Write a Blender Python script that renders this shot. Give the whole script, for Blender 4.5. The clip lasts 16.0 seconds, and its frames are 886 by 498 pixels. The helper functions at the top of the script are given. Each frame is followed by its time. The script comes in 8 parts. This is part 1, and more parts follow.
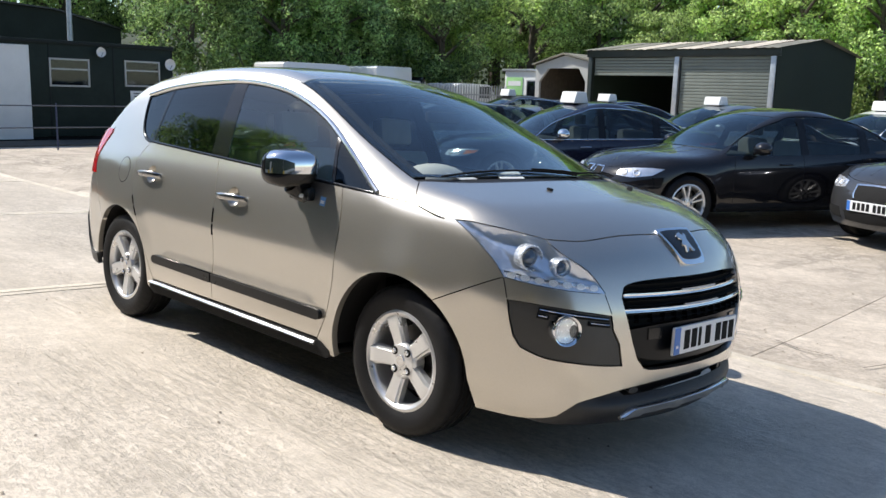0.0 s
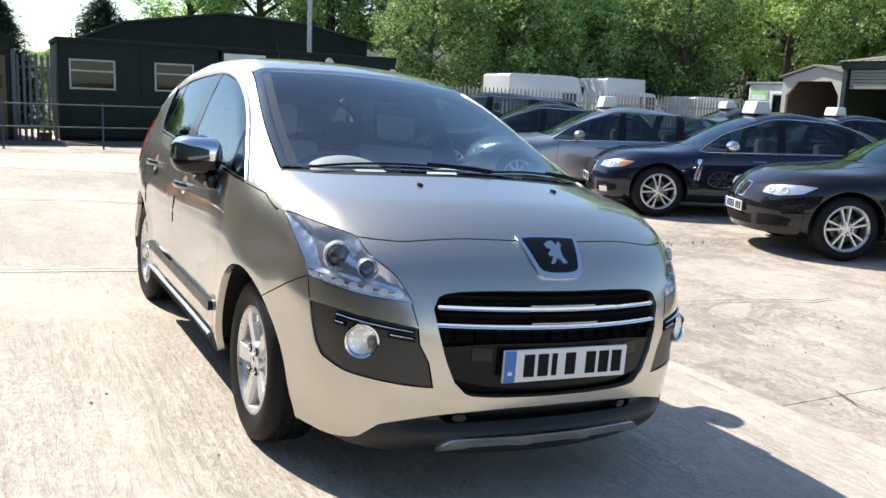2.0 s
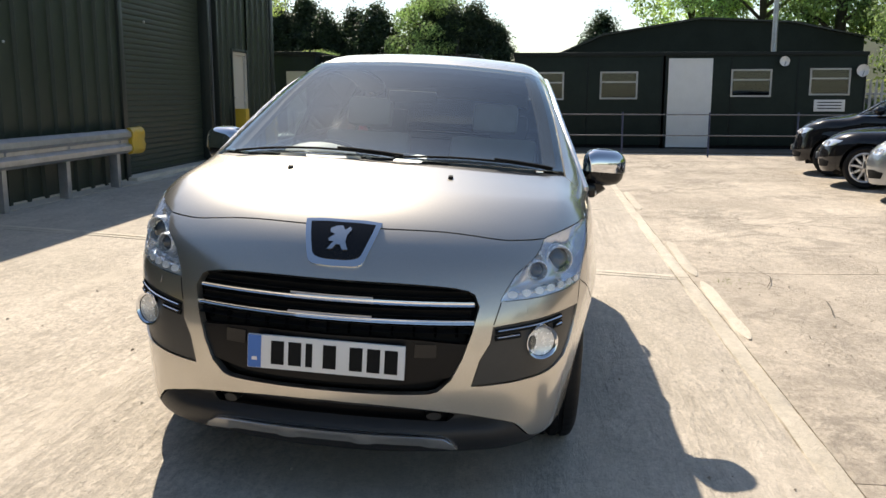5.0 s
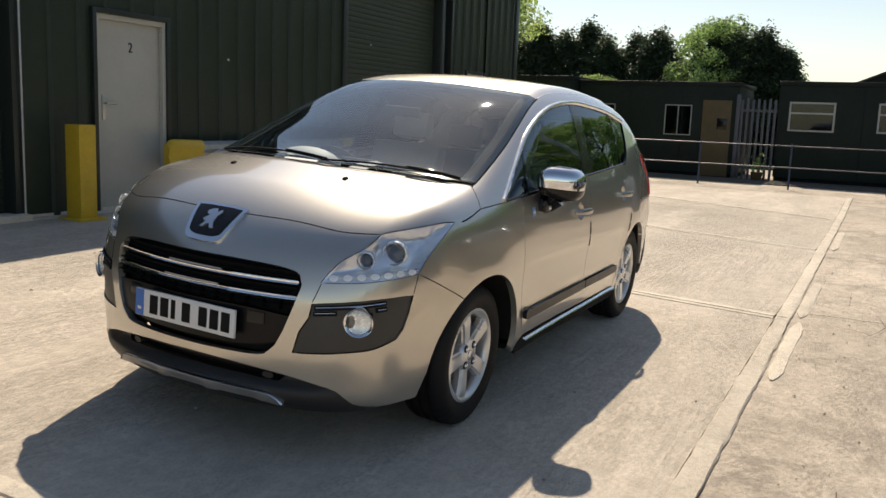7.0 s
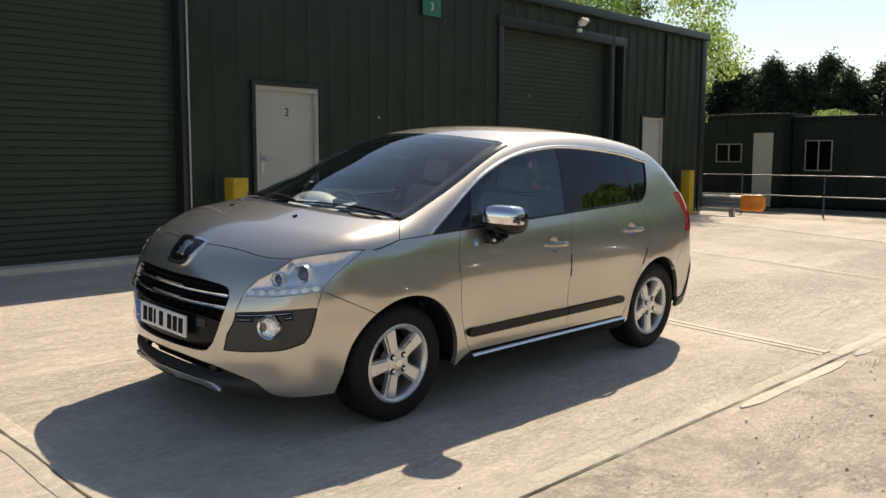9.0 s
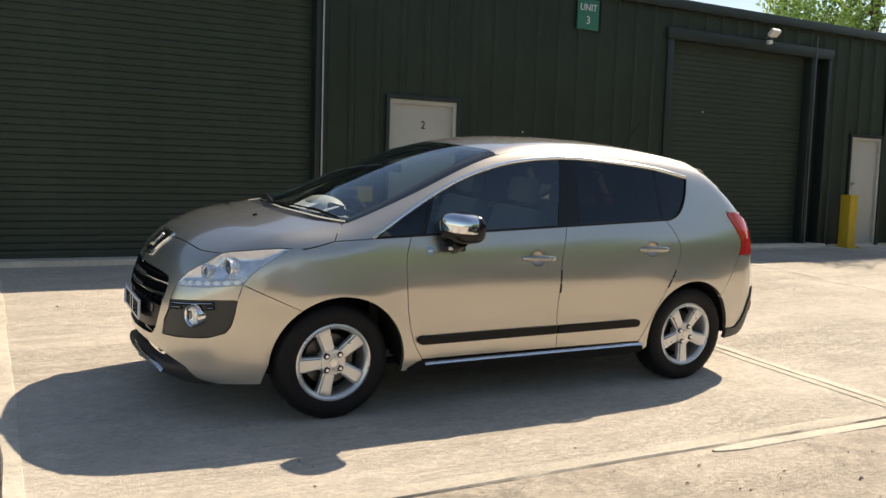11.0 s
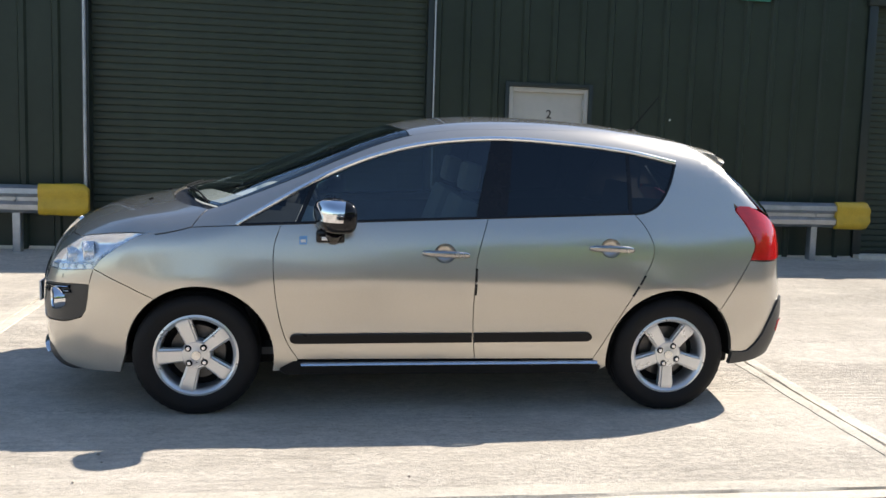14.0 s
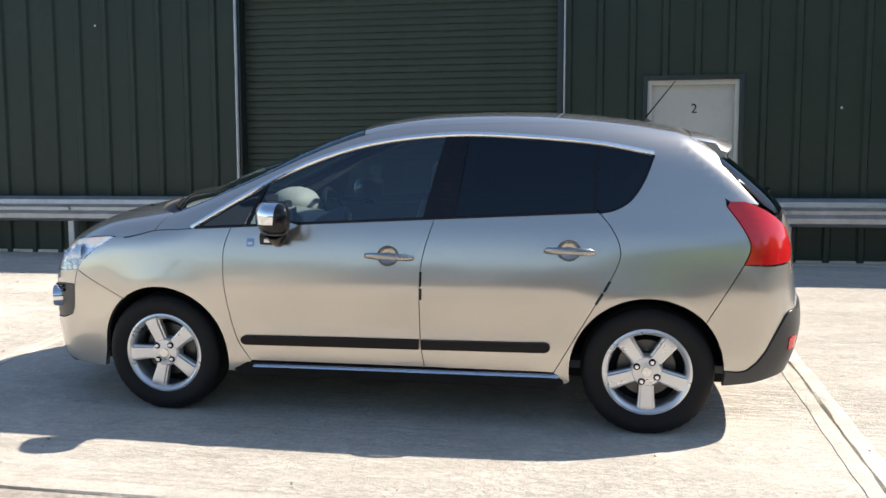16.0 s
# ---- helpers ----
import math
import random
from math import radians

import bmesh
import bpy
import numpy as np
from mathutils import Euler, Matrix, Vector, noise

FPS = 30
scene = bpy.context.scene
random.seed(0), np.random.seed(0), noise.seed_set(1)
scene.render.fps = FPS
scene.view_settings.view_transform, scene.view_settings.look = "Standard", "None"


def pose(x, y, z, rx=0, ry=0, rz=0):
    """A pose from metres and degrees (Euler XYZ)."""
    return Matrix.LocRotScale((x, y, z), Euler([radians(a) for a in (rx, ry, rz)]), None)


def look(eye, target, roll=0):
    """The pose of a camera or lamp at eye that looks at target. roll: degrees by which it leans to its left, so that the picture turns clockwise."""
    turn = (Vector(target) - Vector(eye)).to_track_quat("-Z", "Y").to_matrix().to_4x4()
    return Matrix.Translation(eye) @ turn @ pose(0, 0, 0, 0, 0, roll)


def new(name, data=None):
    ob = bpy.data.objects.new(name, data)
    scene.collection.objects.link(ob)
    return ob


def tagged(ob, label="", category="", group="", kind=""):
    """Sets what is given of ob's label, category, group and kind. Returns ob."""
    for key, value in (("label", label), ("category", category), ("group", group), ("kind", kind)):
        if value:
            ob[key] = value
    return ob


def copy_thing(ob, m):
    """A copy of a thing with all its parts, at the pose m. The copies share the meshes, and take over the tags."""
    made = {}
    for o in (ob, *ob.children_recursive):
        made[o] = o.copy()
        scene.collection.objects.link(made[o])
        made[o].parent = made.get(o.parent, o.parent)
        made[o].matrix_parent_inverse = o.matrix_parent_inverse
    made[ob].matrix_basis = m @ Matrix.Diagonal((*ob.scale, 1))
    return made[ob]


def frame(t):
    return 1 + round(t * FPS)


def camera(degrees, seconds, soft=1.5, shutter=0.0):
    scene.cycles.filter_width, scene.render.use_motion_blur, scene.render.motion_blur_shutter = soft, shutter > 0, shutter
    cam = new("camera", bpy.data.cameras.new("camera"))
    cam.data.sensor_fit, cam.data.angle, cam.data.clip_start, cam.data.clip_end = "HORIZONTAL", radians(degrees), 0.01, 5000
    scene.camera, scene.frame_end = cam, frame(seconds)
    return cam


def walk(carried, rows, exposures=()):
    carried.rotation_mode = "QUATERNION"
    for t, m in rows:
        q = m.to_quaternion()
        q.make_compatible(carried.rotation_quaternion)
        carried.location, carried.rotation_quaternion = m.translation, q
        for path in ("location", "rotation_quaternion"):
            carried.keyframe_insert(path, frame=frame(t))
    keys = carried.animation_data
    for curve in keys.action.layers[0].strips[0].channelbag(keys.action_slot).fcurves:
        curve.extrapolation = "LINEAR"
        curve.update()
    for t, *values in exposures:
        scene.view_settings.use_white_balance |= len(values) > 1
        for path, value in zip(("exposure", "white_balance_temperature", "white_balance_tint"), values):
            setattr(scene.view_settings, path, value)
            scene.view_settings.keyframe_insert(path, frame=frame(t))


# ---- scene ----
cam = camera(54.2, 16.0)
PATH = [
    (0, (3.976, -3.269, 1.537), (2.592, -1.87, 1.181), 1.7),
    (0.5, (4.178, -2.911, 1.5), (2.69, -1.625, 1.137), 2.3),
    (1, (4.437, -2.518, 1.494), (2.841, -1.368, 1.136), 2.3),
    (1.5, (4.622, -2.135, 1.492), (2.945, -1.103, 1.138), 2.8),
    (2, (4.683, -1.746, 1.472), (2.942, -0.824, 1.128), 2.4),
    (2.5, (4.8, -1.346, 1.446), (2.977, -0.597, 1.103), 1.8),
    (3, (4.826, -0.906, 1.421), (2.939, -0.352, 1.059), 1.4),
    (3.5, (4.864, -0.471, 1.418), (2.927, -0.127, 1.055), 1.2),
    (4, (4.95, -0.028, 1.42), (2.989, 0.101, 1.048), 0.3),
    (4.2, (4.951, 0.118, 1.406), (2.987, 0.182, 1.038), 0.1),
    (6.3, (4.971, 1.945, 1.414), (3.135, 1.219, 1.091), 1.6),
    (6.5, (4.958, 2.136, 1.416), (3.147, 1.348, 1.096), 1.9),
    (7, (4.869, 2.519, 1.394), (3.105, 1.629, 1.087), 2.2),
    (7.5, (4.893, 3.029, 1.387), (3.202, 2.0, 1.102), 2.4),
    (8, (4.772, 3.485, 1.401), (3.176, 2.306, 1.146), 2.1),
    (8.5, (4.658, 3.919, 1.42), (3.148, 2.626, 1.193), 1.0),
    (9, (4.504, 4.329, 1.434), (3.079, 2.942, 1.219), 0.2),
    (9.3, (4.319, 4.544, 1.411), (2.938, 3.113, 1.197), 0.6),
    (9.5, (4.209, 4.617, 1.415), (2.859, 3.157, 1.203), 0.8),
    (9.7, (4.086, 4.771, 1.424), (2.788, 3.263, 1.218), 1.3),
    (11.8, (2.426, 5.465, 1.37), (1.641, 3.635, 1.181), 0.8),
    (12, (2.289, 5.458, 1.368), (1.532, 3.617, 1.174), 0.6),
    (12.5, (1.89, 5.433, 1.361), (1.246, 3.549, 1.174), 0.2),
    (13, (1.494, 5.451, 1.362), (0.97, 3.531, 1.168), 0.9),
    (13.5, (1.093, 5.448, 1.373), (0.687, 3.5, 1.175), 1.3),
    (14, (0.67, 5.547, 1.356), (0.39, 3.576, 1.156), 1.7),
    (14.5, (0.243, 5.578, 1.33), (0.097, 3.593, 1.126), 2.2),
    (15, (-0.227, 5.495, 1.327), (-0.209, 3.504, 1.134), 1.2),
    (15.5, (-0.691, 5.487, 1.347), (-0.486, 3.506, 1.158), 0.5),
    (16, (-1.1, 5.29, 1.323), (-0.732, 3.333, 1.135), -0.1),
]
walk(cam, [(t, look(eye, target, roll)) for t, eye, target, roll in PATH], [(0, 0.42, 6350, 10), (2.5, 0.67, 6400, 10), (4.2, 0.56, 6750, 10), (6.3, 0.0, 7700, 12), (8, 0.04, 7700, 12), (9.7, 0.16, 7750, 12), (12, 0.37, 7750, 11), (12.5, 0.39, 7700, 11), (13, 0.43, 7250, 11), (14, 0.56, 6500, 10), (16, 0.70, 6450, 10)])

# ---- light ----
SUN_WAY = Vector((1.03, 0.43, -1.115)).normalized()
sun = new("sun", bpy.data.lights.new("sun", "SUN"))
sun.data.energy, sun.data.angle, sun.data.color = 5.0, radians(0.55), (1.0, 0.945, 0.86)
sun.matrix_world = look((-30, -12, 34), Vector((-30, -12, 34)) + SUN_WAY)
world = bpy.data.worlds.new("sky")
scene.world = world
world.use_nodes = True
sky = world.node_tree.nodes.new("ShaderNodeTexSky")
sky.sky_type, sky.sun_disc = "NISHITA", False
sky.sun_elevation = math.asin(-SUN_WAY.z)
sky.sun_rotation = math.atan2(-SUN_WAY.x, -SUN_WAY.y)
sky.air_density, sky.dust_density, sky.ozone_density = 1.0, 0.45, 2.2
back = world.node_tree.nodes["Background"]
back.inputs["Strength"].default_value = 0.122
world.node_tree.links.new(sky.outputs[0], back.inputs["Color"])


# ---- materials ----
class Mat:
    """A node material with short calls for its nodes."""

    def __init__(self, name, colour=(0.5, 0.5, 0.5), rough=0.6, metal=0.0, **more):
        self.m = bpy.data.materials.new(name)
        self.m.use_nodes = True
        self.t = self.m.node_tree
        self.b = self.t.nodes["Principled BSDF"]
        self.set("Base Color", (*colour, 1))
        self.set("Roughness", rough)
        self.set("Metallic", metal)
        for key, value in more.items():
            self.set(key.replace("_", " "), value)
        self._where = None

    def set(self, key, value):
        if isinstance(value, bpy.types.NodeSocket):
            self.t.links.new(value, self.b.inputs[key])
        else:
            self.b.inputs[key].default_value = value

    def node(self, kind, **inputs):
        n = self.t.nodes.new("ShaderNode" + kind)
        for key, value in inputs.items():
            self.join(value, n.inputs[int(key[1:]) if key[0] == "i" and key[1:].isdigit() else key.replace("_", " ")])
        return n

    def join(self, value, socket):
        if isinstance(value, bpy.types.NodeSocket):
            self.t.links.new(value, socket)
        else:
            socket.default_value = value

    def where(self, scale=(1, 1, 1), turn=(0, 0, 0)):
        if self._where is None:
            self._where = self.node("TexCoord").outputs["Object"]
        return self.node("Mapping", Vector=self._where, Scale=scale, Rotation=turn).outputs[0]

    def noise(self, scale, detail=4, rough=0.6, stretch=(1, 1, 1), warp=0.0):
        n = self.node("TexNoise", Vector=self.where(stretch), Scale=scale, Detail=detail, Roughness=rough, Distortion=warp)
        return n.outputs[0]

    def ramp(self, fac, *stops):
        n = self.node("ValToRGB", Fac=fac)
        e = n.color_ramp.elements
        while len(e) < len(stops):
            e.new(0.5)
        for el, (at, c) in zip(e, stops):
            el.position = at
            el.color = (*c, 1) if isinstance(c, tuple) else (c, c, c, 1)
        return n.outputs[0]

    def mix(self, fac, a, b, how="MIX"):
        n = self.t.nodes.new("ShaderNodeMix")
        n.data_type, n.blend_type = "RGBA", how
        for v, s in ((fac, n.inputs[0]), (a, n.inputs[6]), (b, n.inputs[7])):
            if isinstance(v, tuple):
                v = (*v, 1) if len(v) == 3 else v
            self.join(v, s)
        return n.outputs[2]

    def math(self, how, a, b=0.0, c=0.0):
        n = self.t.nodes.new("ShaderNodeMath")
        n.operation = how
        for v, s in zip((a, b, c), n.inputs):
            self.join(v, s)
        return n.outputs[0]

    def bump(self, height, strength=0.3, distance=0.01):
        self.set("Normal", self.node("Bump", Height=height, Strength=strength, Distance=distance).outputs[0])
        return self

    def random(self):
        return self.node("ObjectInfo").outputs["Random"]


def paint(name, colour, flake=0.0, rough=0.35, metal=0.0, dust=0.12, dust_colour=(0.42, 0.37, 0.30), broad=0.0):
    """Car paint: metallic base, clear coat, a thin uneven film of dust."""
    m = Mat(name, colour, rough, metal, Coat_Weight=1.0, Coat_Roughness=0.03, Coat_IOR=1.5)
    if max(colour) < 0.1:
        m.set("Specular IOR Level", 0.05)
    film = m.ramp(m.noise(3.0, 6, 0.65), (0.35, 0.0), (0.75, 1.0))
    fine = m.noise(160, 2)
    base = m.mix(m.math("MULTIPLY", film, dust), colour, dust_colour)
    if flake:
        base = m.mix(m.math("MULTIPLY", fine, flake), base, tuple(min(1, c * 1.6) for c in colour))
    m.set("Base Color", base)
    m.set("Coat Roughness", m.math("MULTIPLY_ADD", film, 0.05, 0.015))
    if broad:
        wide = m.node("BsdfPrincipled", Base_Color=base, Roughness=0.44, Metallic=metal * 0.96, Coat_Weight=1.0, Coat_Roughness=0.03)
        mixer = m.node("MixShader", i0=broad, i1=m.b.outputs[0], i2=wide.outputs[0])
        m.t.links.new(mixer.outputs[0], m.t.nodes["Material Output"].inputs["Surface"])
    return m.m


def plain(name, colour, rough=0.5, metal=0.0, vary=0.15, scale=6.0, bump=0.0, bump_scale=120, **more):
    """A plain surface with uneven tone and fine grain."""
    m = Mat(name, colour, rough, metal, **more)
    a, b = m.noise(scale, 5), m.noise(scale * 11, 3)
    f = m.math("ADD", m.math("MULTIPLY", a, 0.7), m.math("MULTIPLY", b, 0.3))
    m.set("Base Color", m.mix(m.ramp(f, (0.3, 0.0), (0.7, 1.0)), tuple(c * (1 - vary) for c in colour), tuple(min(1, c * (1 + vary)) for c in colour)))
    m.set("Roughness", m.math("MULTIPLY_ADD", a, 0.2, max(0.02, rough - 0.1)))
    if bump:
        m.bump(m.noise(bump_scale, 3), bump, 0.004)
    return m.m


def glass(name, tint, gloss=0.02, lift=1.0):
    """Clear tinted glass with a gloss that grows towards grazing angles."""
    m = Mat(name)
    out = m.t.nodes["Material Output"]
    clear = m.node("BsdfTransparent", Color=(*tint, 1))
    shine = m.node("BsdfGlossy", Color=(0.86, 0.95, 1, 1), Roughness=gloss)
    facing = m.node("LayerWeight", Blend=0.5).outputs["Facing"]
    amount = m.math("MULTIPLY_ADD", m.math("POWER", facing, 5.0), 0.9, 0.042 * lift)
    mixer = m.node("MixShader", i0=amount, i1=clear.outputs[0], i2=shine.outputs[0])
    m.t.links.new(mixer.outputs[0], out.inputs["Surface"])
    return m.m


def concrete(name, light, dark, ridges=True, rough_amount=0.5, pitted=1.0):
    """Worn yard concrete: tamped ridges along x, stains, tyre-polished patches, grit."""
    m = Mat(name, light, 0.85)
    big = m.noise(0.35, 5, 0.6, warp=0.6)
    mid = m.noise(1.7, 8, 0.74, (0.75, 1, 1), 0.4)
    streak = m.noise(2.6, 8, 0.74, (0.5, 1.3, 1), 0.9)
    grit = m.noise(70, 4, 0.8)
    f = m.math("ADD", m.math("MULTIPLY", big, 0.4), m.math("ADD", m.math("MULTIPLY", mid, 0.3), m.math("MULTIPLY", streak, 0.3)))
    col = m.mix(m.ramp(f, (0.42, 0.0), (0.58, 1.0)), dark, light)
    wear = m.ramp(m.noise(11.0, 8, 0.80, (0.8, 1.0, 1), 0.8), (0.42, 0.0), (0.60, 1.0))
    col = m.mix(m.math("MULTIPLY", wear, 0.46 * pitted), col, tuple(c * 0.72 for c in dark))
    worn = m.ramp(m.noise(0.8, 5, 0.65, (0.3, 1.5, 1), 0.5), (0.40, 0.12), (0.58, 1.0))
    pit = m.math("MULTIPLY", m.ramp(m.noise(34, 4, 0.78, (0.7, 1.25, 1)), (0.40, 1.0), (0.53, 0.0)), worn)
    col = m.mix(m.math("MULTIPLY", pit, 0.52 * pitted), col, tuple(c * 0.55 for c in dark))
    col = m.mix(m.math("MULTIPLY", m.ramp(grit, (0.35, 1.0), (0.5, 0.0)), 0.35), col, tuple(c * 0.5 for c in dark))
    if not ridges:
        vein = m.math("ABSOLUTE", m.math("SUBTRACT", m.noise(0.9, 9, 0.72, (1, 1, 1), 0.6), 0.5))
        vein = m.math("MULTIPLY", m.ramp(vein, (0.0, 1.0), (0.05, 0.0)), m.ramp(m.noise(0.5, 3), (0.42, 0.0), (0.56, 1.0)))
        col = m.mix(m.math("MULTIPLY", vein, 0.62 * pitted), col, tuple(c * 0.45 for c in dark))
    spots = m.ramp(m.noise(9, 3, 0.5), (0.70, 0.0), (0.76, 1.0))
    col = m.mix(m.math("MULTIPLY", spots, 0.25), col, tuple(c * 0.55 for c in dark))
    tone = m.math("MULTIPLY_ADD", m.random(), 0.16, 0.92)
    m.set("Base Color", m.mix(1.0, col, m.node("CombineColor", i0=tone, i1=tone, i2=tone).outputs[0], "MULTIPLY"))
    height = m.math("SUBTRACT", m.math("ADD", m.math("MULTIPLY", grit, 0.5), m.math("MULTIPLY", mid, 0.8)), m.math("MULTIPLY", pit, 0.55))
    if ridges:
        lines = m.ramp(m.noise(4.0, 7, 0.78, (0.55, 3.2, 1), 0.9), (0.40, 0.0), (0.62, 1.0))
        height = m.math("ADD", height, m.math("MULTIPLY", m.math("MULTIPLY", lines, m.ramp(mid, (0.40, 0.1), (0.58, 1.0))), rough_amount * 0.6))
        raked = m.ramp(m.noise(6.0, 6, 0.75, (0.42, 4.2, 1), 0.6), (0.41, 1.0), (0.50, 0.0))
        raked = m.math("MULTIPLY", raked, m.ramp(m.noise(0.55, 5, 0.65, (0.45, 1.2, 1), 0.4), (0.44, 0.0), (0.58, 1.0)))
        height = m.math("SUBTRACT", height, m.math("MULTIPLY", raked, 0.55))
        col = m.mix(m.math("MULTIPLY", raked, 0.24), m.b.inputs["Base Color"].links[0].from_socket, tuple(c * 0.55 for c in dark))
        wave = m.node("TexWave", Vector=m.where(), Scale=5.6, Distortion=7.0, Detail=4.0, Detail_Scale=1.4, Detail_Roughness=0.7)
        wave.bands_direction = "Y"
        band = m.math("MULTIPLY", m.ramp(wave.outputs["Fac"], (0.25, 1.0), (0.70, 0.0)), m.ramp(m.noise(0.7, 5, 0.7, (0.4, 1, 1), 0.4), (0.46, 0.0), (0.56, 1.0)))
        band = m.math("MULTIPLY", band, m.ramp(m.noise(14, 4, 0.7, (0.35, 1, 1)), (0.36, 0.15), (0.56, 1.0)))
        height = m.math("SUBTRACT", height, m.math("MULTIPLY", band, 0.55))
        col = m.mix(m.math("MULTIPLY", band, 0.26), col, tuple(c * 0.6 for c in dark))
        scuff = m.ramp(m.noise(9.0, 6, 0.8, (0.30, 1.6, 1), 0.5), (0.56, 0.0), (0.70, 1.0))
        m.set("Base Color", m.mix(m.math("MULTIPLY", scuff, 0.30), col, tuple(min(0.86, c * 1.12) for c in light)))
    m.bump(height, 0.55, 0.014)
    return m.m


def foliage(name, dark, light):
    m = Mat(name, light, 0.55)
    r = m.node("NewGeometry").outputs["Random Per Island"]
    # bough-sized dark patches, mixed with random leaf tone
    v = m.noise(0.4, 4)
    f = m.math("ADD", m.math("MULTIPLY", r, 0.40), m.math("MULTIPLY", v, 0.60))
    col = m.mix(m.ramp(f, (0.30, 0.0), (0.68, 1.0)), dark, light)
    tone = m.math("MULTIPLY_ADD", m.random(), 0.60, 1.05)
    col = m.mix(1.0, col, m.node("CombineColor", i0=tone, i1=tone, i2=tone).outputs[0], "MULTIPLY")
    m.set("Base Color", col)
    out = m.t.nodes["Material Output"]
    thin = m.node("BsdfTranslucent", Color=col)
    mixer = m.node("MixShader", i0=0.42, i1=m.b.outputs[0], i2=thin.outputs[0])
    m.t.links.new(mixer.outputs[0], out.inputs["Surface"])
    return m.m


BRONZE = paint("bronze_grey_metallic_paint", (0.54, 0.507, 0.452), 0.2, 0.18, 0.96, 0.03, broad=0.50)
GLASS = glass("windscreen_glass", (0.74, 0.82, 0.81), 0.015, 2.4)
CAR_GLASS = glass("car_window_glass", (0.42, 0.48, 0.48), 0.015, 1.4)
FENCE = plain("dull_galvanised_fence", (0.33, 0.34, 0.34), 0.5, 0.35, 0.2, 6)
PALE_GREY = plain("pale_grey_sheet", (0.42, 0.42, 0.40), 0.6, 0, 0.1, 2)
PANE = glass("dark_window_pane", (0.30, 0.32, 0.32), 0.03, 1.0)
PRIVACY = glass("dark_tinted_glass", (0.05, 0.058, 0.065), 0.015, 1.2)
SIDE_GLASS = glass("side_glass", (0.38, 0.46, 0.45), 0.015, 2.2)
CLEAR = glass("clear_lens", (0.97, 0.98, 0.99), 0.02, 2.4)
CHROME_MAT = Mat("chrome", (0.80, 0.81, 0.83), 0.045, 1.0)
CHROME_MAT.set("Roughness", CHROME_MAT.math("MULTIPLY_ADD", CHROME_MAT.ramp(CHROME_MAT.noise(9, 5), (0.45, 0.0), (0.75, 1.0)), 0.07, 0.03))
CHROME = CHROME_MAT.m
SKID = plain("satin_skid_plate", (0.34, 0.34, 0.335), 0.42, 0.8, 0.10)
SATIN = plain("satin_silver", (0.55, 0.55, 0.55), 0.36, 1.0, 0.08)
ALLOY = plain("silver_alloy", (0.70, 0.70, 0.70), 0.30, 0.72, 0.05, 8)
TYRE = plain("tyre_rubber", (0.007, 0.007, 0.008), 0.62, 0, 0.4, 14, 0.3, 160, Specular_IOR_Level=0.25)
PLASTIC = plain("dark_textured_plastic", (0.016, 0.016, 0.017), 0.5, 0, 0.25, 5, 0.3, 300)
GREYPLASTIC = plain("dark_grey_satin_plastic", (0.040, 0.039, 0.037), 0.42, 0, 0.15, 4, 0.1, 300)
GLOSSBLACK = plain("gloss_black", (0.009, 0.009, 0.010), 0.10, 0, 0.2, Specular_IOR_Level=0.35)
MATTBLACK = plain("matt_black", (0.012, 0.012, 0.012), 0.8, 0, 0.3, Specular_IOR_Level=0.15)
RED_LAMP = plain("red_lamp_plastic", (0.55, 0.012, 0.012), 0.12, 0, 0.15, 40, Coat_Weight=1.0)
AMBER = plain("amber_lamp_plastic", (0.75, 0.22, 0.03), 0.2, 0, 0.1)
LAMP_SILVER = plain("lamp_reflector", (0.84, 0.86, 0.90), 0.26, 0.55, 0.18, 60)
LAMP_GREY = plain("lamp_housing", (0.80, 0.82, 0.86), 0.14, 0.72, 0.12, 20)
PROJECTOR = plain("projector_glass", (0.035, 0.04, 0.048), 0.06, 0.0, 0.1, 30, Coat_Weight=1.0)
BRIGHT_TRIM = plain("polished_trim", (0.86, 0.86, 0.86), 0.20, 0.95, 0.05)
HANDLE = plain("satin_chrome_handle", (0.38, 0.37, 0.36), 0.26, 1.0, 0.05)
WHITE_LED = plain("white_lamp_cell", (0.85, 0.88, 0.9), 0.2, 0, 0.03)
PLATE_WHITE = plain("plate_white", (0.74, 0.74, 0.74), 0.4, 0, 0.03)
BADGE_BLUE = plain("badge_blue", (0.16, 0.34, 0.62), 0.4, 0, 0.05)
BLUE = plain("signal_blue", (0.04, 0.16, 0.5), 0.4, 0, 0.05)
INTERIOR = plain("interior_grey_cloth", (0.10, 0.10, 0.10), 0.8, 0, 0.2, 12, 0.2)
DASH = plain("grey_dashboard_skin", (0.27, 0.275, 0.265), 0.6, 0, 0.1, 12, 0.1)
GRILLE_BLACK = plain("satin_black_grille", (0.006, 0.006, 0.007), 0.3, 0, 0.2, Specular_IOR_Level=0.2)
LEATHER = plain("pale_grey_leather", (0.22, 0.215, 0.195), 0.5, 0, 0.12, 12, 0.15)
BADGE_SILVER = plain("badge_silver", (0.7, 0.7, 0.7), 0.2, 1.0, 0.05)
DISC = plain("brake_disc_steel", (0.12, 0.115, 0.11), 0.45, 1.0, 0.2, 20)
GREEN_CLAD = plain("dark_green_coated_steel", (0.025, 0.036, 0.025), 0.40, 0.0, 0.22, 0.9, 0.08, 40, Specular_IOR_Level=0.3)
GREEN_SHUTTER = plain("dark_green_shutter", (0.035, 0.047, 0.033), 0.42, 0, 0.2, 1.4, Specular_IOR_Level=0.3)
SHED_SHUTTER = plain("grey_green_shutter", (0.17, 0.19, 0.165), 0.5, 0.1, 0.15, 2)
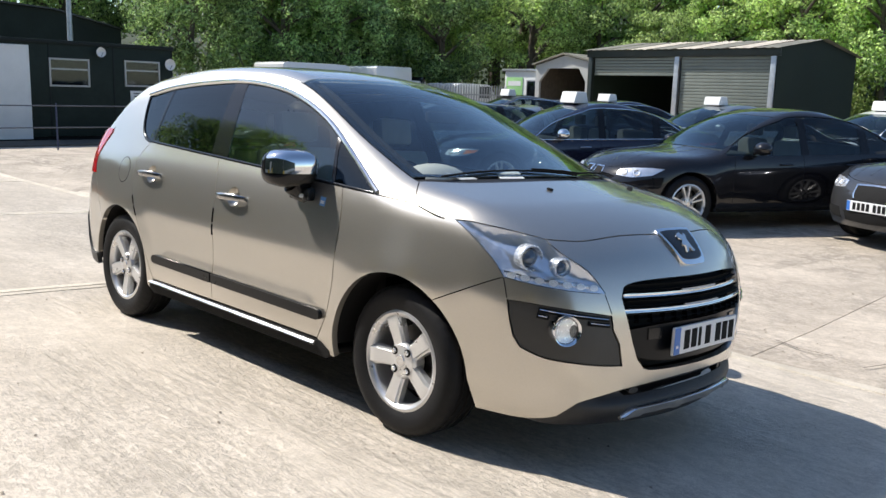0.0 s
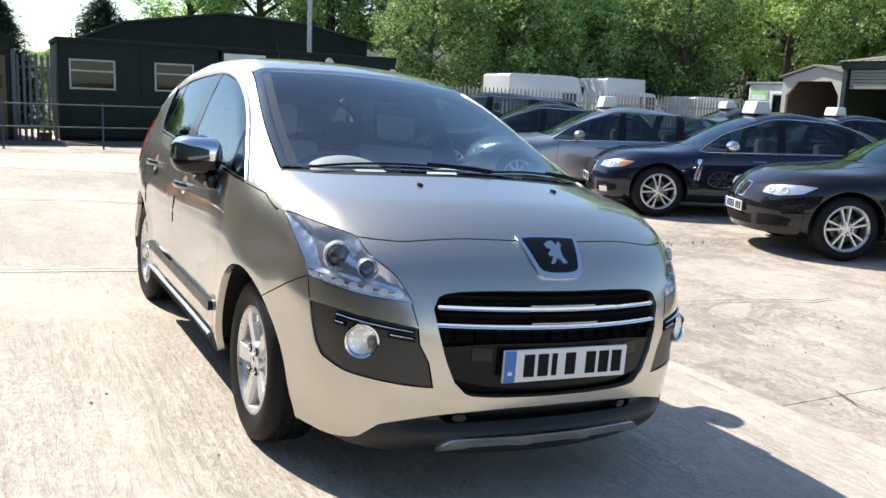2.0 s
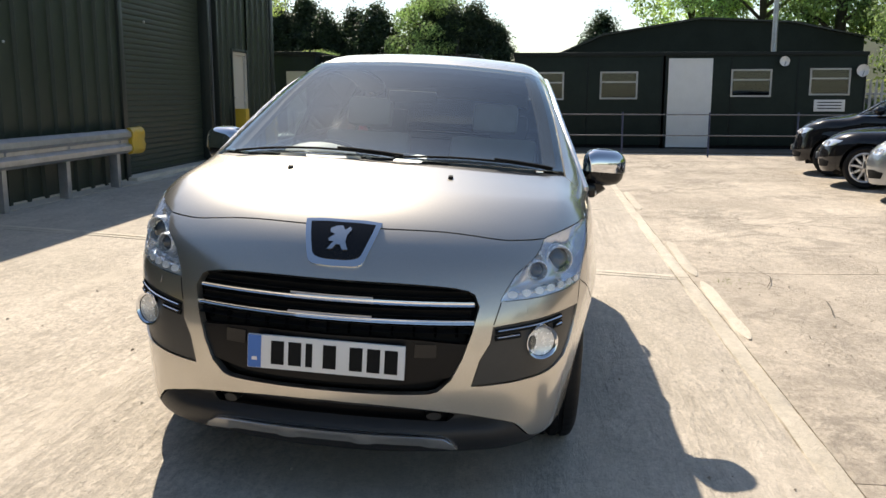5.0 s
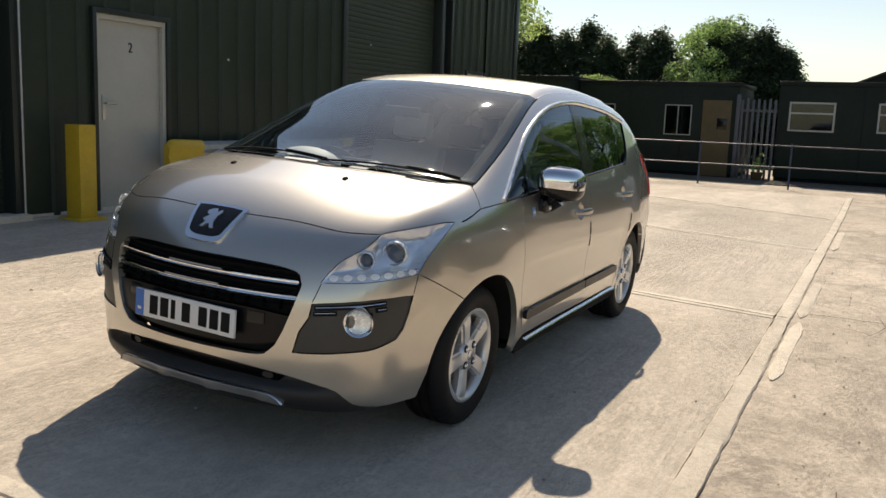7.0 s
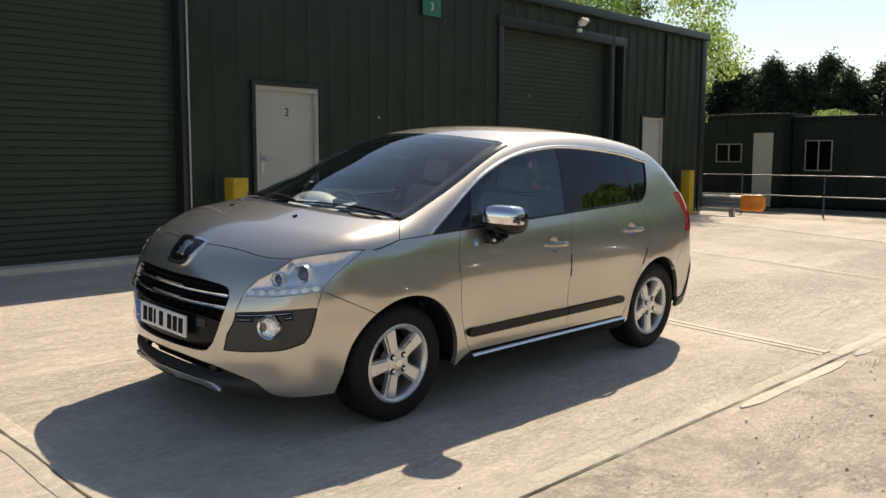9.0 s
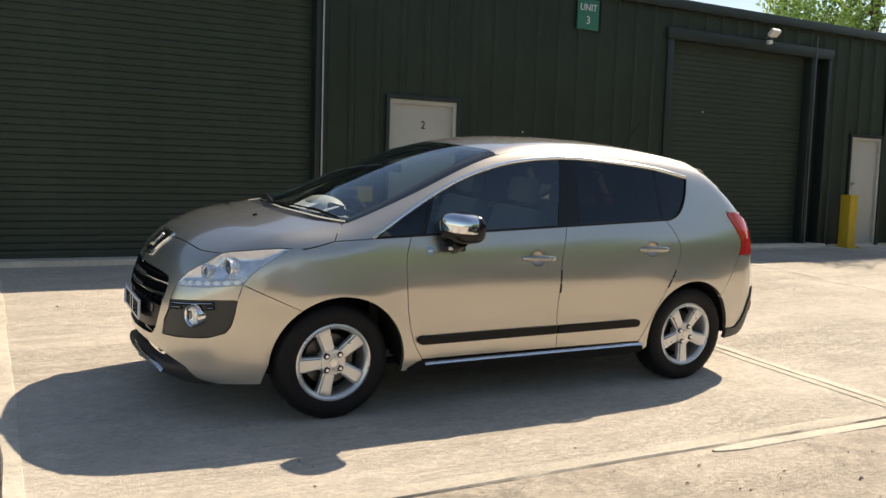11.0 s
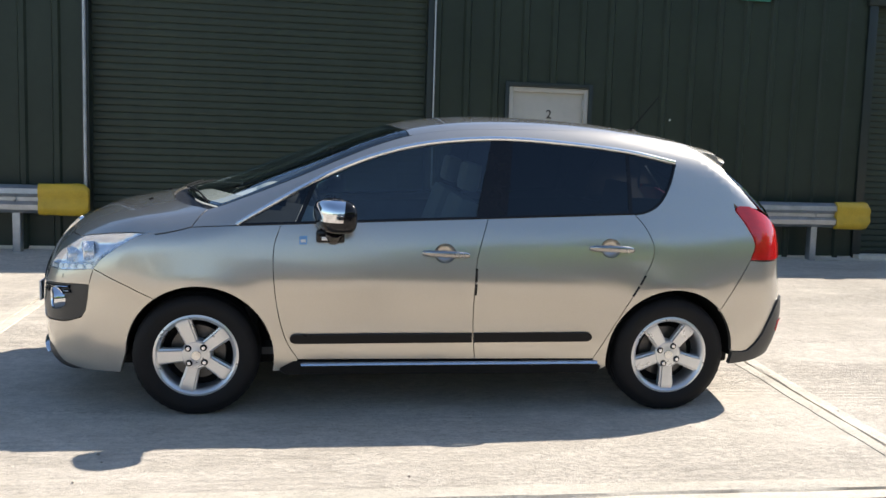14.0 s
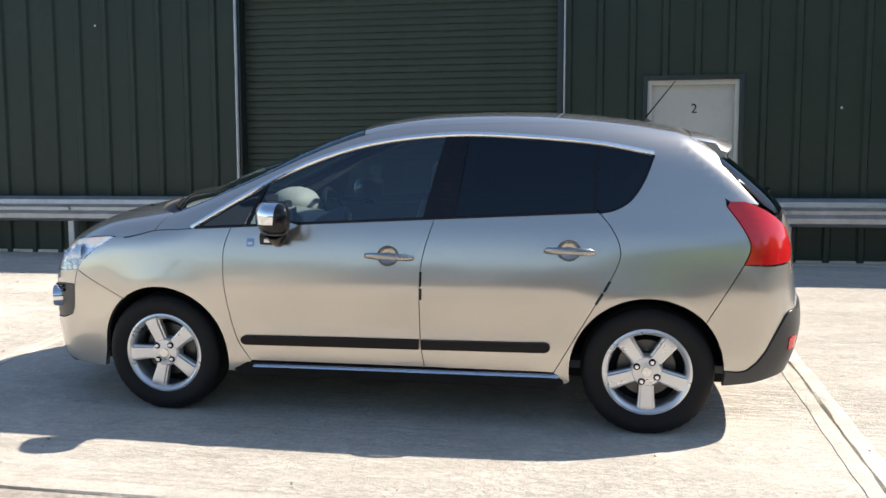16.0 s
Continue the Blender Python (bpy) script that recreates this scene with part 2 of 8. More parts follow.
GREEN_TRIM = plain("dark_green_trim", (0.017, 0.024, 0.020), 0.4, 0, 0.2, 2)
GALV = plain("galvanised_steel", (0.42, 0.43, 0.44), 0.42, 0.75, 0.22, 7, 0.05)
YELLOW = plain("yellow_paint", (0.58, 0.38, 0.03), 0.45, 0, 0.18, 5)
ORANGE = plain("orange_plastic", (0.85, 0.26, 0.03), 0.45, 0, 0.12, 5)
DOOR_GREY = plain("pale_grey_door_paint", (0.44, 0.43, 0.38), 0.5, 0, 0.08, 2)
SIGN_GREEN = plain("sign_green", (0.02, 0.16, 0.11), 0.5, 0, 0.08)
WHITE = plain("white_paint", (0.72, 0.72, 0.70), 0.45, 0, 0.06, 3)
CABIN = plain("dark_green_cabin_panel", (0.019, 0.028, 0.023), 0.5, 0, 0.25, 0.8, 0.06, 60, Specular_IOR_Level=0.12)
CABIN_DARK = plain("cabin_trim", (0.014, 0.019, 0.018), 0.5, 0, 0.2, 3, Specular_IOR_Level=0.15)
# its grey stands for the pale reflection on the cabin panes
PANE_BACKING = plain("grey_pane_backing", (0.15, 0.16, 0.155), 0.7, 0, 0.35, 4)
OCHRE = plain("ochre_ply", (0.115, 0.08, 0.034), 0.6, 0, 0.2, 3)
RAIL_GREY = plain("dull_grey_rail_paint", (0.10, 0.105, 0.12), 0.5, 0.3, 0.2, 6)
BLUE_RAIL = plain("blue_grey_rail_paint", (0.03, 0.045, 0.10), 0.45, 0, 0.15, 6)
ROOF_SHEET = plain("weathered_fibre_cement", (0.22, 0.21, 0.17), 0.85, 0, 0.35, 1.2, 0.3, 30)
# the barn's own colour; also darkens the shed's shaded end
BARN_AND_SHADE = plain("black_green_barn_and_shaded_wall", (0.017, 0.025, 0.021), 0.55, 0, 0.25, 1.0, Specular_IOR_Level=0.1)
BARK = plain("bark", (0.10, 0.08, 0.06), 0.9, 0, 0.35, 6, 0.6, 30)
# dark tones of LEAF_A and LEAF_B hold the shade between boughs as colour
LEAF_A = foliage("leaf_mid_green_shaded", (0.045, 0.078, 0.03), (0.43, 0.60, 0.21))
LEAF_B = foliage("leaf_bright_green_shaded", (0.07, 0.125, 0.034), (0.58, 0.72, 0.25))
LEAF_D = foliage("leaf_deep_green", (0.03, 0.036, 0.02), (0.08, 0.095, 0.05))
PALE_TRIM = plain("pale_cabin_trim", (0.50, 0.49, 0.45), 0.6, 0, 0.1, 12, 0.1)
LEAF_C = foliage("leaf_dark_conifer", (0.018, 0.034, 0.020), (0.065, 0.10, 0.05))
GRASS = foliage("grass_and_scrub", (0.05, 0.09, 0.02), (0.22, 0.27, 0.07))
SLAB = concrete("tamped_concrete", (0.735, 0.645, 0.538), (0.545, 0.475, 0.385))
BANK = plain("rough_grass_bank", (0.035, 0.05, 0.016), 0.9, 0, 0.5, 0.8, 0.8, 12)
ROUGHCON = concrete("worn_concrete_and_grit", (0.70, 0.605, 0.49), (0.46, 0.39, 0.31), False)
STRIP = concrete("pale_mortar_strip", (0.79, 0.705, 0.58), (0.63, 0.555, 0.445), False, 0.5, 0.5)
DARK_GROUND = plain("dark_grit_and_foot_strip", (0.11, 0.095, 0.075), 0.95, 0, 0.5, 8, 0.5, 60)


# ---- mesh helpers ----
def part(name, mesh, material, parent=None, label="", smooth=True):
    """Links a bmesh or mesh as one object, as a part where a parent is given."""
    if isinstance(mesh, bmesh.types.BMesh):
        me = bpy.data.meshes.new(name)
        mesh.to_mesh(me)
        mesh.free()
        if smooth:
            me.polygons.foreach_set("use_smooth", [True] * len(me.polygons))
            me.set_sharp_from_angle(angle=radians(38))
    else:
        me = mesh
    if material and not me.materials:
        me.materials.append(material)
    ob = new(name, me)
    if parent:
        ob.parent = parent
    if label:
        ob["label"] = label
    return ob


def empty(name, label, category, m=None, group="", kind=""):
    ob = tagged(new(name), label, category, group, kind)
    ob.empty_display_size = 0.2
    if m is not None:
        ob.matrix_basis = m
    return ob


def add_box(bm, x0, x1, y0, y1, z0, z1, bevel=0.0, m=None):
    got = bmesh.ops.create_cube(bm, size=1)
    verts = got["verts"]
    bmesh.ops.scale(bm, vec=(x1 - x0, y1 - y0, z1 - z0), verts=verts)
    bmesh.ops.translate(bm, vec=((x0 + x1) / 2, (y0 + y1) / 2, (z0 + z1) / 2), verts=verts)
    if bevel:
        edges = list({e for v in verts for e in v.link_edges})
        out = bmesh.ops.bevel(bm, geom=edges, offset=bevel, segments=2, profile=0.6, affect="EDGES")
        verts = list({v for f in out["faces"] for v in f.verts} | {v for v in verts if v.is_valid})
    if m is not None:
        bmesh.ops.transform(bm, matrix=m, verts=verts)
    return verts


def box(x0, x1, y0, y1, z0, z1, bevel=0.0, m=None):
    bm = bmesh.new()
    add_box(bm, x0, x1, y0, y1, z0, z1, bevel, m)
    return bm


def add_tube(bm, points, radius, sides=10, cap=True):
    """A round bar along points; radius may be a list."""
    pts = [Vector(p) for p in points]
    rad = radius if isinstance(radius, (list, tuple)) else [radius] * len(pts)
    rings, side = [], None
    for i, p in enumerate(pts):
        way = (pts[min(i + 1, len(pts) - 1)] - pts[max(i - 1, 0)]).normalized()
        if side is None:
            side = way.orthogonal().normalized()
        side = (side - way * side.dot(way)).normalized()
        up = way.cross(side)
        rings.append([bm.verts.new(p + (side * math.cos(a) + up * math.sin(a)) * rad[i]) for a in (2 * math.pi * k / sides for k in range(sides))])
    for a, b in zip(rings, rings[1:]):
        for k in range(sides):
            bm.faces.new((a[k], a[(k + 1) % sides], b[(k + 1) % sides], b[k]))
    if cap:
        bm.faces.new(rings[0][::-1])
        bm.faces.new(rings[-1])
    return rings


def tube(points, radius, sides=10, cap=True):
    bm = bmesh.new()
    add_tube(bm, points, radius, sides, cap)
    return bm


def revolve(profile, steps=48, axis="Y", m=None):
    """A lathe of (radius, offset) pairs round an axis."""
    bm = bmesh.new()
    rings = []
    for k in range(steps):
        a = 2 * math.pi * k / steps
        c, s = math.cos(a), math.sin(a)
        rings.append([bm.verts.new((r * c, o, r * s) if axis == "Y" else (r * c, r * s, o) if axis == "Z" else (o, r * c, r * s)) for r, o in profile])
    for k in range(steps):
        a, b = rings[k], rings[(k + 1) % steps]
        for i in range(len(profile) - 1):
            bm.faces.new((a[i], a[i + 1], b[i + 1], b[i]))
    bmesh.ops.remove_doubles(bm, verts=bm.verts, dist=1e-6)
    bmesh.ops.recalc_face_normals(bm, faces=bm.faces)
    if m is not None:
        bmesh.ops.transform(bm, matrix=m, verts=bm.verts)
    return bm


def prism(points, depth, m=None, bevel=0.0):
    """An outline in the xz plane, extruded along y from 0 to depth."""
    bm = bmesh.new()
    a = [bm.verts.new((x, 0, z)) for x, z in points]
    b = [bm.verts.new((x, depth, z)) for x, z in points]
    bm.faces.new(a)
    bm.faces.new(b[::-1])
    for i in range(len(points)):
        j = (i + 1) % len(points)
        bm.faces.new((a[j], a[i], b[i], b[j]))
    bmesh.ops.recalc_face_normals(bm, faces=bm.faces)
    if bevel:
        bmesh.ops.bevel(bm, geom=list(bm.edges), offset=bevel, segments=2, profile=0.6, affect="EDGES")
    if m is not None:
        bmesh.ops.transform(bm, matrix=m, verts=bm.verts)
    return bm


def curve_through(points, step=0.02, closed=False):
    """Points along a Catmull-Rom curve."""
    p = [np.array(q, float) for q in points]
    n, out = len(p), []
    for i in range(n if closed else n - 1):
        a, b = p[i], p[(i + 1) % n]
        before = p[(i - 1) % n] if closed or i else 2 * a - b
        after = p[(i + 2) % n] if closed or i + 2 < n else 2 * b - a
        k = max(1, int(np.linalg.norm(b - a) / step))
        for t in np.arange(k) / k:
            out.append(0.5 * (2 * a + (b - before) * t + (2 * before - 5 * a + 4 * b - after) * t * t + (3 * a - before - 3 * b + after) * t ** 3))
    if not closed:
        out.append(p[-1])
    return out


def writing(text, size, material, parent, m, name="lettering", deep=0.002):
    """Letters of the built-in font as a thin mesh."""
    cu = bpy.data.curves.new(name, "FONT")
    cu.body, cu.size, cu.extrude, cu.align_x, cu.align_y = text, size, deep, "CENTER", "CENTER"
    tmp = bpy.data.objects.new(name, cu)
    me = bpy.data.meshes.new_from_object(tmp)
    bpy.data.objects.remove(tmp)
    me.materials.clear()
    me.materials.append(material)
    ob = new(name, me)
    ob.parent = parent
    ob.matrix_basis = m
    return ob


# ---- ground ----
def soft(a, b, v):
    t = np.clip((v - a) / (b - a), 0, 1)
    return t * t * (3 - 2 * t)


def ground_z(x, y):
    """Height of the yard: it falls from the unit to a shallow gutter and rises a little beyond it."""
    base = np.interp(y, [-4.9, -3.2, -1.5, -0.83, 0.85, 1.95, 3.0, 4.5, 6.0, 9.0, 26.0], [0.268, 0.185, 0.086, 0.0549, -0.0359, -0.090, -0.092, -0.055, -0.015, 0.0, 0.0])
    flat = np.interp(y, [-6, 8, 26], [0.03, -0.02, 0.0])
    w = soft(-11.0, -15.5, x)
    rise = np.interp(y, [26.0, 34.0, 90.0], [0.0, 0.6, 9.0]) * (0.12 + 0.88 * soft(4, -10, x))
    hill = rise + 7.0 * soft(-27, -80, x) * soft(6, 24, y)
    return base * (1 - w) + flat * w + hill


def sheet(xs, ys, lift=0.0, uneven=0.0):
    bm = bmesh.new()
    rows = []
    for x in xs:
        row = []
        for y in ys:
            z = float(ground_z(x, y)) + lift
            if uneven:
                z += uneven * noise.noise(Vector((x * 1.3, y * 1.3, 4.0)))
            row.append(bm.verts.new((x, y, z)))
        rows.append(row)
    for a, b in zip(rows, rows[1:]):
        for k in range(len(ys) - 1):
            bm.faces.new((a[k], b[k], b[k + 1], a[k + 1]))
    bmesh.ops.recalc_face_normals(bm, faces=bm.faces)
    for f in bm.faces:
        if f.normal.z < 0:
            f.normal_flip()
    return bm


def fine(a, b, step):
    return np.linspace(a, b, max(2, int(round(abs(b - a) / step)) + 1))


xs = np.concatenate([[-900, -400, -200, -120], fine(-90, -20, 5), fine(-18, 9, 0.5), [12, 16, 24, 40, 90, 200, 400, 900]])
ys = np.concatenate([[-900, -400, -200, -90, -40, -20, -10, -6], fine(-4.6, 9, 0.25), fine(10, 34, 1.5), [45, 60, 90, 150, 300, 900]])
yard = sheet(xs, ys, -0.012)
for v in yard.verts:
    if v.co.x < -29 or v.co.y > 35:
        v.co.z -= 1.0
ground = tagged(part("ground", yard, ROUGHCON), "worn pale concrete and grit of the yard", "ground", kind="structure")

bank = tagged(part("bank", sheet(np.concatenate([[-900, -200, -120], fine(-90, -25.5, 4)]), np.concatenate([[-900, -100, -30], fine(-12, 60, 4), [90, 200, 900]]), 0.02, 0.3), BANK), "rough grass bank under the trees", "bank", kind="structure")
tagged(part("bank", sheet(np.concatenate([fine(-25.5, 40, 5), [90, 900]]), np.concatenate([fine(32.5, 60, 4), [90, 200, 900]]), 0.02, 0.3), BANK), "rough grass bank under the trees", "bank", kind="structure")


# ---- cladding, shutters and doors of the unit ----
WALL_Y = -4.446


def ribbed(x0, x1, z0, z1, y=WALL_Y, pitch=0.354, rib=0.034, flat=0.252, thick=0.04):
    """Profiled steel sheet between x0 and x1: broad pans between narrow trapezoid ribs that stand forward."""
    bm = bmesh.new()
    cuts, k = [(x0, 0.0)], math.floor(x0 / pitch) - 1
    while k * pitch < x1 + pitch:
        s = k * pitch
        for dx, dy in ((flat, 0.0), (flat + 0.022, rib), (pitch - 0.026, rib), (pitch - 0.004, 0.0)):
            if x0 < s + dx < x1:
                cuts.append((s + dx, dy))
        k += 1
    cuts.append((x1, cuts[-1][1]))
    cuts[0] = (x0, cuts[1][1])
    low = [bm.verts.new((x, y + d, z0)) for x, d in cuts]
    top = [bm.verts.new((x, y + d, z1)) for x, d in cuts]
    for i in range(len(cuts) - 1):
        bm.faces.new((low[i], low[i + 1], top[i + 1], top[i]))
    a, b, c, d = [bm.verts.new(v) for v in ((x0, y - thick, z0), (x1, y - thick, z0), (x1, y - thick, z1), (x0, y - thick, z1))]
    bm.faces.new((b, a, d, c))
    bmesh.ops.recalc_face_normals(bm, faces=bm.faces)
    return bm


unit = empty("industrial_unit", "long dark green profiled steel industrial unit with roller shutters", "building", pose(0, -0.296, -0.155, 0, 0, 1.318), kind="structure")
unit.scale = (1, 1, 1.055)
EAVE = 3.93
for x0, x1, z0, z1 in ((3.21, 12.0, 0.36, EAVE), (-0.72, 3.21, 3.50, EAVE), (-1.60, -0.72, 0.36, EAVE), (-2.65, -1.60, 2.33, EAVE), (-6.32, -2.65, 0.36, EAVE),
                       (-10.06, -6.32, 3.50, EAVE), (-10.77, -10.06, 0.36, EAVE), (-11.70, -10.77, 2.26, EAVE), (-13.36, -11.70, 0.36, EAVE)):
    part("wall_cladding", ribbed(x0, x1, z0, z1), GREEN_CLAD, unit, smooth=False)
# side walls, back and roof close the unit
part("side_wall", box(-13.39, -13.32, -16, WALL_Y - 0.05, 0, EAVE), GREEN_CLAD, unit)
part("side_wall", box(12.0, 12.06, -16, WALL_Y - 0.05, 0, EAVE), GREEN_CLAD, unit)
part("back_wall", box(-13.32, 12.0, -16.06, -16, 0, EAVE), GREEN_CLAD, unit)
bm = bmesh.new()
add_box(bm, -13.48, 12.1, -10.3, -4.36, -0.03, 0.03, 0, Matrix.Translation((0, 0, EAVE + 0.36)) @ Matrix.Translation((0, -7.33, 0)) @ pose(0, 0, 0, -6) @ Matrix.Translation((0, 7.33, 0)))
add_box(bm, -13.48, 12.1, -16.2, -10.2, -0.03, 0.03, 0, Matrix.Translation((0, 0, EAVE + 0.36)) @ Matrix.Translation((0, -13.2, 0)) @ pose(0, 0, 0, 6) @ Matrix.Translation((0, 13.2, 0)))
part("roof", bm, ROOF_SHEET, unit)
part("eave_gutter", box(-13.48, 12.1, WALL_Y - 0.02, WALL_Y + 0.11, EAVE - 0.05, EAVE + 0.09, 0.012), GREEN_TRIM, unit)
part("corner_trim", box(-13.45, -13.25, WALL_Y - 0.06, WALL_Y + 0.05, 0.36, EAVE - 0.05, 0.006), GREEN_TRIM, unit)
part("plinth", box(-13.43, 12.0, WALL_Y - 0.12, WALL_Y + 0.015, 0.0, 0.42), STRIP, unit, "pale concrete plinth")



def shutter(x0, x1, z0, z1, label):
    sh = empty("roller_shutter", "", "", Matrix.Translation(((x0 + x1) / 2, WALL_Y - 0.14, z0)))
    sh.parent = unit
    sh["label"] = label
    wide = x1 - x0
    bm = bmesh.new()
    prof = [(0.0, 0.0), (0.006, 0.006), (0.0085, 0.022), (0.0085, 0.050), (0.006, 0.064), (0.008, 0.067), (0.008, 0.070), (0.0, 0.0725), (-0.003, 0.0745)]
    a = [bm.verts.new((-wide / 2, y, z)) for y, z in prof]
    b = [bm.verts.new((wide / 2, y, z)) for y, z in prof]
    for i in range(len(prof) - 1):
        bm.faces.new((b[i], b[i + 1], a[i + 1], a[i]))
    bmesh.ops.recalc_face_normals(bm, faces=bm.faces)
    me = bpy.data.meshes.new("slat")
    bm.to_mesh(me)
    bm.free()
    me.materials.append(GREEN_SHUTTER)
    for k in range(int((z1 - z0) / 0.0745)):
        s = part("slat", me, GREEN_SHUTTER, sh)
        s.location = (0, 0, 0.03 + k * 0.0745)
    part("bottom_bar", box(-wide / 2, wide / 2, -0.02, 0.04, -0.03, 0.05, 0.004), GREEN_TRIM, sh)
    part("backing", box(-wide / 2, wide / 2, -0.05, -0.03, 0, z1 - z0), MATTBLACK, sh)
    return sh


shutter(-0.65, 3.15, 0.42, 3.50, "closed dark green steel roller shutter")
shutter(-9.61, -6.39, 0.42, 3.50, "closed dark green steel roller shutter")
for x0, x1 in ((-0.74, -0.64), (3.14, 3.22), (-6.42, -6.30), (-9.70, -9.60)):
    part("shutter_guide", box(x0, x1, WALL_Y - 0.16, WALL_Y + 0.035, 0.40, 3.50, 0.006), GREEN_TRIM, unit)
part("recess_side", box(-10.07, -9.70, WALL_Y - 0.20, WALL_Y - 0.15, 0.40, 3.50), GREEN_TRIM, unit)
part("recess_cheek", box(-10.11, -10.04, WALL_Y - 0.18, WALL_Y + 0.035, 0.40, 3.50, 0.005), GREEN_TRIM, unit)
for x0, x1 in ((-0.78, 3.25), (-10.13, -6.27)):
    part("shutter_head", box(x0, x1, WALL_Y - 0.16, WALL_Y + 0.06, 3.46, 3.62, 0.006), GREEN_TRIM, unit)
for x in (3.18, -0.72, -9.67):
    part("downpipe" if x > 3 else "conduit", tube([(x, WALL_Y + 0.06, 0.42), (x, WALL_Y + 0.06, 3.8)], 0.020 if x > 3 else 0.011, 10), GALV if x > -5 else RAIL_GREY, unit, "grey painted pipe")
part("threshold", box(-0.72, 3.21, WALL_Y - 0.15, WALL_Y + 0.16, 0.30, 0.445, 0.008), STRIP, unit, "pale concrete threshold")
part("threshold", box(-10.11, -6.32, WALL_Y - 0.15, WALL_Y + 0.16, 0.30, 0.445, 0.008), STRIP, unit, "pale concrete threshold")


def steel_door(x0, x1, z0, z1, number):
    d = empty("door", "", "")
    d.parent = unit
    d["label"] = "closed pale grey steel door" + (" with a black 2" if number else "")
    y = WALL_Y - 0.03
    part("leaf", box(x0 + 0.045, x1 - 0.045, y - 0.05, y, z0 + 0.02, z1 - 0.045, 0.004), DOOR_GREY, d)
    bm = bmesh.new()
    add_box(bm, x0, x0 + 0.05, y - 0.06, y + 0.05, z0, z1, 0.004)
    add_box(bm, x1 - 0.05, x1, y - 0.06, y + 0.05, z0, z1, 0.004)
    add_box(bm, x0 + 0.05, x1 - 0.05, y - 0.06, y + 0.05, z1 - 0.05, z1, 0.004)
    part("frame", bm, DOOR_GREY, d)
    bm = bmesh.new()
    for a, b in ((x0 - 0.05, x0), (x1, x1 + 0.05)):
        add_box(bm, a, b, WALL_Y - 0.04, WALL_Y + 0.045, z0, z1 + 0.05, 0.003)
    add_box(bm, x0, x1, WALL_Y - 0.04, WALL_Y + 0.045, z1, z1 + 0.05, 0.003)
    part("surround", bm, GREEN_TRIM, d)
    hx = x1 - 0.13
    part("handle_plate", box(hx - 0.022, hx + 0.022, y, y + 0.012, z0 + 0.92, z0 + 1.16, 0.004), SATIN, d)
    part("handle", tube([(hx, y + 0.01, z0 + 1.08), (hx, y + 0.055, z0 + 1.08), (hx - 0.12, y + 0.055, z0 + 1.08)], 0.01, 8), SATIN, d)
    for hz in (0.35, 1.0, 1.7):
        part("hinge", box(x0 + 0.035, x0 + 0.06, y, y + 0.02, z0 + hz, z0 + hz + 0.12, 0.003), SATIN, d)
    if number:
        writing("2", 0.14, MATTBLACK, d, pose((x0 + x1) / 2 - 0.02, y + 0.003, z1 - 0.30, 90, 0, 180), "numeral")
    return d


# hinges towards -x on the first door: its handle is on the +x side
steel_door(-2.63, -1.64, 0.37, 2.31, True)
steel_door(-11.66, -10.81, 0.37, 2.24, False)
sign = empty("unit_sign", "", "", Matrix.Translation((-4.73, WALL_Y + 0.045, 3.62)))
sign.parent = unit
sign["label"] = "green sign that reads unit 3 in white"
part("board", box(-0.19, 0.19, -0.01, 0.01, -0.20, 0.20, 0.003), SIGN_GREEN, sign)
writing("UNIT", 0.13, WHITE, sign, pose(0, 0.013, 0.09, 90, 0, 180))
writing("3", 0.15, WHITE, sign, pose(0, 0.013, -0.08, 90, 0, 180))
lampx = empty("floodlight", "", "", Matrix.Translation((-8.42, WALL_Y + 0.06, 3.66)))
lampx.parent = unit
lampx["label"] = "small white wall floodlight"
part("bracket", tube([(0, -0.03, 0), (0, 0.10, 0.0), (0, 0.14, 0.06)], 0.018, 8), GALV, lampx)
part("head", box(-0.095, 0.095, -0.03, 0.03, -0.065, 0.065, 0.012, pose(0, 0.14, 0.06, -50)), WHITE, lampx)
part("sensor", box(-0.04, 0.04, 0.02, 0.09, -0.10, -0.04, 0.01), WHITE, lampx)
for x, z in ((-3.69, 2.0), (-7.10, 2.45), (5.01, 3.05)):
    bm = bmesh.new()
    bmesh.ops.create_uvsphere(bm, u_segments=8, v_segments=6, radius=0.014, matrix=Matrix.Translation((x, WALL_Y + 0.03, z)))
    part("fixing_cap", bm, WHITE, unit)


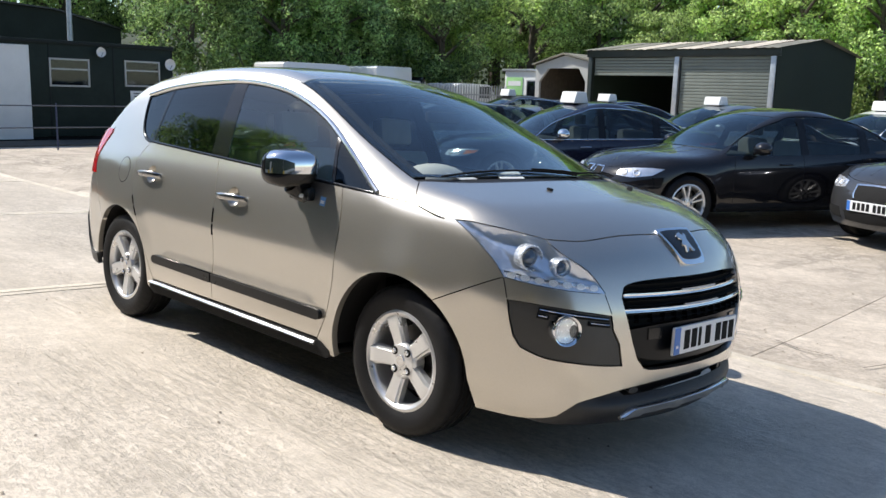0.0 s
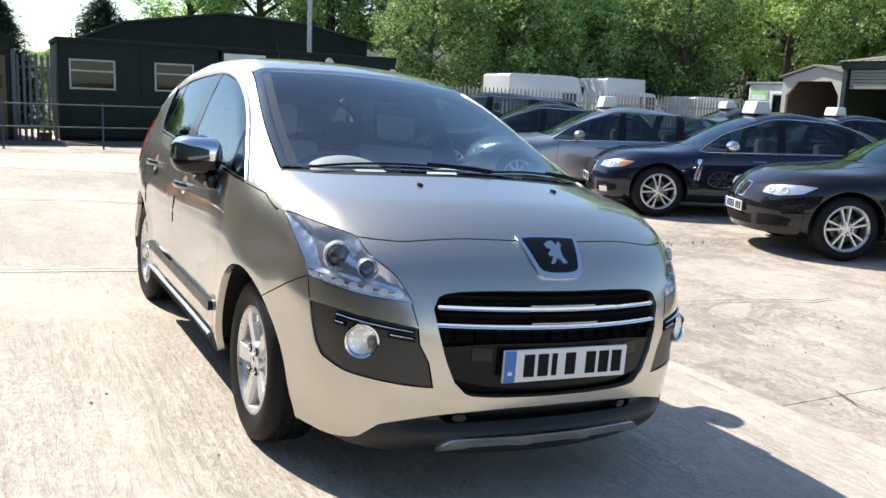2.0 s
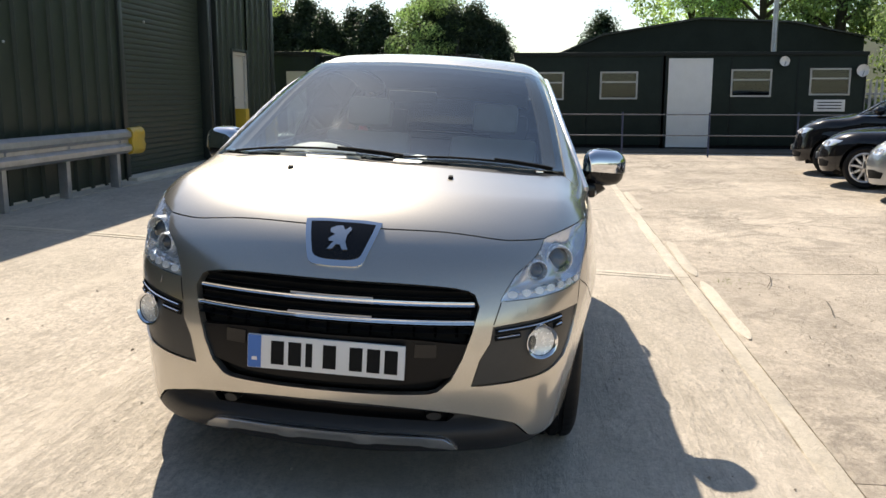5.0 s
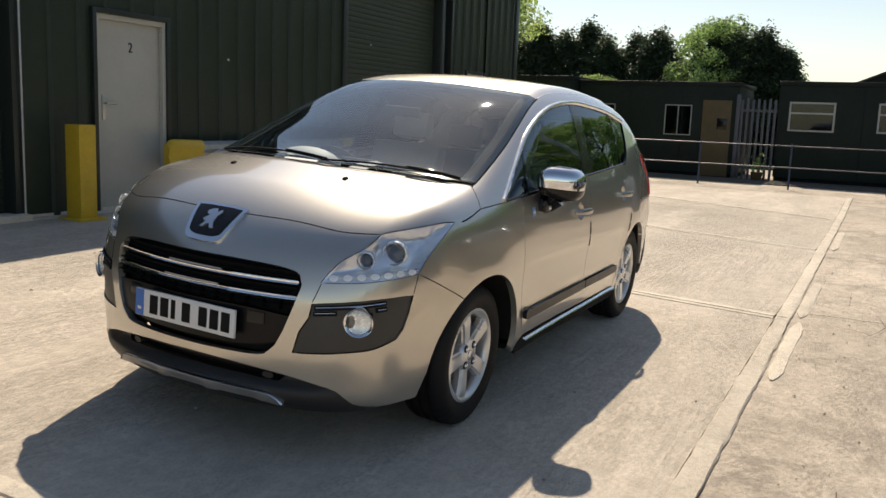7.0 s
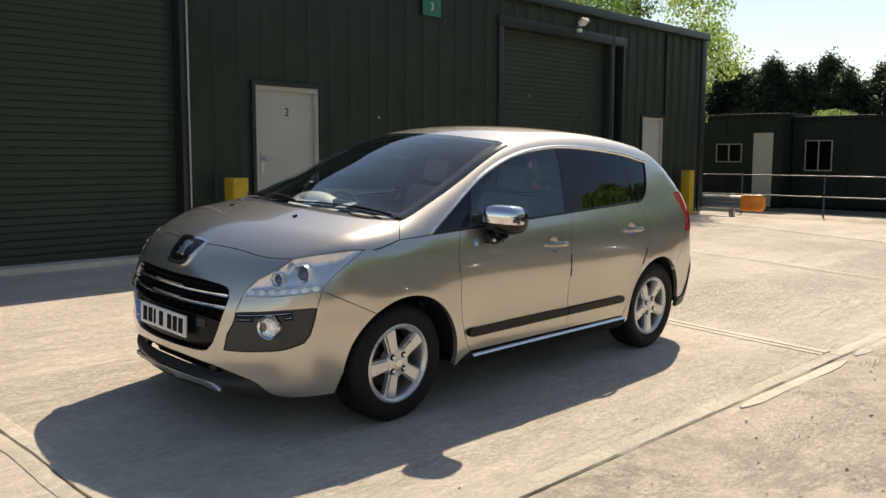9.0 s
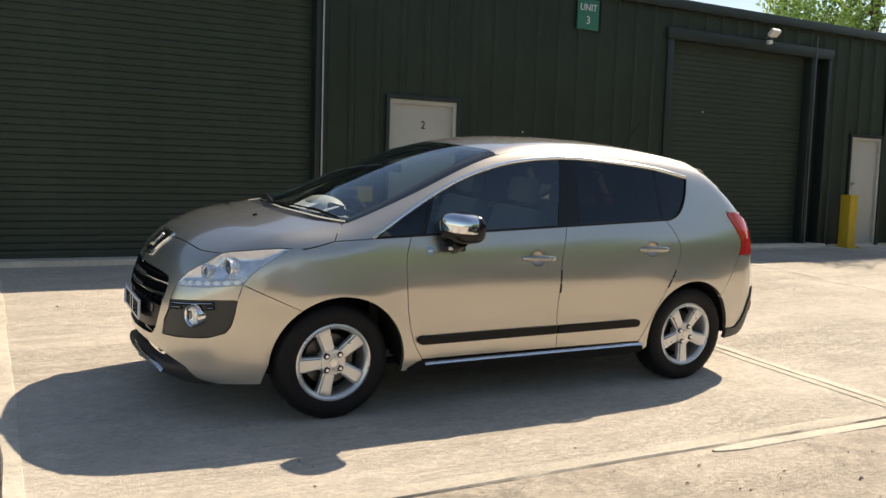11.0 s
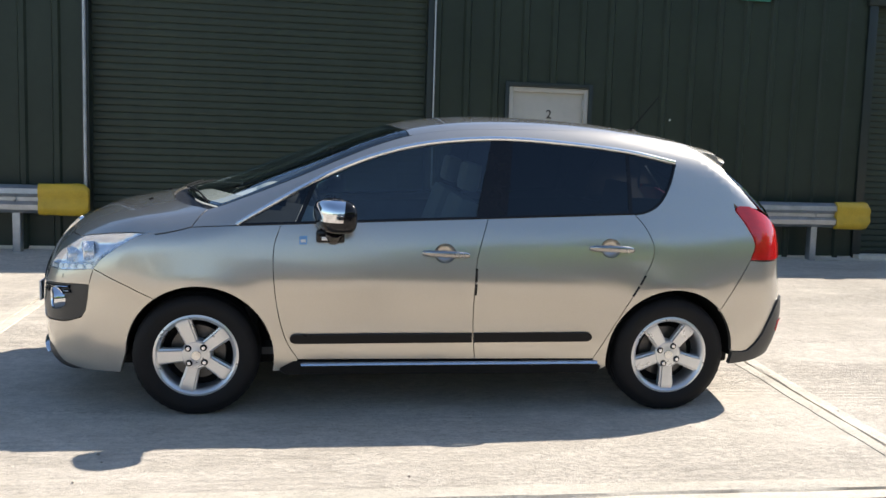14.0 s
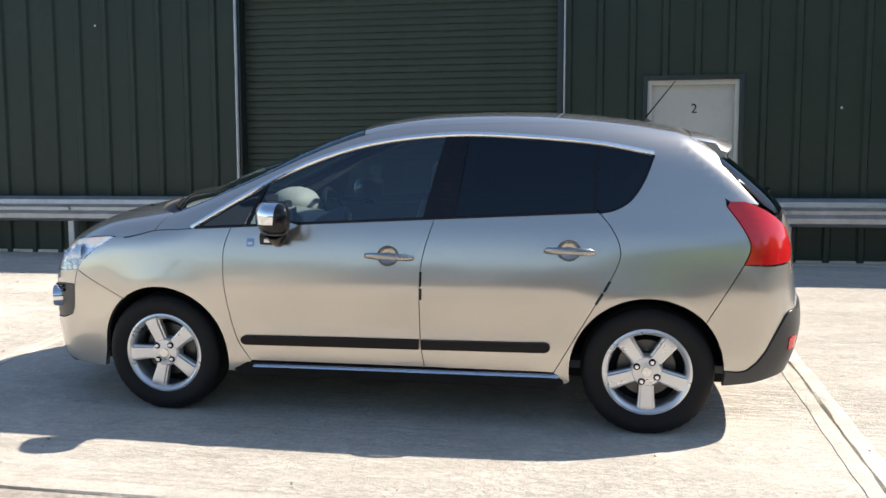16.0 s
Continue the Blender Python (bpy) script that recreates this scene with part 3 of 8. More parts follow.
# ---- barriers, bollards ----
def armco(a, b, z, ends, end_mat, label, face=(0, 1)):
    """A corrugated steel crash barrier on posts, with coloured end pieces."""
    a, b = Vector((*a, 0)), Vector((*b, 0))
    way = (b - a).normalized()
    out = Vector((*face, 0))
    th = empty("crash_barrier", label, "crash barrier")
    prof = [(-0.02, -0.155), (0.0, -0.15), (0.055, -0.115), (0.06, -0.06), (0.01, -0.02), (0.01, 0.02), (0.06, 0.06), (0.055, 0.115), (0.0, 0.15), (-0.02, 0.155)]

    def beam(p, q, grow=1.0, push=0.0):
        bm = bmesh.new()
        for w in (0.0, -0.006):
            u = [bm.verts.new(p + out * (o * grow + push + w) + Vector((0, 0, z + h * grow))) for o, h in prof]
            v = [bm.verts.new(q + out * (o * grow + push + w) + Vector((0, 0, z + h * grow))) for o, h in prof]
            for i in range(len(prof) - 1):
                bm.faces.new((u[i], u[i + 1], v[i + 1], v[i]))
        bmesh.ops.recalc_face_normals(bm, faces=bm.faces)
        return bm
    part("beam", beam(a, b), GALV, th, smooth=False)
    n = max(1, round((b - a).length / 1.6))
    for k in range(n + 1):
        p = a + way * (0.35 + k * ((b - a).length - 0.7) / n)
        gz = float(ground_z(p.x, p.y))
        part("post", box(-0.04, 0.04, -0.055, 0.055, gz - 0.05, z + 0.12, 0.006, Matrix.Translation(p - out * 0.07)), GALV, th)
        bm = bmesh.new()
        bmesh.ops.create_cone(bm, cap_ends=True, segments=10, radius1=0.022, radius2=0.014, depth=0.02, matrix=Matrix.Translation(p + out * 0.022 + Vector((0, 0, z))) @ pose(0, 0, 0, -90))
        part("bolt", bm, GALV, th)
    for p, s in ((a, -1), (b, 1)):
        if s in ends:
            bm = bmesh.new()
            rows = []
            for u in np.linspace(-0.10, 0.40, 12):
                k = max(0.0, (u - 0.30) / 0.10)
                tall_by = 0.172 * (1 - 0.35 * (1 - math.sqrt(max(0.0, 1 - k * k)))) * (1 + 0.06 * max(0, u) / 0.4)
                back = 0.06 * max(0.0, (u - 0.1) / 0.3) ** 2
                c0 = p + way * s * u
                bulge = [0.0, 0.035, 0.062, 0.070, 0.058, 0.052, 0.058, 0.070, 0.062, 0.035, 0.0, -0.02, -0.02]
                hs = [-1.0, -0.95, -0.75, -0.5, -0.2, 0.0, 0.2, 0.5, 0.75, 0.95, 1.0, 0.9, -0.9]
                rows.append([bm.verts.new(c0 + out * (o + 0.008 - back) + Vector((0, 0, z + h * tall_by))) for o, h in zip(bulge, hs)])
            for q0, q1 in zip(rows, rows[1:]):
                for i in range(13):
                    bm.faces.new((q0[i], q0[(i + 1) % 13], q1[(i + 1) % 13], q1[i]))
            bm.faces.new(rows[0])
            bm.faces.new(rows[-1])
            bmesh.ops.recalc_face_normals(bm, faces=bm.faces)
            part("end_piece", bm, end_mat, th, "painted end piece")
    return th


armco((3.60, -4.38), (11.5, -4.20), 0.825, (-1,), YELLOW, "galvanised crash barrier with a yellow end along the unit")
armco((-5.85, -4.60), (-2.68, -4.52), 0.83, (-1, 1), YELLOW, "galvanised crash barrier with yellow ends along the unit")
armco((-13.45, -7.2), (-13.45, -4.02), 0.44, (1,), ORANGE, "low galvanised crash barrier with an orange end", (1, 0))


def bollard(x, y, high):
    g = float(ground_z(x, y))
    th = empty("bollard", "square yellow painted steel bollard beside a door", "bollard", Matrix.Translation((x, y, g)), "yellow bollards")
    part("post", box(-0.1, 0.1, -0.1, 0.1, -0.02, high, 0.012), YELLOW, th)
    part("base_plate", box(-0.16, 0.16, -0.16, 0.16, -0.01, 0.02, 0.004), YELLOW, th)


for bx, by in ((-1.06, -4.45), (-10.40, -4.70), (-12.20, -4.74)):
    bollard(bx, by, 0.92)


# ---- site cabins ----
CX = -19.4


def cy(y):
    return 1.101 * y + 0.15


def cz(z):
    return 1.107 * z - 0.112


def cabin_window(th, y0, y1, z0, z1, x=CX, style=0):
    y0, y1, z0, z1 = cy(y0), cy(y1), cz(z0), cz(z1)
    w = empty("window", "", "")
    w.parent = th
    fr = PALE_GREY if style < 2 else CABIN_DARK
    bm = bmesh.new()
    t = 0.045 if style == 0 else 0.028
    add_box(bm, x, x + 0.035, y0, y0 + t, z0, z1, 0.004)
    add_box(bm, x, x + 0.035, y1 - t, y1, z0, z1, 0.004)
    add_box(bm, x, x + 0.035, y0 + t, y1 - t, z0, z0 + t, 0.004)
    add_box(bm, x, x + 0.035, y0 + t, y1 - t, z1 - t, z1, 0.004)
    if style == 0:
        zz = z0 + 0.62 * (z1 - z0)
        add_box(bm, x, x + 0.03, y0 + t, y1 - t, zz - 0.02, zz + 0.02)
    else:
        yy = (y0 + y1) / 2
        add_box(bm, x, x + 0.03, yy - 0.015, yy + 0.015, z0 + t, z1 - t)
    part("window_frame", bm, fr if style == 0 else FENCE, w)
    part("pane", box(x + 0.008, x + 0.014, y0 + t, y1 - t, z0 + t, z1 - t), PANE, w)
    # added panel behind the glass, coloured like what the pane reflects
    part("blind", box(x - 0.02, x - 0.01, y0 + t, y1 - t, z0 + t, z1 - t), PANE_BACKING, w)


def cabin(y0, y1, high, label, x=CX, seams=3):
    y0, y1, high = cy(y0), cy(y1), cz(high)
    th = empty("site_cabin", label, "site cabin", group="row of cabins")
    part("body", box(x - 2.6, x - 0.002, y0, y1, 0.10, high - 0.02, 0.01), CABIN, th)
    part("skirt", box(x - 2.5, x - 0.06, y0 + 0.02, y1 - 0.02, -0.1, 0.12), MATTBLACK, th)
    part("roof_edge", box(x - 2.66, x + 0.05, y0 - 0.03, y1 + 0.03, high - 0.10, high, 0.01), CABIN_DARK, th)
    for k in range(seams + 1):
        y = y0 + 0.02 + (y1 - y0 - 0.04) * k / seams
        part("panel_joint", box(x - 0.01, x + 0.012, y - 0.02, y + 0.02, 0.12, high - 0.1, 0.003), CABIN_DARK, th)
    return th


c1 = cabin(-9.6, -5.2, 2.46, "dark green site cabin with a small window", CX + 0.5, 3)
cabin_window(c1, -6.95, -6.25, 1.25, 1.72, CX + 0.5, 1)
part("door", box(CX + 0.5, CX + 0.53, cy(-5.95), cy(-5.45), cz(0.15), cz(1.98), 0.004), DOOR_GREY, c1, "pale open door")
part("yellow_panel", box(CX + 0.5, CX + 0.53, cy(-7.9), cy(-7.45), cz(0.15), cz(1.95), 0.004), YELLOW, c1)
c2 = cabin(-5.15, -1.14, 2.38, "dark green site cabin with an ochre door", CX, 3)
cabin_window(c2, -4.83, -4.17, 1.05, 1.80, CX, 1)
cabin_window(c2, -2.90, -2.24, 1.08, 1.82, CX, 1)
part("door_panel", box(CX, CX + 0.03, cy(-1.98), cy(-1.30), cz(0.12), cz(1.95), 0.004), OCHRE, c2, "ochre plywood door")
part("door_window", box(CX + 0.03, CX + 0.04, cy(-1.62), cy(-1.38), cz(1.25), cz(1.52), 0.002), GLOSSBLACK, c2)
c3 = cabin(-0.24, 3.40, 2.43, "dark green site cabin with white framed windows", CX, 2)
cabin_window(c3, 0.0, 1.0, 1.28, 1.96, CX)
cabin_window(c3, 1.88, 2.80, 1.30, 1.97, CX)
c4 = cabin(3.46, 8.16, 2.43, "dark green site cabin with a white panel and two windows", CX, 3)
part("white_panel", box(CX, CX + 0.03, cy(3.53), cy(4.58), cz(0.14), cz(2.28), 0.006), WHITE, c4, "tall white panel")
for z in (0.14, 2.22):
    part("panel_bracket", box(CX + 0.03, CX + 0.05, cy(3.6), cy(4.5), cz(z), cz(z + 0.04)), WHITE, c4)
cabin_window(c4, 5.02, 5.98, 1.36, 2.02, CX)
cabin_window(c4, 6.86, 7.80, 1.40, 2.04, CX)
part("notice", box(CX, CX + 0.012, cy(7.0), cy(7.72), cz(1.02), cz(1.30), 0.002), WHITE, c4, "white notice board")
for z in (1.08, 1.15, 1.22):
    part("notice_bar", box(CX + 0.013, CX + 0.016, cy(7.08), cy(7.64), cz(z), cz(z + 0.025)), MATTBLACK, c4)
for dy, dz, dr in ((6.22, 2.2, 0.13), (8.02, 1.98, 0.16)):
    dish = empty("satellite_dish", "small white satellite dish on a cabin wall", "satellite dish", Matrix.Translation((CX, cy(dy), cz(dz))), "dishes")
    part("bowl", revolve([(0.001, -0.03), (dr * 0.5, -0.02), (dr * 0.85, 0.01), (dr, 0.035), (dr * 0.98, 0.042), (dr * 0.83, 0.018), (0.001, -0.022)], 24, "X", pose(0.14, 0, 0)), WHITE, dish)
    part("arm", tube([(-0.01, 0, 0), (0.12, 0, 0)], 0.015, 8), GALV, dish)
    part("receiver", tube([(0.14, 0, -dr), (0.28, 0, -0.02)], 0.012, 6), GALV, dish)

# palisade gate in the passage between two cabins
gate = empty("palisade_gate", "galvanised palisade gate between two dark cabins", "gate")
for k in range(7):
    y = -1.06 + k * 0.125
    part("pale", box(CX - 0.012, CX + 0.012, cy(y - 0.03), cy(y + 0.03), cz(0.05), cz(1.98 + 0.03 * (k % 2)), 0.004), RAIL_GREY, gate)
for z in (0.35, 1.7):
    part("rail", box(CX - 0.045, CX - 0.012, cy(-1.12), cy(-0.26), cz(z), cz(z + 0.05), 0.004), RAIL_GREY, gate)
part("gate_post", box(CX - 0.02, CX + 0.08, cy(-1.19), cy(-1.10), cz(0), cz(2.1), 0.006), RAIL_GREY, gate)
pot = empty("potted_plant", "leafy potted plant by the palisade gate", "plant", Matrix.Translation((CX + 0.45, cy(-0.55), -0.05)))
part("pot", revolve([(0.001, 0.0), (0.11, 0.0), (0.15, 0.26), (0.16, 0.27), (0.13, 0.25), (0.001, 0.24)], 18, "Z"), OCHRE, pot)
rng = random.Random(5)
bm = bmesh.new()
for k in range(160):
    c = Vector((rng.gauss(0, 0.10), rng.gauss(0, 0.12), 0.32 + abs(rng.gauss(0, 0.18))))
    r = rng.uniform(0.03, 0.055)
    q = Euler((rng.uniform(0, 6), rng.uniform(0, 6), rng.uniform(0, 6))).to_matrix()
    bm.faces.new([bm.verts.new(c + q @ Vector(v)) for v in ((-r, 0, 0), (0, -r * 0.5, 0), (r, 0, 0), (0, r * 0.5, 0))])
part("leaves", bm, LEAF_B, pot)

# thin handrail in front of the cabins
rail = empty("handrail", "blue grey tubular handrail in front of the cabins", "railing")
RX = -16.3
for z in (0.98, 0.49):
    part("rail", tube([(RX, -7.9, z), (RX, 8.8, z)], 0.014, 8), RAIL_GREY, rail)
for k in range(9):
    y = -7.5 + k * 2.02
    part("post", tube([(RX - 0.03, y, -0.1), (RX - 0.03, y, 1.04)], 0.022, 8), BLUE_RAIL, rail)
# flat dark strip as long as the row of cabins
kerb = tagged(part("kerb", box(-19.2, -17.5, -10.5, 9.4, -0.2, 0.02, 0.02), DARK_GROUND), "dark strip along the foot of the cabins", "kerb", kind="structure")

# barn behind the cabins
barn = empty("barn", "long black green barn with a low pitched roof", "building", kind="structure")
outline = [(1.1, 0.0), (1.1, 2.95), (2.9, 3.72), (6.6, 4.32), (10.0, 4.15), (12.6, 3.6), (12.6, 0.0)]
bm = bmesh.new()
f = [bm.verts.new((-30.0, y, z)) for y, z in outline]
g = [bm.verts.new((-44.0, y, z)) for y, z in outline]
bm.faces.new(f)
bm.faces.new(g[::-1])
for i in range(len(outline)):
    j = (i + 1) % len(outline)
    bm.faces.new((f[j], f[i], g[i], g[j]))
bmesh.ops.recalc_face_normals(bm, faces=bm.faces)
part("wall", bm, BARN_AND_SHADE, barn, smooth=False)
bm = bmesh.new()
for (ya, za), (yb, zb) in zip(outline[1:5], outline[2:6]):
    n = Vector((0, -(zb - za), yb - ya)).normalized() * 0.06
    vs = [bm.verts.new(Vector(p) + q) for q in (Vector(), n) for p in ((-29.85, ya, za), (-29.85, yb, zb), (-44, yb, zb), (-44, ya, za))]
    for idx in ((3, 2, 1, 0), (4, 5, 6, 7), (0, 1, 5, 4), (2, 3, 7, 6), (1, 2, 6, 5), (3, 0, 4, 7)):
        bm.faces.new([vs[i] for i in idx])
part("roof", bm, GREEN_TRIM, barn, smooth=False)
for k in range(26):
    y = 1.4 + k * 0.5
    if y < 12.4:
        part("cladding_rib", box(-30.0, -29.97, y, y + 0.06, 0.0, min(2.9, 2.9)), BARN_AND_SHADE, barn)
pole = empty("lamp_post", "tall pale grey steel lamp post behind the cabins", "lamp post", Matrix.Translation((-22.3, 7.45, -0.1)))
part("shaft", tube([(0, 0, 0), (0, 0, 4), (0, 0, 9.5)], [0.09, 0.075, 0.05], 12), GALV, pole)
part("arm", tube([(0, 0, 9.4), (0.5, 0, 9.7), (1.0, 0, 9.75)], 0.035, 8), GALV, pole)
part("lantern", box(0.8, 1.35, -0.12, 0.12, 9.68, 9.82, 0.03), GALV, pole)

# palisade fence
fence = empty("palisade_fence", "galvanised steel palisade fence before parked vans", "fence")
pale_bm = bmesh.new()
add_box(pale_bm, -0.006, 0.006, -0.035, 0.035, 0, 1.78)
for v in pale_bm.verts:
    if v.co.z > 1:
        v.co.y *= 0.35
        v.co.z += 0.08
mid = [e for e in pale_bm.edges if abs(e.verts[0].co.z - e.verts[1].co.z) > 1]
cut = bmesh.ops.subdivide_edges(pale_bm, edges=mid, cuts=1)
for v in cut["geom_inner"]:
    if isinstance(v, bmesh.types.BMVert):
        v.co.z = 1.72
        v.co.y = 0.035 if v.co.y > 0 else -0.035
pale_me = bpy.data.meshes.new("pale")
pale_bm.to_mesh(pale_me)
pale_bm.free()
for k in range(112):
    y = 9.05 + k * 0.152
    if y < 24.6:
        p = part("pale", pale_me, FENCE, fence)
        p.location = (-20.1, y, 0.02)
for z in (0.4, 1.45):
    part("rail", box(-20.16, -20.12, 9.0, 24.6, z, z + 0.06, 0.004), FENCE, fence)
for k in range(7):
    part("fence_post", box(-20.24, -20.16, 9.1 + 2.58 * k, 9.18 + 2.58 * k, -0.1, 1.8, 0.004), FENCE, fence)

# open fronted shed, small gable shed and kiosk
shed = empty("open_shed", "dark green open fronted shed with roller shutters half down", "shed", kind="structure")
SY, SB = 24.75, 31.5
part("back_wall", box(-16.1, -8.72, SB - 0.1, SB, -0.1, 3.3), GREEN_CLAD, shed)
# end wall and gable away from the sun: shade put into a darker colour
part("end_wall", box(-8.80, -8.70, SY, SB, -0.1, 3.3), BARN_AND_SHADE, shed)
part("end_wall", box(-16.15, -16.05, SY, SB, -0.1, 3.3), GREEN_CLAD, shed)
part("gable", prism([(SY, 3.3), (SB, 3.3), ((SY + SB) / 2, 3.72)], 0.1, Matrix.Translation((-8.70, 0, 0)) @ pose(0, 0, 0, 0, 0, 90)), BARN_AND_SHADE, shed)
for sgn in (0, 1):
    ya, yb = ((SY - 0.25, (SY + SB) / 2), ((SY + SB) / 2, SB + 0.2))[sgn]
    za, zb = ((3.26, 3.74), (3.74, 3.26))[sgn]
    for k in range(8):
        x0 = -16.35 + k * 0.98
        bm = bmesh.new()
        nn = 7
        rows = [[bm.verts.new((x0 + 0.98 * i / nn, y, z + 0.025 * (i % 2))) for i in range(nn + 1)] for y, z in ((ya, za), (yb, zb))]
        for i in range(nn):
            bm.faces.new((rows[0][i], rows[0][i + 1], rows[1][i + 1], rows[1][i]))
        part("roof_sheet", bm, STRIP if k in (2, 4, 6) else ROOF_SHEET, shed, "" if k not in (2, 4, 6) else "paler rooflight sheet", smooth=False)
for x in (-16.05, -12.35, -8.82):
    part("post", box(x - 0.09, x + 0.09, SY - 0.05, SY + 0.12, -0.1, 3.2, 0.01), GALV if x > -16 else GREEN_TRIM, shed)
part("fascia", box(-16.2, -8.6, SY - 0.06, SY - 0.01, 3.02, 3.28, 0.005), GREEN_TRIM, shed)
for x0, x1, z0 in ((-15.9, -12.5, 2.35), (-12.2, -8.95, 1.05)):
    rs = empty("roller_shutter", "", "")
    rs.parent = shed
    rs["label"] = "grey green roller shutter partly lowered"
    k = 0
    while z0 + k * 0.11 < 3.0:
        part("slat", box(x0, x1, SY + 0.05, SY + 0.075 + 0.012, z0 + k * 0.11, z0 + k * 0.11 + 0.098, 0.012), SHED_SHUTTER, rs)
        k += 1
gs = empty("gable_shed", "pale grey shed with a dark open front", "shed", kind="structure")
hole = [(-18.75, 0.0), (-18.95, 0.0), (-18.95, 2.72), (-17.5, 3.12), (-16.25, 2.85), (-16.25, 0.0), (-16.45, 0.0), (-16.45, 2.1), (-16.8, 2.62), (-18.3, 2.62), (-18.75, 2.1)]
part("front", prism(hole, 0.12, Matrix.Translation((0, 25.0, 0))), PALE_GREY, gs, "pale front with a wide opening", smooth=False)
part("side_wall", box(-18.95, -18.87, 25.12, 28.5, -0.1, 2.7), WHITE, gs)
# dark brown back wall, and a dark brown sheet inside the white side wall
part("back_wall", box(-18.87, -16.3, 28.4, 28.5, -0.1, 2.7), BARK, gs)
part("lining", box(-18.86, -18.84, 25.13, 28.4, -0.1, 2.68), BARK, gs, "dark brown sheet inside the side wall")
for a, b in (((-19.05, 2.74), (-17.5, 3.16)), ((-17.5, 3.16), (-16.2, 2.88))):
    vs = []
    bm = bmesh.new()
    for y in (24.85, 28.6):
        for (x, z) in (a, b):
            for dz in (0, 0.06):
                vs.append(bm.verts.new((x, y, z + dz)))
    for idx in ((0, 2, 6, 4), (1, 5, 7, 3), (0, 1, 3, 2), (4, 6, 7, 5), (0, 4, 5, 1), (2, 3, 7, 6)):
        bm.faces.new([vs[i] for i in idx])
    part("roof", bm, ROOF_SHEET, gs, smooth=False)
kiosk = empty("kiosk", "small white kiosk with a green and white poster", "kiosk", kind="structure")
part("body", box(-20.85, -19.0, 25.3, 27.3, -0.1, 2.5, 0.02), WHITE, kiosk)
part("roof", box(-20.95, -18.98, 25.2, 27.4, 2.5, 2.6, 0.01), GALV, kiosk)
part("poster", box(-20.75, -19.85, 25.27, 25.298, 1.3, 2.25, 0.002), plain("poster_green", (0.30, 0.55, 0.22), 0.5, 0, 0.1, 3), kiosk, "pale green poster")
part("poster_bar", box(-20.65, -19.95, 25.262, 25.268, 1.9, 2.1), WHITE, kiosk)
part("window", box(-19.6, -19.1, 25.27, 25.298, 1.35, 2.1, 0.003), PRIVACY, kiosk)
part("window_frame", box(-19.66, -19.04, 25.285, 25.299, 1.29, 2.16, 0.003), GALV, kiosk)


# ---- car bodies: one smooth surface from a few profile curves, cut into panels ----
from mathutils.geometry import delaunay_2d_cdt


class Spline:
    """Natural cubic curve through (x, y) pairs, straight beyond its ends."""

    def __init__(self, *pts):
        pts = sorted(pts)
        self.x, self.y = np.array([p[0] for p in pts], float), np.array([p[1] for p in pts], float)
        n, h = len(pts), np.diff(self.x)
        a, r = np.eye(n), np.zeros(n)
        for i in range(1, n - 1):
            a[i, i - 1:i + 2] = h[i - 1], 2 * (h[i - 1] + h[i]), h[i]
            r[i] = 6 * ((self.y[i + 1] - self.y[i]) / h[i] - (self.y[i] - self.y[i - 1]) / h[i - 1])
        self.m = np.linalg.solve(a, r)

    def __call__(self, v):
        v = np.asarray(v, float)
        c = np.clip(v, self.x[0], self.x[-1])
        i = np.clip(np.searchsorted(self.x, c) - 1, 0, len(self.x) - 2)
        h = self.x[i + 1] - self.x[i]
        a, b = (self.x[i + 1] - c) / h, (c - self.x[i]) / h
        y = a * self.y[i] + b * self.y[i + 1] + ((a ** 3 - a) * self.m[i] + (b ** 3 - b) * self.m[i + 1]) * h * h / 6
        s0 = (self.y[1] - self.y[0]) / (self.x[1] - self.x[0]) - self.m[1] * (self.x[1] - self.x[0]) / 6
        s1 = (self.y[-1] - self.y[-2]) / (self.x[-1] - self.x[-2]) + self.m[-2] * (self.x[-1] - self.x[-2]) / 6
        return y + np.where(v < self.x[0], (v - self.x[0]) * s0, 0) + np.where(v > self.x[-1], (v - self.x[-1]) * s1, 0)


def smax(a, b, k):
    h = np.maximum(k - np.abs(a - b), 0) / k
    return np.maximum(a, b) + h * h * k * 0.25


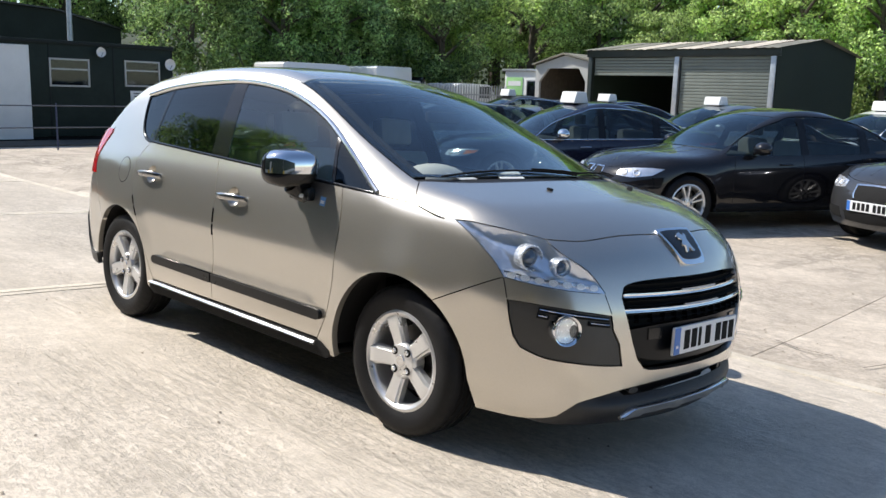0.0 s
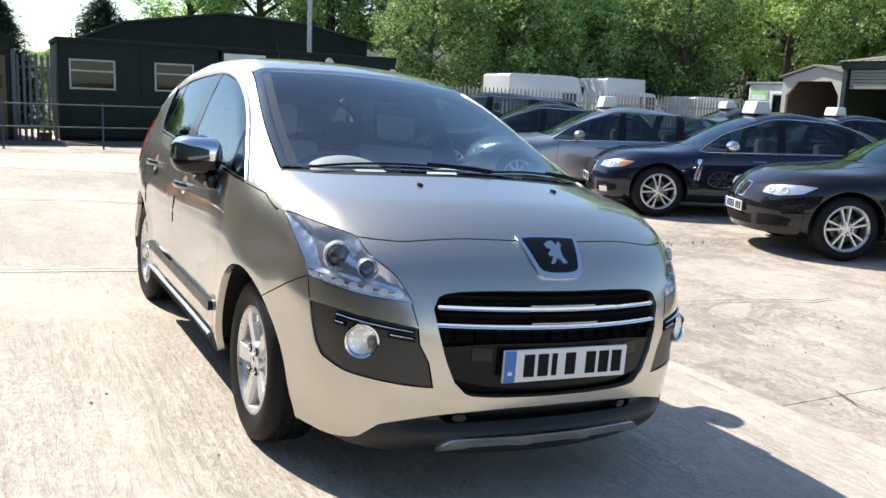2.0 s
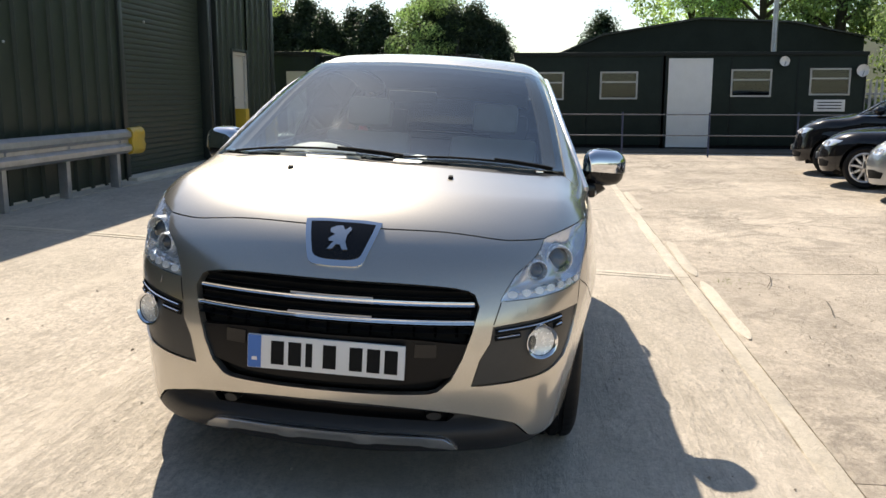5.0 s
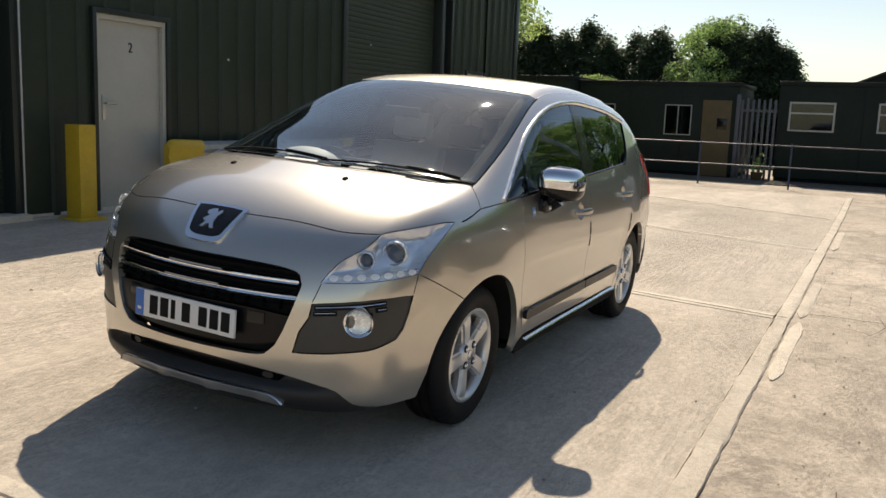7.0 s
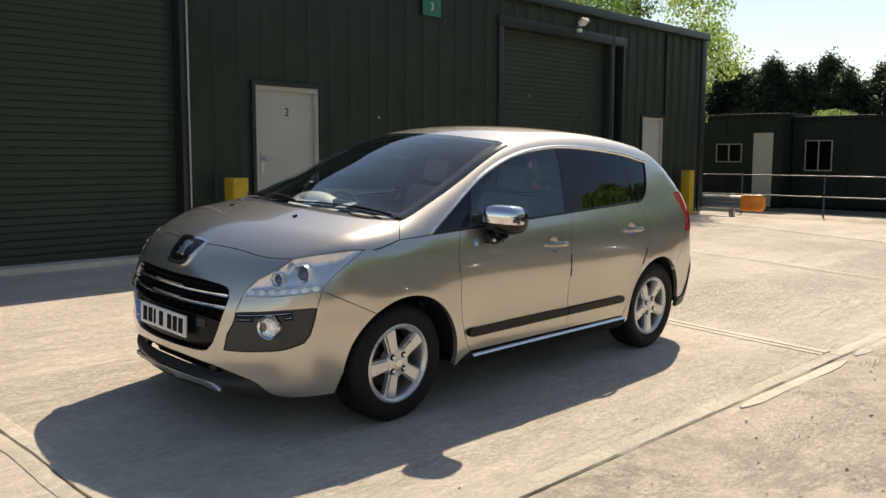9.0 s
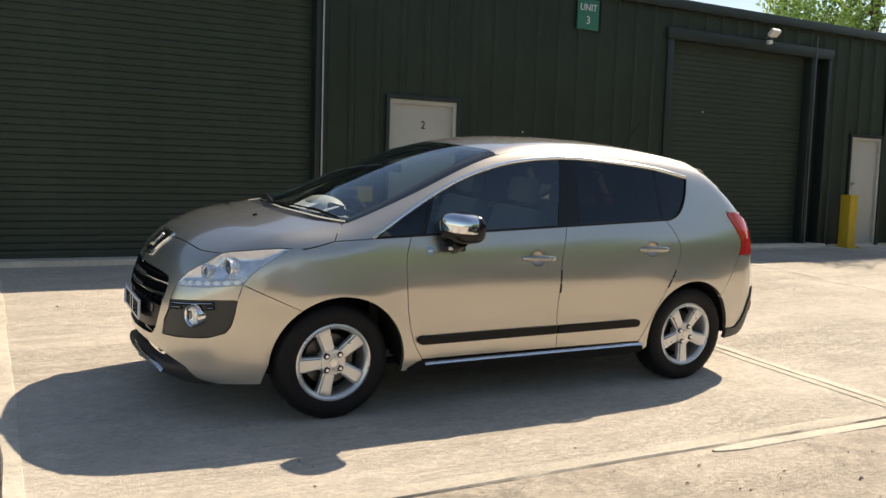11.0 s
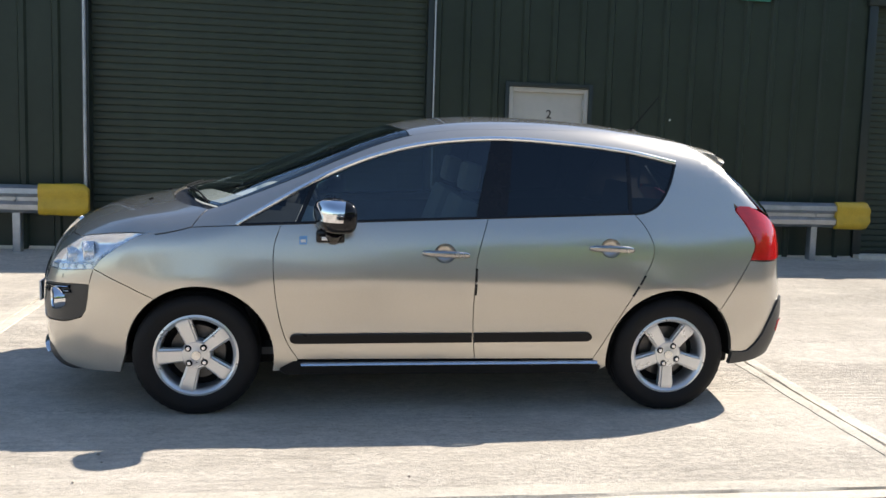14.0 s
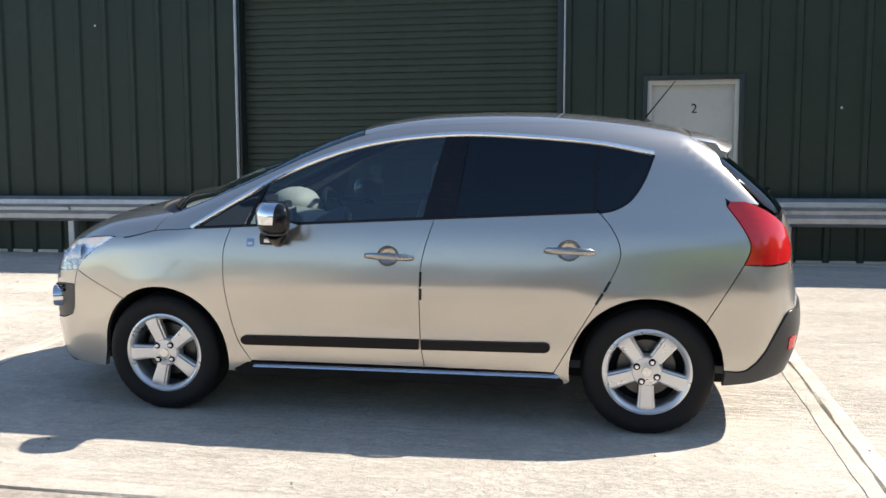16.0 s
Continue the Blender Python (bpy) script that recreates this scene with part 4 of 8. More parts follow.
class Shell:
    """A car's outer skin as the soft meeting of side, top, nose and tail surfaces."""

    def __init__(self, top, crown, side, plan, nose, tail, axles, bow=(0.43, 0.10), tail_bow=(0.22, 0.1), flare=0.018, soften=(0.10, 0.22, 0.18), arch=0.383, hub=0.33, tuck=0.0):
        self.top, self.crown, self.side, self.plan, self.nose, self.tail = (Spline(*q) for q in (top, crown, side, plan, nose, tail))
        self.axles, self.bow, self.tail_bow, self.flare, self.soften, self.arch, self.hub, self.tuck = axles, bow, tail_bow, flare, soften, arch, hub, tuck

    def width(self, x, z):
        w = self.side(z) * self.plan(x)
        for a in self.axles:
            d = np.hypot(x - a, z - self.hub)
            w = w + self.flare * np.exp(-((d - self.arch) / 0.10) ** 2) * np.clip((0.95 - z) / 0.25, 0, 1)
        return w * (1 - self.tuck * soft(1.30, 1.80, x) * soft(0.75, 0.30, z))

    def field(self, p):
        x, y, z = p[..., 0], np.abs(p[..., 1]), p[..., 2]
        side = y - self.width(x, z)
        top = (z - (self.top(x) - self.crown(x) * y * y)) * 0.75
        y2 = y * y
        nose = x - (self.nose(z) - self.bow[0] * y2 - self.bow[1] * y2 * y2 * y2 * 3)
        tail = -x - (self.tail(z) - self.tail_bow[0] * y2 - self.tail_bow[1] * y2 * y2 * y2 * 3)
        return smax(smax(smax(side, top, self.soften[0]), nose, self.soften[1]), tail, self.soften[2])

    def normal(self, p, e=0.004):
        g = np.stack([self.field(p + d) - self.field(p - d) for d in np.eye(3) * e], -1)
        return g / np.linalg.norm(g, axis=-1, keepdims=True)

    def lift(self, uv, view):
        """Places on the skin for flat coordinates: side (x, z), top (x, y), front or rear (angle in degrees, z)."""
        uv = np.asarray(uv, float)
        n = len(uv)
        if view == "side":
            base, way, a, b = np.stack([uv[:, 0], np.zeros(n), uv[:, 1]], -1), np.tile([0, 1.0, 0], (n, 1)), 0.0, 1.3
        elif view == "top":
            base, way, a, b = np.stack([uv[:, 0], uv[:, 1], np.full(n, 0.5)], -1), np.tile([0, 0, 1.0], (n, 1)), 0.0, 1.8
        else:
            s = 1 if view == "front" else -1
            t = np.radians(uv[:, 0])
            base = np.stack([np.full(n, s * 1.0), np.zeros(n), uv[:, 1]], -1)
            way, a, b = np.stack([s * np.cos(t), np.sin(t), np.zeros(n)], -1), 0.0, 2.2
        lo, hi = np.full(n, a), np.full(n, b)
        for _ in range(34):
            mid = (lo + hi) / 2
            inside = self.field(base + way * mid[:, None]) < 0
            lo, hi = np.where(inside, mid, lo), np.where(inside, hi, mid)
        return base + way * lo[:, None]

    def panel(self, name, outline, view, material, parent, holes=(), mirror=False, push=0.0, lip=0.018, step=0.035, gap=0.0022, label="", both=False):
        """One panel cut out of the skin: its outline and holes are points in the view's flat coordinates."""
        unit = np.array([1.0, 1.0] if view in ("side", "top") else [radians(1.0) * 1.0, 1.0])
        loops = [np.array(q, float) * unit for q in (outline, *holes)]
        if gap:
            loops = [inset(q, gap if i == 0 else -gap) for i, q in enumerate(loops)]
        pts, edges = [], []
        for q in loops:
            k = len(pts)
            pts += [tuple(v) for v in q]
            edges += [(k + i, k + (i + 1) % len(q)) for i in range(len(q))]
        rim = len(pts)
        lo, hi = loops[0].min(0), loops[0].max(0)
        gx, gy = np.meshgrid(np.arange(lo[0] + step / 2, hi[0], step), np.arange(lo[1] + step / 2, hi[1], step))
        grid = np.stack([gx.ravel(), gy.ravel()], -1)
        keep = inside_loops(grid, loops) & (edge_distance(grid, loops) > step * 0.4)
        pts += [tuple(v) for v in grid[keep]]
        out = delaunay_2d_cdt([Vector(p) for p in pts], edges, [], 0, 1e-7)
        flat = np.array([tuple(v) for v in out[0]])
        tris = np.array([f for f in out[2]])
        tris = tris[inside_loops(flat[tris].mean(1), loops)]
        p = self.lift(flat / unit, view)
        nrm = self.normal(p)
        p = p + nrm * (push(flat / unit)[:, None] if callable(push) else push)
        if callable(push):
            fn = np.cross(p[tris[:, 1]] - p[tris[:, 0]], p[tris[:, 2]] - p[tris[:, 0]])
            fn *= np.where((fn * nrm[tris[:, 0]]).sum(-1, keepdims=True) < 0, -1, 1)
            bent = np.zeros_like(p)
            for i in range(3):
                np.add.at(bent, tris[:, i], fn)
            nrm = bent / (np.linalg.norm(bent, axis=-1, keepdims=True) + 1e-12)
        if mirror:
            p, nrm = p * [1, -1, 1], nrm * [1, -1, 1]
        a, b, c = p[tris[:, 0]], p[tris[:, 1]], p[tris[:, 2]]
        if ((np.cross(b - a, c - a) * nrm[tris[:, 0]]).sum(-1)).sum() < 0:
            tris = tris[:, ::-1]
        verts, faces, normals = list(p), [tuple(int(i) for i in f) for f in tris], list(nrm)
        if lip:
            count = {}
            for f in faces:
                for i in range(3):
                    count.setdefault(frozenset((f[i], f[(i + 1) % 3])), []).append((f[i], f[(i + 1) % 3]))
            border = [e[0] for e in count.values() if len(e) == 1]
            ring = {}
            for e in border:
                for v in e:
                    if v not in ring:
                        ring[v] = len(verts)
                        verts += [p[v], p[v] - nrm[v] * lip]
                        normals += [nrm[v], nrm[v]]
            for u, v in border:
                faces.append((ring[v], ring[u], ring[u] + 1, ring[v] + 1))
                w = np.cross(p[v] - p[u], nrm[u])
                w = w / (np.linalg.norm(w) + 1e-12)
                for i in (ring[u], ring[u] + 1, ring[v], ring[v] + 1):
                    normals[i] = normals[i] + w * 4
        me = bpy.data.meshes.new(name)
        me.from_pydata([tuple(v) for v in verts], [], faces)
        me.polygons.foreach_set("use_smooth", [True] * len(faces))
        ns = np.array(normals)
        ns = ns / np.linalg.norm(ns, axis=-1, keepdims=True)
        me.normals_split_custom_set_from_vertices([tuple(v) for v in ns])
        me.materials.append(material)
        ob = part(name, me, material, parent, label)
        if both:
            return ob, self.panel(name, outline, view, material, parent, holes, True, push, lip, step, gap, label)
        return ob

    def ribbon(self, name, line, view, wide, material, parent, push=0.006, thick=0.012, mirror=False, label="", both=False, rounded=True):
        """A moulding that runs along a line on the skin, wide metres across."""
        line = np.array(line, float)
        p = self.lift(line, view)
        nrm = self.normal(p)
        way = np.gradient(p, axis=0)
        way /= np.linalg.norm(way, axis=-1, keepdims=True)
        cross = np.cross(nrm, way)
        if mirror:
            p, nrm, cross = p * [1, -1, 1], nrm * [1, -1, 1], cross * [1, -1, 1]
        sec = [(-0.5, -thick), (-0.5, 0.0), (-0.3, 0.75 * push), (0.0, push), (0.3, 0.75 * push), (0.5, 0.0), (0.5, -thick)] if rounded else [(-0.5, -thick), (-0.5, push), (0.5, push), (0.5, -thick)]
        bm = bmesh.new()
        rings = [[bm.verts.new(p[i] + cross[i] * wide * s + nrm[i] * h) for s, h in sec] for i in range(len(p))]
        for a, b in zip(rings, rings[1:]):
            for k in range(len(sec) - 1):
                bm.faces.new((a[k], a[k + 1], b[k + 1], b[k]))
        for r in (rings[0], rings[-1]):
            bm.faces.new(r)
        bmesh.ops.recalc_face_normals(bm, faces=bm.faces)
        ob = part(name, bm, material, parent, label)
        if both:
            return ob, self.ribbon(name, line, view, wide, material, parent, push, thick, True, label, False, rounded)
        return ob


def inside_loops(q, loops):
    ok = np.zeros(len(q), bool)
    for loop in loops:
        a, b = loop, np.roll(loop, -1, 0)
        for (x0, y0), (x1, y1) in zip(a, b):
            if y0 != y1:
                ok ^= ((y0 > q[:, 1]) != (y1 > q[:, 1])) & (q[:, 0] < (x1 - x0) * (q[:, 1] - y0) / (y1 - y0) + x0)
    return ok


def edge_distance(q, loops):
    best = np.full(len(q), 9.0)
    for loop in loops:
        a, b = loop, np.roll(loop, -1, 0)
        for u, v in zip(a, b):
            d = v - u
            t = np.clip(((q - u) @ d) / (d @ d + 1e-12), 0, 1)
            best = np.minimum(best, np.linalg.norm(q - u - t[:, None] * d, axis=-1))
    return best


def inset(loop, d):
    """The loop moved inwards by d."""
    a, b = np.roll(loop, 1, 0), np.roll(loop, -1, 0)
    area = np.sum(loop[:, 0] * b[:, 1] - b[:, 0] * loop[:, 1])
    way = b - a
    way /= np.linalg.norm(way, axis=-1, keepdims=True) + 1e-12
    n = np.stack([-way[:, 1], way[:, 0]], -1) * np.sign(area)
    return loop + n * d


def arc(cx, cz, r, a0, a1, n=28):
    """Points on a circle from angle a0 to a1, in degrees."""
    return [(cx + r * math.cos(radians(a)), cz + r * math.sin(radians(a))) for a in np.linspace(a0, a1, n)]


def run(*pts, step=0.025):
    """Straight stretches between points, with points in between."""
    out = []
    for a, b in zip(pts, pts[1:]):
        k = max(1, int(math.dist(a, b) / step))
        out += [(a[0] + (b[0] - a[0]) * i / k, a[1] + (b[1] - a[1]) * i / k) for i in range(k)]
    return out + [pts[-1]]


def bend(*pts, step=0.02):
    return [tuple(p) for p in curve_through(pts, step)]


def loop_of(*runs):
    """Joins runs of points into one outline, leaving out doubled points."""
    out = []
    for r in runs:
        for p in r:
            if not out or math.dist(out[-1], p) > 1e-4:
                out.append(tuple(p))
    if math.dist(out[0], out[-1]) < 1e-4:
        out.pop()
    return out


# ---- wheels ----
def wheel(parent, x, y, z, radius, rim, wide, outward, spokes=5, spin=0.0, fat=1.0, twin=False, bolts=4, label="silver five spoke alloy wheel", sit=0.0):
    """A road wheel: tyre with tread grooves, alloy rim with spokes, bolts, cap and brake disc."""
    w = empty("wheel", "", "", Matrix.Translation((x, y, z)) @ (Matrix.Identity(4) if outward > 0 else pose(0, 0, 0, 0, 0, 180)))
    w.parent = parent
    w["label"] = label
    h = wide / 2
    prof = [(rim - 0.012, h * 0.80), (rim + 0.012, h * 0.93), (rim + 0.03, h * 0.98), ((rim + radius) / 2 + 0.005, h * 1.06), (radius - 0.035, h * 1.0), (radius - 0.014, h * 0.90), (radius - 0.003, h * 0.74)]
    for g in (0.45, 0.0, -0.45):
        prof += [(radius, h * (g + 0.09)), (radius - 0.009, h * (g + 0.07)), (radius - 0.009, h * (g - 0.07)), (radius, h * (g - 0.09))]
    prof += [(radius - 0.003, -h * 0.74), (radius - 0.014, -h * 0.90), (radius - 0.035, -h), ((rim + radius) / 2, -h * 1.04), (rim - 0.012, -h * 0.8)]
    rubber = revolve(prof, 64 if bolts != 4 else 132)
    if bolts == 4:
        for v in rubber.verts:
            turn_at = round(math.degrees(math.atan2(v.co.z, v.co.x)) / 360 * 132) + (1 if v.co.y > 0 else 0)
            r = math.hypot(v.co.x, v.co.z)
            if turn_at % 3 == 0 and h * 0.5 < abs(v.co.y) < h * 0.95 and r > radius - 0.02:
                v.co.x *= 1 - 0.003 / r
                v.co.z *= 1 - 0.003 / r
    if sit:
        for v in rubber.verts:
            if v.co.z < -sit:
                v.co.y *= 1 + 1.6 * (-sit - v.co.z)
                v.co.z = -sit
    part("tyre", rubber, TYRE, w, "black rubber tyre")
    face = h * 0.90
    part("rim", revolve([(rim - 0.020, face * 0.2), (rim - 0.026, face - 0.022), (rim - 0.018, face - 0.004), (rim - 0.004, face + 0.004), (rim + 0.008, face), (rim + 0.004, face - 0.02),
                         (rim - 0.008, face - 0.03), (rim - 0.012, -h * 0.85), (rim + 0.01, -h * 0.9), (rim - 0.02, -h * 0.9), (rim - 0.022, face * 0.2)], 64), ALLOY, w)
    bm = bmesh.new()
    secs = [(0.050, 0.034 * fat, face - 0.010, 0.034), (0.085, 0.0335 * fat, face - 0.010, 0.036), (0.13, 0.036 * fat, face - 0.005, 0.040), (rim - 0.05, 0.039 * fat, face - 0.001, 0.040), (rim - 0.024, 0.041 * fat, face - 0.001, 0.036), (rim - 0.010, 0.054 * fat, face - 0.004, 0.030)]
    n = spokes * (2 if twin else 1)
    for k in range(n):
        a = 2 * math.pi * ((k // 2 + (0.17 if k % 2 else -0.17) * 1.0) / spokes if twin else k / spokes) + radians(spin)
        ca, sa = math.cos(a), math.sin(a)
        rings = []
        for r, half, out, deep in secs:
            if twin:
                half *= 0.42
            ring = []
            for s, o in ((-1.06, out - deep), (-1, out - 0.013), (-0.80, out - 0.010), (-0.72, out), (0.72, out), (0.80, out - 0.010), (1, out - 0.013), (1.06, out - deep)):
                ring.append(bm.verts.new((r * ca - half * s * sa, o, r * sa + half * s * ca)))
            rings.append(ring)
        for p, q in zip(rings, rings[1:]):
            for i in range(8):
                bm.faces.new((p[i], p[(i + 1) % 8], q[(i + 1) % 8], q[i]))
        bm.faces.new(rings[0])
        bm.faces.new(rings[-1][::-1])
    bmesh.ops.recalc_face_normals(bm, faces=bm.faces)
    part("spokes", bm, ALLOY, w)
    part("hub", revolve([(0.001, face - 0.004), (0.034, face - 0.004), (0.040, face - 0.006), (0.070, face - 0.007), (0.079, face - 0.016), (0.082, face - 0.03), (0.082, face - 0.07), (0.001, face - 0.07)], 32), ALLOY, w)
    for k in range(bolts):
        a = 2 * math.pi * (k + 0.5) / bolts + radians(spin)
        bm = revolve([(0.001, 0.010), (0.009, 0.009), (0.0115, 0.004), (0.0115, -0.004), (0.001, -0.004)], 12)
        at = Vector((0.056 * math.cos(a), face - 0.004, 0.056 * math.sin(a)))
        bmesh.ops.translate(bm, verts=bm.verts, vec=at)
        bolt = part("bolt", bm, CHROME, w)
        bm = revolve([(0.0115, 0.0005), (0.0175, 0.0005), (0.0185, -0.004), (0.0115, -0.004), (0.0115, 0.0005)], 16)
        bmesh.ops.translate(bm, verts=bm.verts, vec=at)
        part("bolt_socket", bm, MATTBLACK, bolt)
    part("cap", revolve([(0.001, face + 0.001), (0.024, face), (0.028, face - 0.007), (0.001, face - 0.010)], 24), BADGE_SILVER, w)
    part("brake_disc", revolve([(0.07, face - 0.115), (0.07, face - 0.090), (0.145, face - 0.090), (0.147, face - 0.115), (0.07, face - 0.115)], 40), DISC, w)
    part("back", revolve([(0.02, face - 0.14), (rim - 0.02, face - 0.14), (rim - 0.02, face - 0.15), (0.02, face - 0.15), (0.02, face - 0.14)], 32), MATTBLACK, w)
    return w


def arch_liner(parent, x, z, r, y0, y1, shell=None):
    bm = bmesh.new()
    n = 24
    a = [(x + r * math.cos(t), z + r * math.sin(t)) for t in np.linspace(radians(-2), radians(182), n)]
    p = [bm.verts.new((u, y0, v)) for u, v in a]
    edge = [abs(y1)] * n if shell is None else shell.lift([(u, max(v, 0.24)) for u, v in a], "side")[:, 1] - 0.018
    q = [bm.verts.new((u, math.copysign(e, y1), v)) for (u, v), e in zip(a, edge)]
    for i in range(n - 1):
        bm.faces.new((p[i], p[i + 1], q[i + 1], q[i]))
    bm.faces.new(p)
    part("arch_liner", bm, MATTBLACK, parent)


# ---- the bronze crossover in the middle of the yard ----
skin = Shell(
    top=[(2.4, 0.80), (2.2, 0.92), (2.075, 1.0), (1.9, 1.055), (1.6, 1.118), (1.42, 1.158), (1.2, 1.228), (1.05, 1.29), (0.8, 1.388), (0.42, 1.525), (0.2, 1.583), (0.0, 1.615), (-0.35, 1.635), (-0.8, 1.628), (-1.2, 1.59), (-1.5, 1.54), (-1.8, 1.47), (-2.1, 1.38)],
    crown=[(2.2, 0.10), (1.9, 0.12), (1.5, 0.13), (1.3, 0.17), (1.1, 0.20), (0.7, 0.19), (0.35, 0.14), (-0.3, 0.10), (-1.2, 0.11), (-1.8, 0.13)],
    side=[(0.15, 0.852), (0.28, 0.882), (0.36, 0.894), (0.46, 0.899), (0.54, 0.9015), (0.64, 0.907), (0.73, 0.913), (0.82, 0.906), (0.92, 0.890), (1.03, 0.862), (1.10, 0.835), (1.25, 0.777), (1.40, 0.712), (1.52, 0.652), (1.65, 0.57)],
    plan=[(2.3, 0.88), (1.9, 0.914), (1.6, 0.960), (1.3, 0.993), (0.5, 1.0), (-0.4, 1.0), (-1.0, 0.995), (-1.5, 0.97), (-2.1, 0.91)],
    nose=[(0.15, 2.10), (0.25, 2.222), (0.32, 2.236), (0.42, 2.245), (0.55, 2.252), (0.66, 2.245), (0.79, 2.215), (0.87, 2.185), (0.965, 2.115), (1.05, 2.02), (1.2, 1.85), (1.4, 1.70), (1.7, 1.5)],
    tail=[(0.2, 1.98), (0.32, 2.05), (0.45, 2.10), (0.6, 2.115), (0.7, 2.10), (0.9, 2.075), (1.05, 2.05), (1.15, 2.0), (1.29, 1.86), (1.37, 1.77), (1.45, 1.68), (1.6, 1.52)],
    axles=(1.3065, -1.3065), bow=(0.344, 0.081), tail_bow=(0.135, 0.05), soften=(0.10, 0.193, 0.14), flare=0.010, tuck=0.052)
car = empty("car", "bronze grey crossover car with chrome trim and dark rear glass", "car", pose(0, 0.014, 0.002, -3.095))
car.scale = (1.008, 1.008, 1.008)


def as_front(p3):
    return [(math.degrees(math.atan2(q[1], q[0] - 1.0)), q[2]) for q in p3]


def as_rear(p3):
    return [(math.degrees(math.atan2(q[1], -q[0] - 1.0)), q[2]) for q in p3]


def as_side(p3):
    return [(q[0], q[2]) for q in p3]


def flip(pts):
    return [(a, -b) for a, b in pts[::-1]]


def turn(pts):
    return [(-a, b) for a, b in pts[::-1]]


def belt(x):
    return 1.032 + 0.0455 * (1.10 - x)


roof_edge = Spline((1.25, 0.757), (1.2, 0.752), (0.8, 0.712), (0.35, 0.640), (0.19, 0.615), (-0.3, 0.592), (-1.2, 0.56), (-1.75, 0.52))
AF, AR, AC = (1.285, 0.335), (-1.305, 0.335), 0.383
win_top = bend((1.10, 1.032), (0.84, 1.184), (0.58, 1.322), (0.32, 1.420), (0.05, 1.481), (-0.30, 1.511), (-0.65, 1.500), (-1.04, 1.464), (-1.325, 1.410))
win_rear = bend((-1.06, belt(-1.06)), (-1.14, 1.148), (-1.215, 1.195), (-1.278, 1.29), (-1.325, 1.410))
seam_a = bend((0.87, belt(0.87)), (0.904, 0.93), (0.905, 0.78), (0.884, 0.60), (0.842, 0.44), (0.775, 0.325))
seam_b = bend((-0.23, belt(-0.23)), (-0.180, 0.92), (-0.162, 0.78), (-0.160, 0.50), (-0.178, 0.325))
seam_c = bend((-1.06, belt(-1.06)), (-1.12, 1.06), (-1.165, 0.96), (-1.15, 0.87), (-1.07, 0.72), (-0.95, 0.51), (-0.845, 0.325))

bonnet_front = bend((2.060, 0.0), (2.052, 0.16), (2.024, 0.34), (1.990, 0.52), (1.948, 0.614), (1.902, 0.682))
bonnet_side = bend((1.902, 0.682), (1.80, 0.752), (1.68, 0.807), (1.53, 0.843), (1.42, 0.848), (1.325, 0.843))
bonnet_corner = bend((1.325, 0.843), (1.29, 0.80), (1.255, 0.755))
bonnet_rear = bend((1.255, 0.755), (1.392, 0.60), (1.472, 0.42), (1.512, 0.2), (1.518, 0.0))
half = loop_of(bonnet_front, bonnet_side, bonnet_corner, bonnet_rear)
skin.panel("bonnet", loop_of(half, flip(half)), "top", BRONZE, car, lip=0.02)

screen_base = bend((1.445, 0.0), (1.430, 0.25), (1.335, 0.55), (1.205, 0.7525))
screen_side = [(x, float(roof_edge(x))) for x in np.linspace(1.205, 0.19, 48)]
screen_top = bend((0.19, float(roof_edge(0.19))), (0.250, 0.32), (0.270, 0.0))
half = loop_of(screen_base, screen_side, screen_top)
screen = loop_of(half, flip(half))
frit = [tuple(q) for q in inset(np.array(screen), 0.035)]
skin.panel("windscreen", screen, "top", GLASS, car, lip=0.006, label="tinted windscreen").visible_shadow = False
skin.panel("screen_border", screen, "top", GLOSSBLACK, car, holes=[frit], push=-0.004, lip=0)
cowl = loop_of(screen_base, bend((1.205, 0.7525), (1.255, 0.755)), bonnet_rear)
skin.panel("cowl", loop_of(cowl, flip(cowl)), "top", PLASTIC, car, push=-0.012, lip=0.01)
roof_side = [(x, float(roof_edge(x))) for x in np.linspace(0.19, -1.60, 84)]
half = loop_of(screen_top[::-1], roof_side, bend((-1.60, float(roof_edge(-1.6))), (-1.66, 0.3), (-1.675, 0.0)))
skin.panel("roof", loop_of(half, flip(half)), "top", BRONZE, car, lip=0.02, step=0.05)
skin.panel("headlining", loop_of(half, flip(half)), "top", INTERIOR, car, push=-0.045, lip=0, step=0.12)
# painted mouldings in the roof ditches
for s in (1, -1):
    skin.ribbon("roof_moulding", [(x, s * float(roof_edge(x))) for x in np.linspace(0.17, -1.58, 60)], "top", 0.010, BRONZE, car, 0.001, 0.006)

for s in (1, -1):
    skin.ribbon("pillar_trim", [(x, s * (float(roof_edge(x)) - 0.022)) for x in np.linspace(1.20, -1.5, 60)], "top", 0.11, MATTBLACK, car, -0.02, 0.04, rounded=False)

# headlamp outline and the wing round it
lamp_low = bend((26.4, 0.752), (33, 0.760), (40, 0.776), (44.9, 0.790), step=1.2)
lamp_out = bend((44.9, 0.790), (46.6, 0.840), (49.1, 0.887), (51.9, 0.931), (54.8, 0.967), (57.6, 0.994), step=1.2)
edge3 = skin.lift(bonnet_side, "top")
lamp_top = [q for q in as_front(edge3) if q[0] < 57.4][::-1]
lamp_in = bend(lamp_top[-1], (34.4, 0.893), (29.4, 0.83), (26.4, 0.752), step=1.2)
lamp = loop_of(lamp_low, lamp_out, lamp_top, lamp_in)
lamp_flat = np.array(lamp) * [radians(1.0), 1.0]


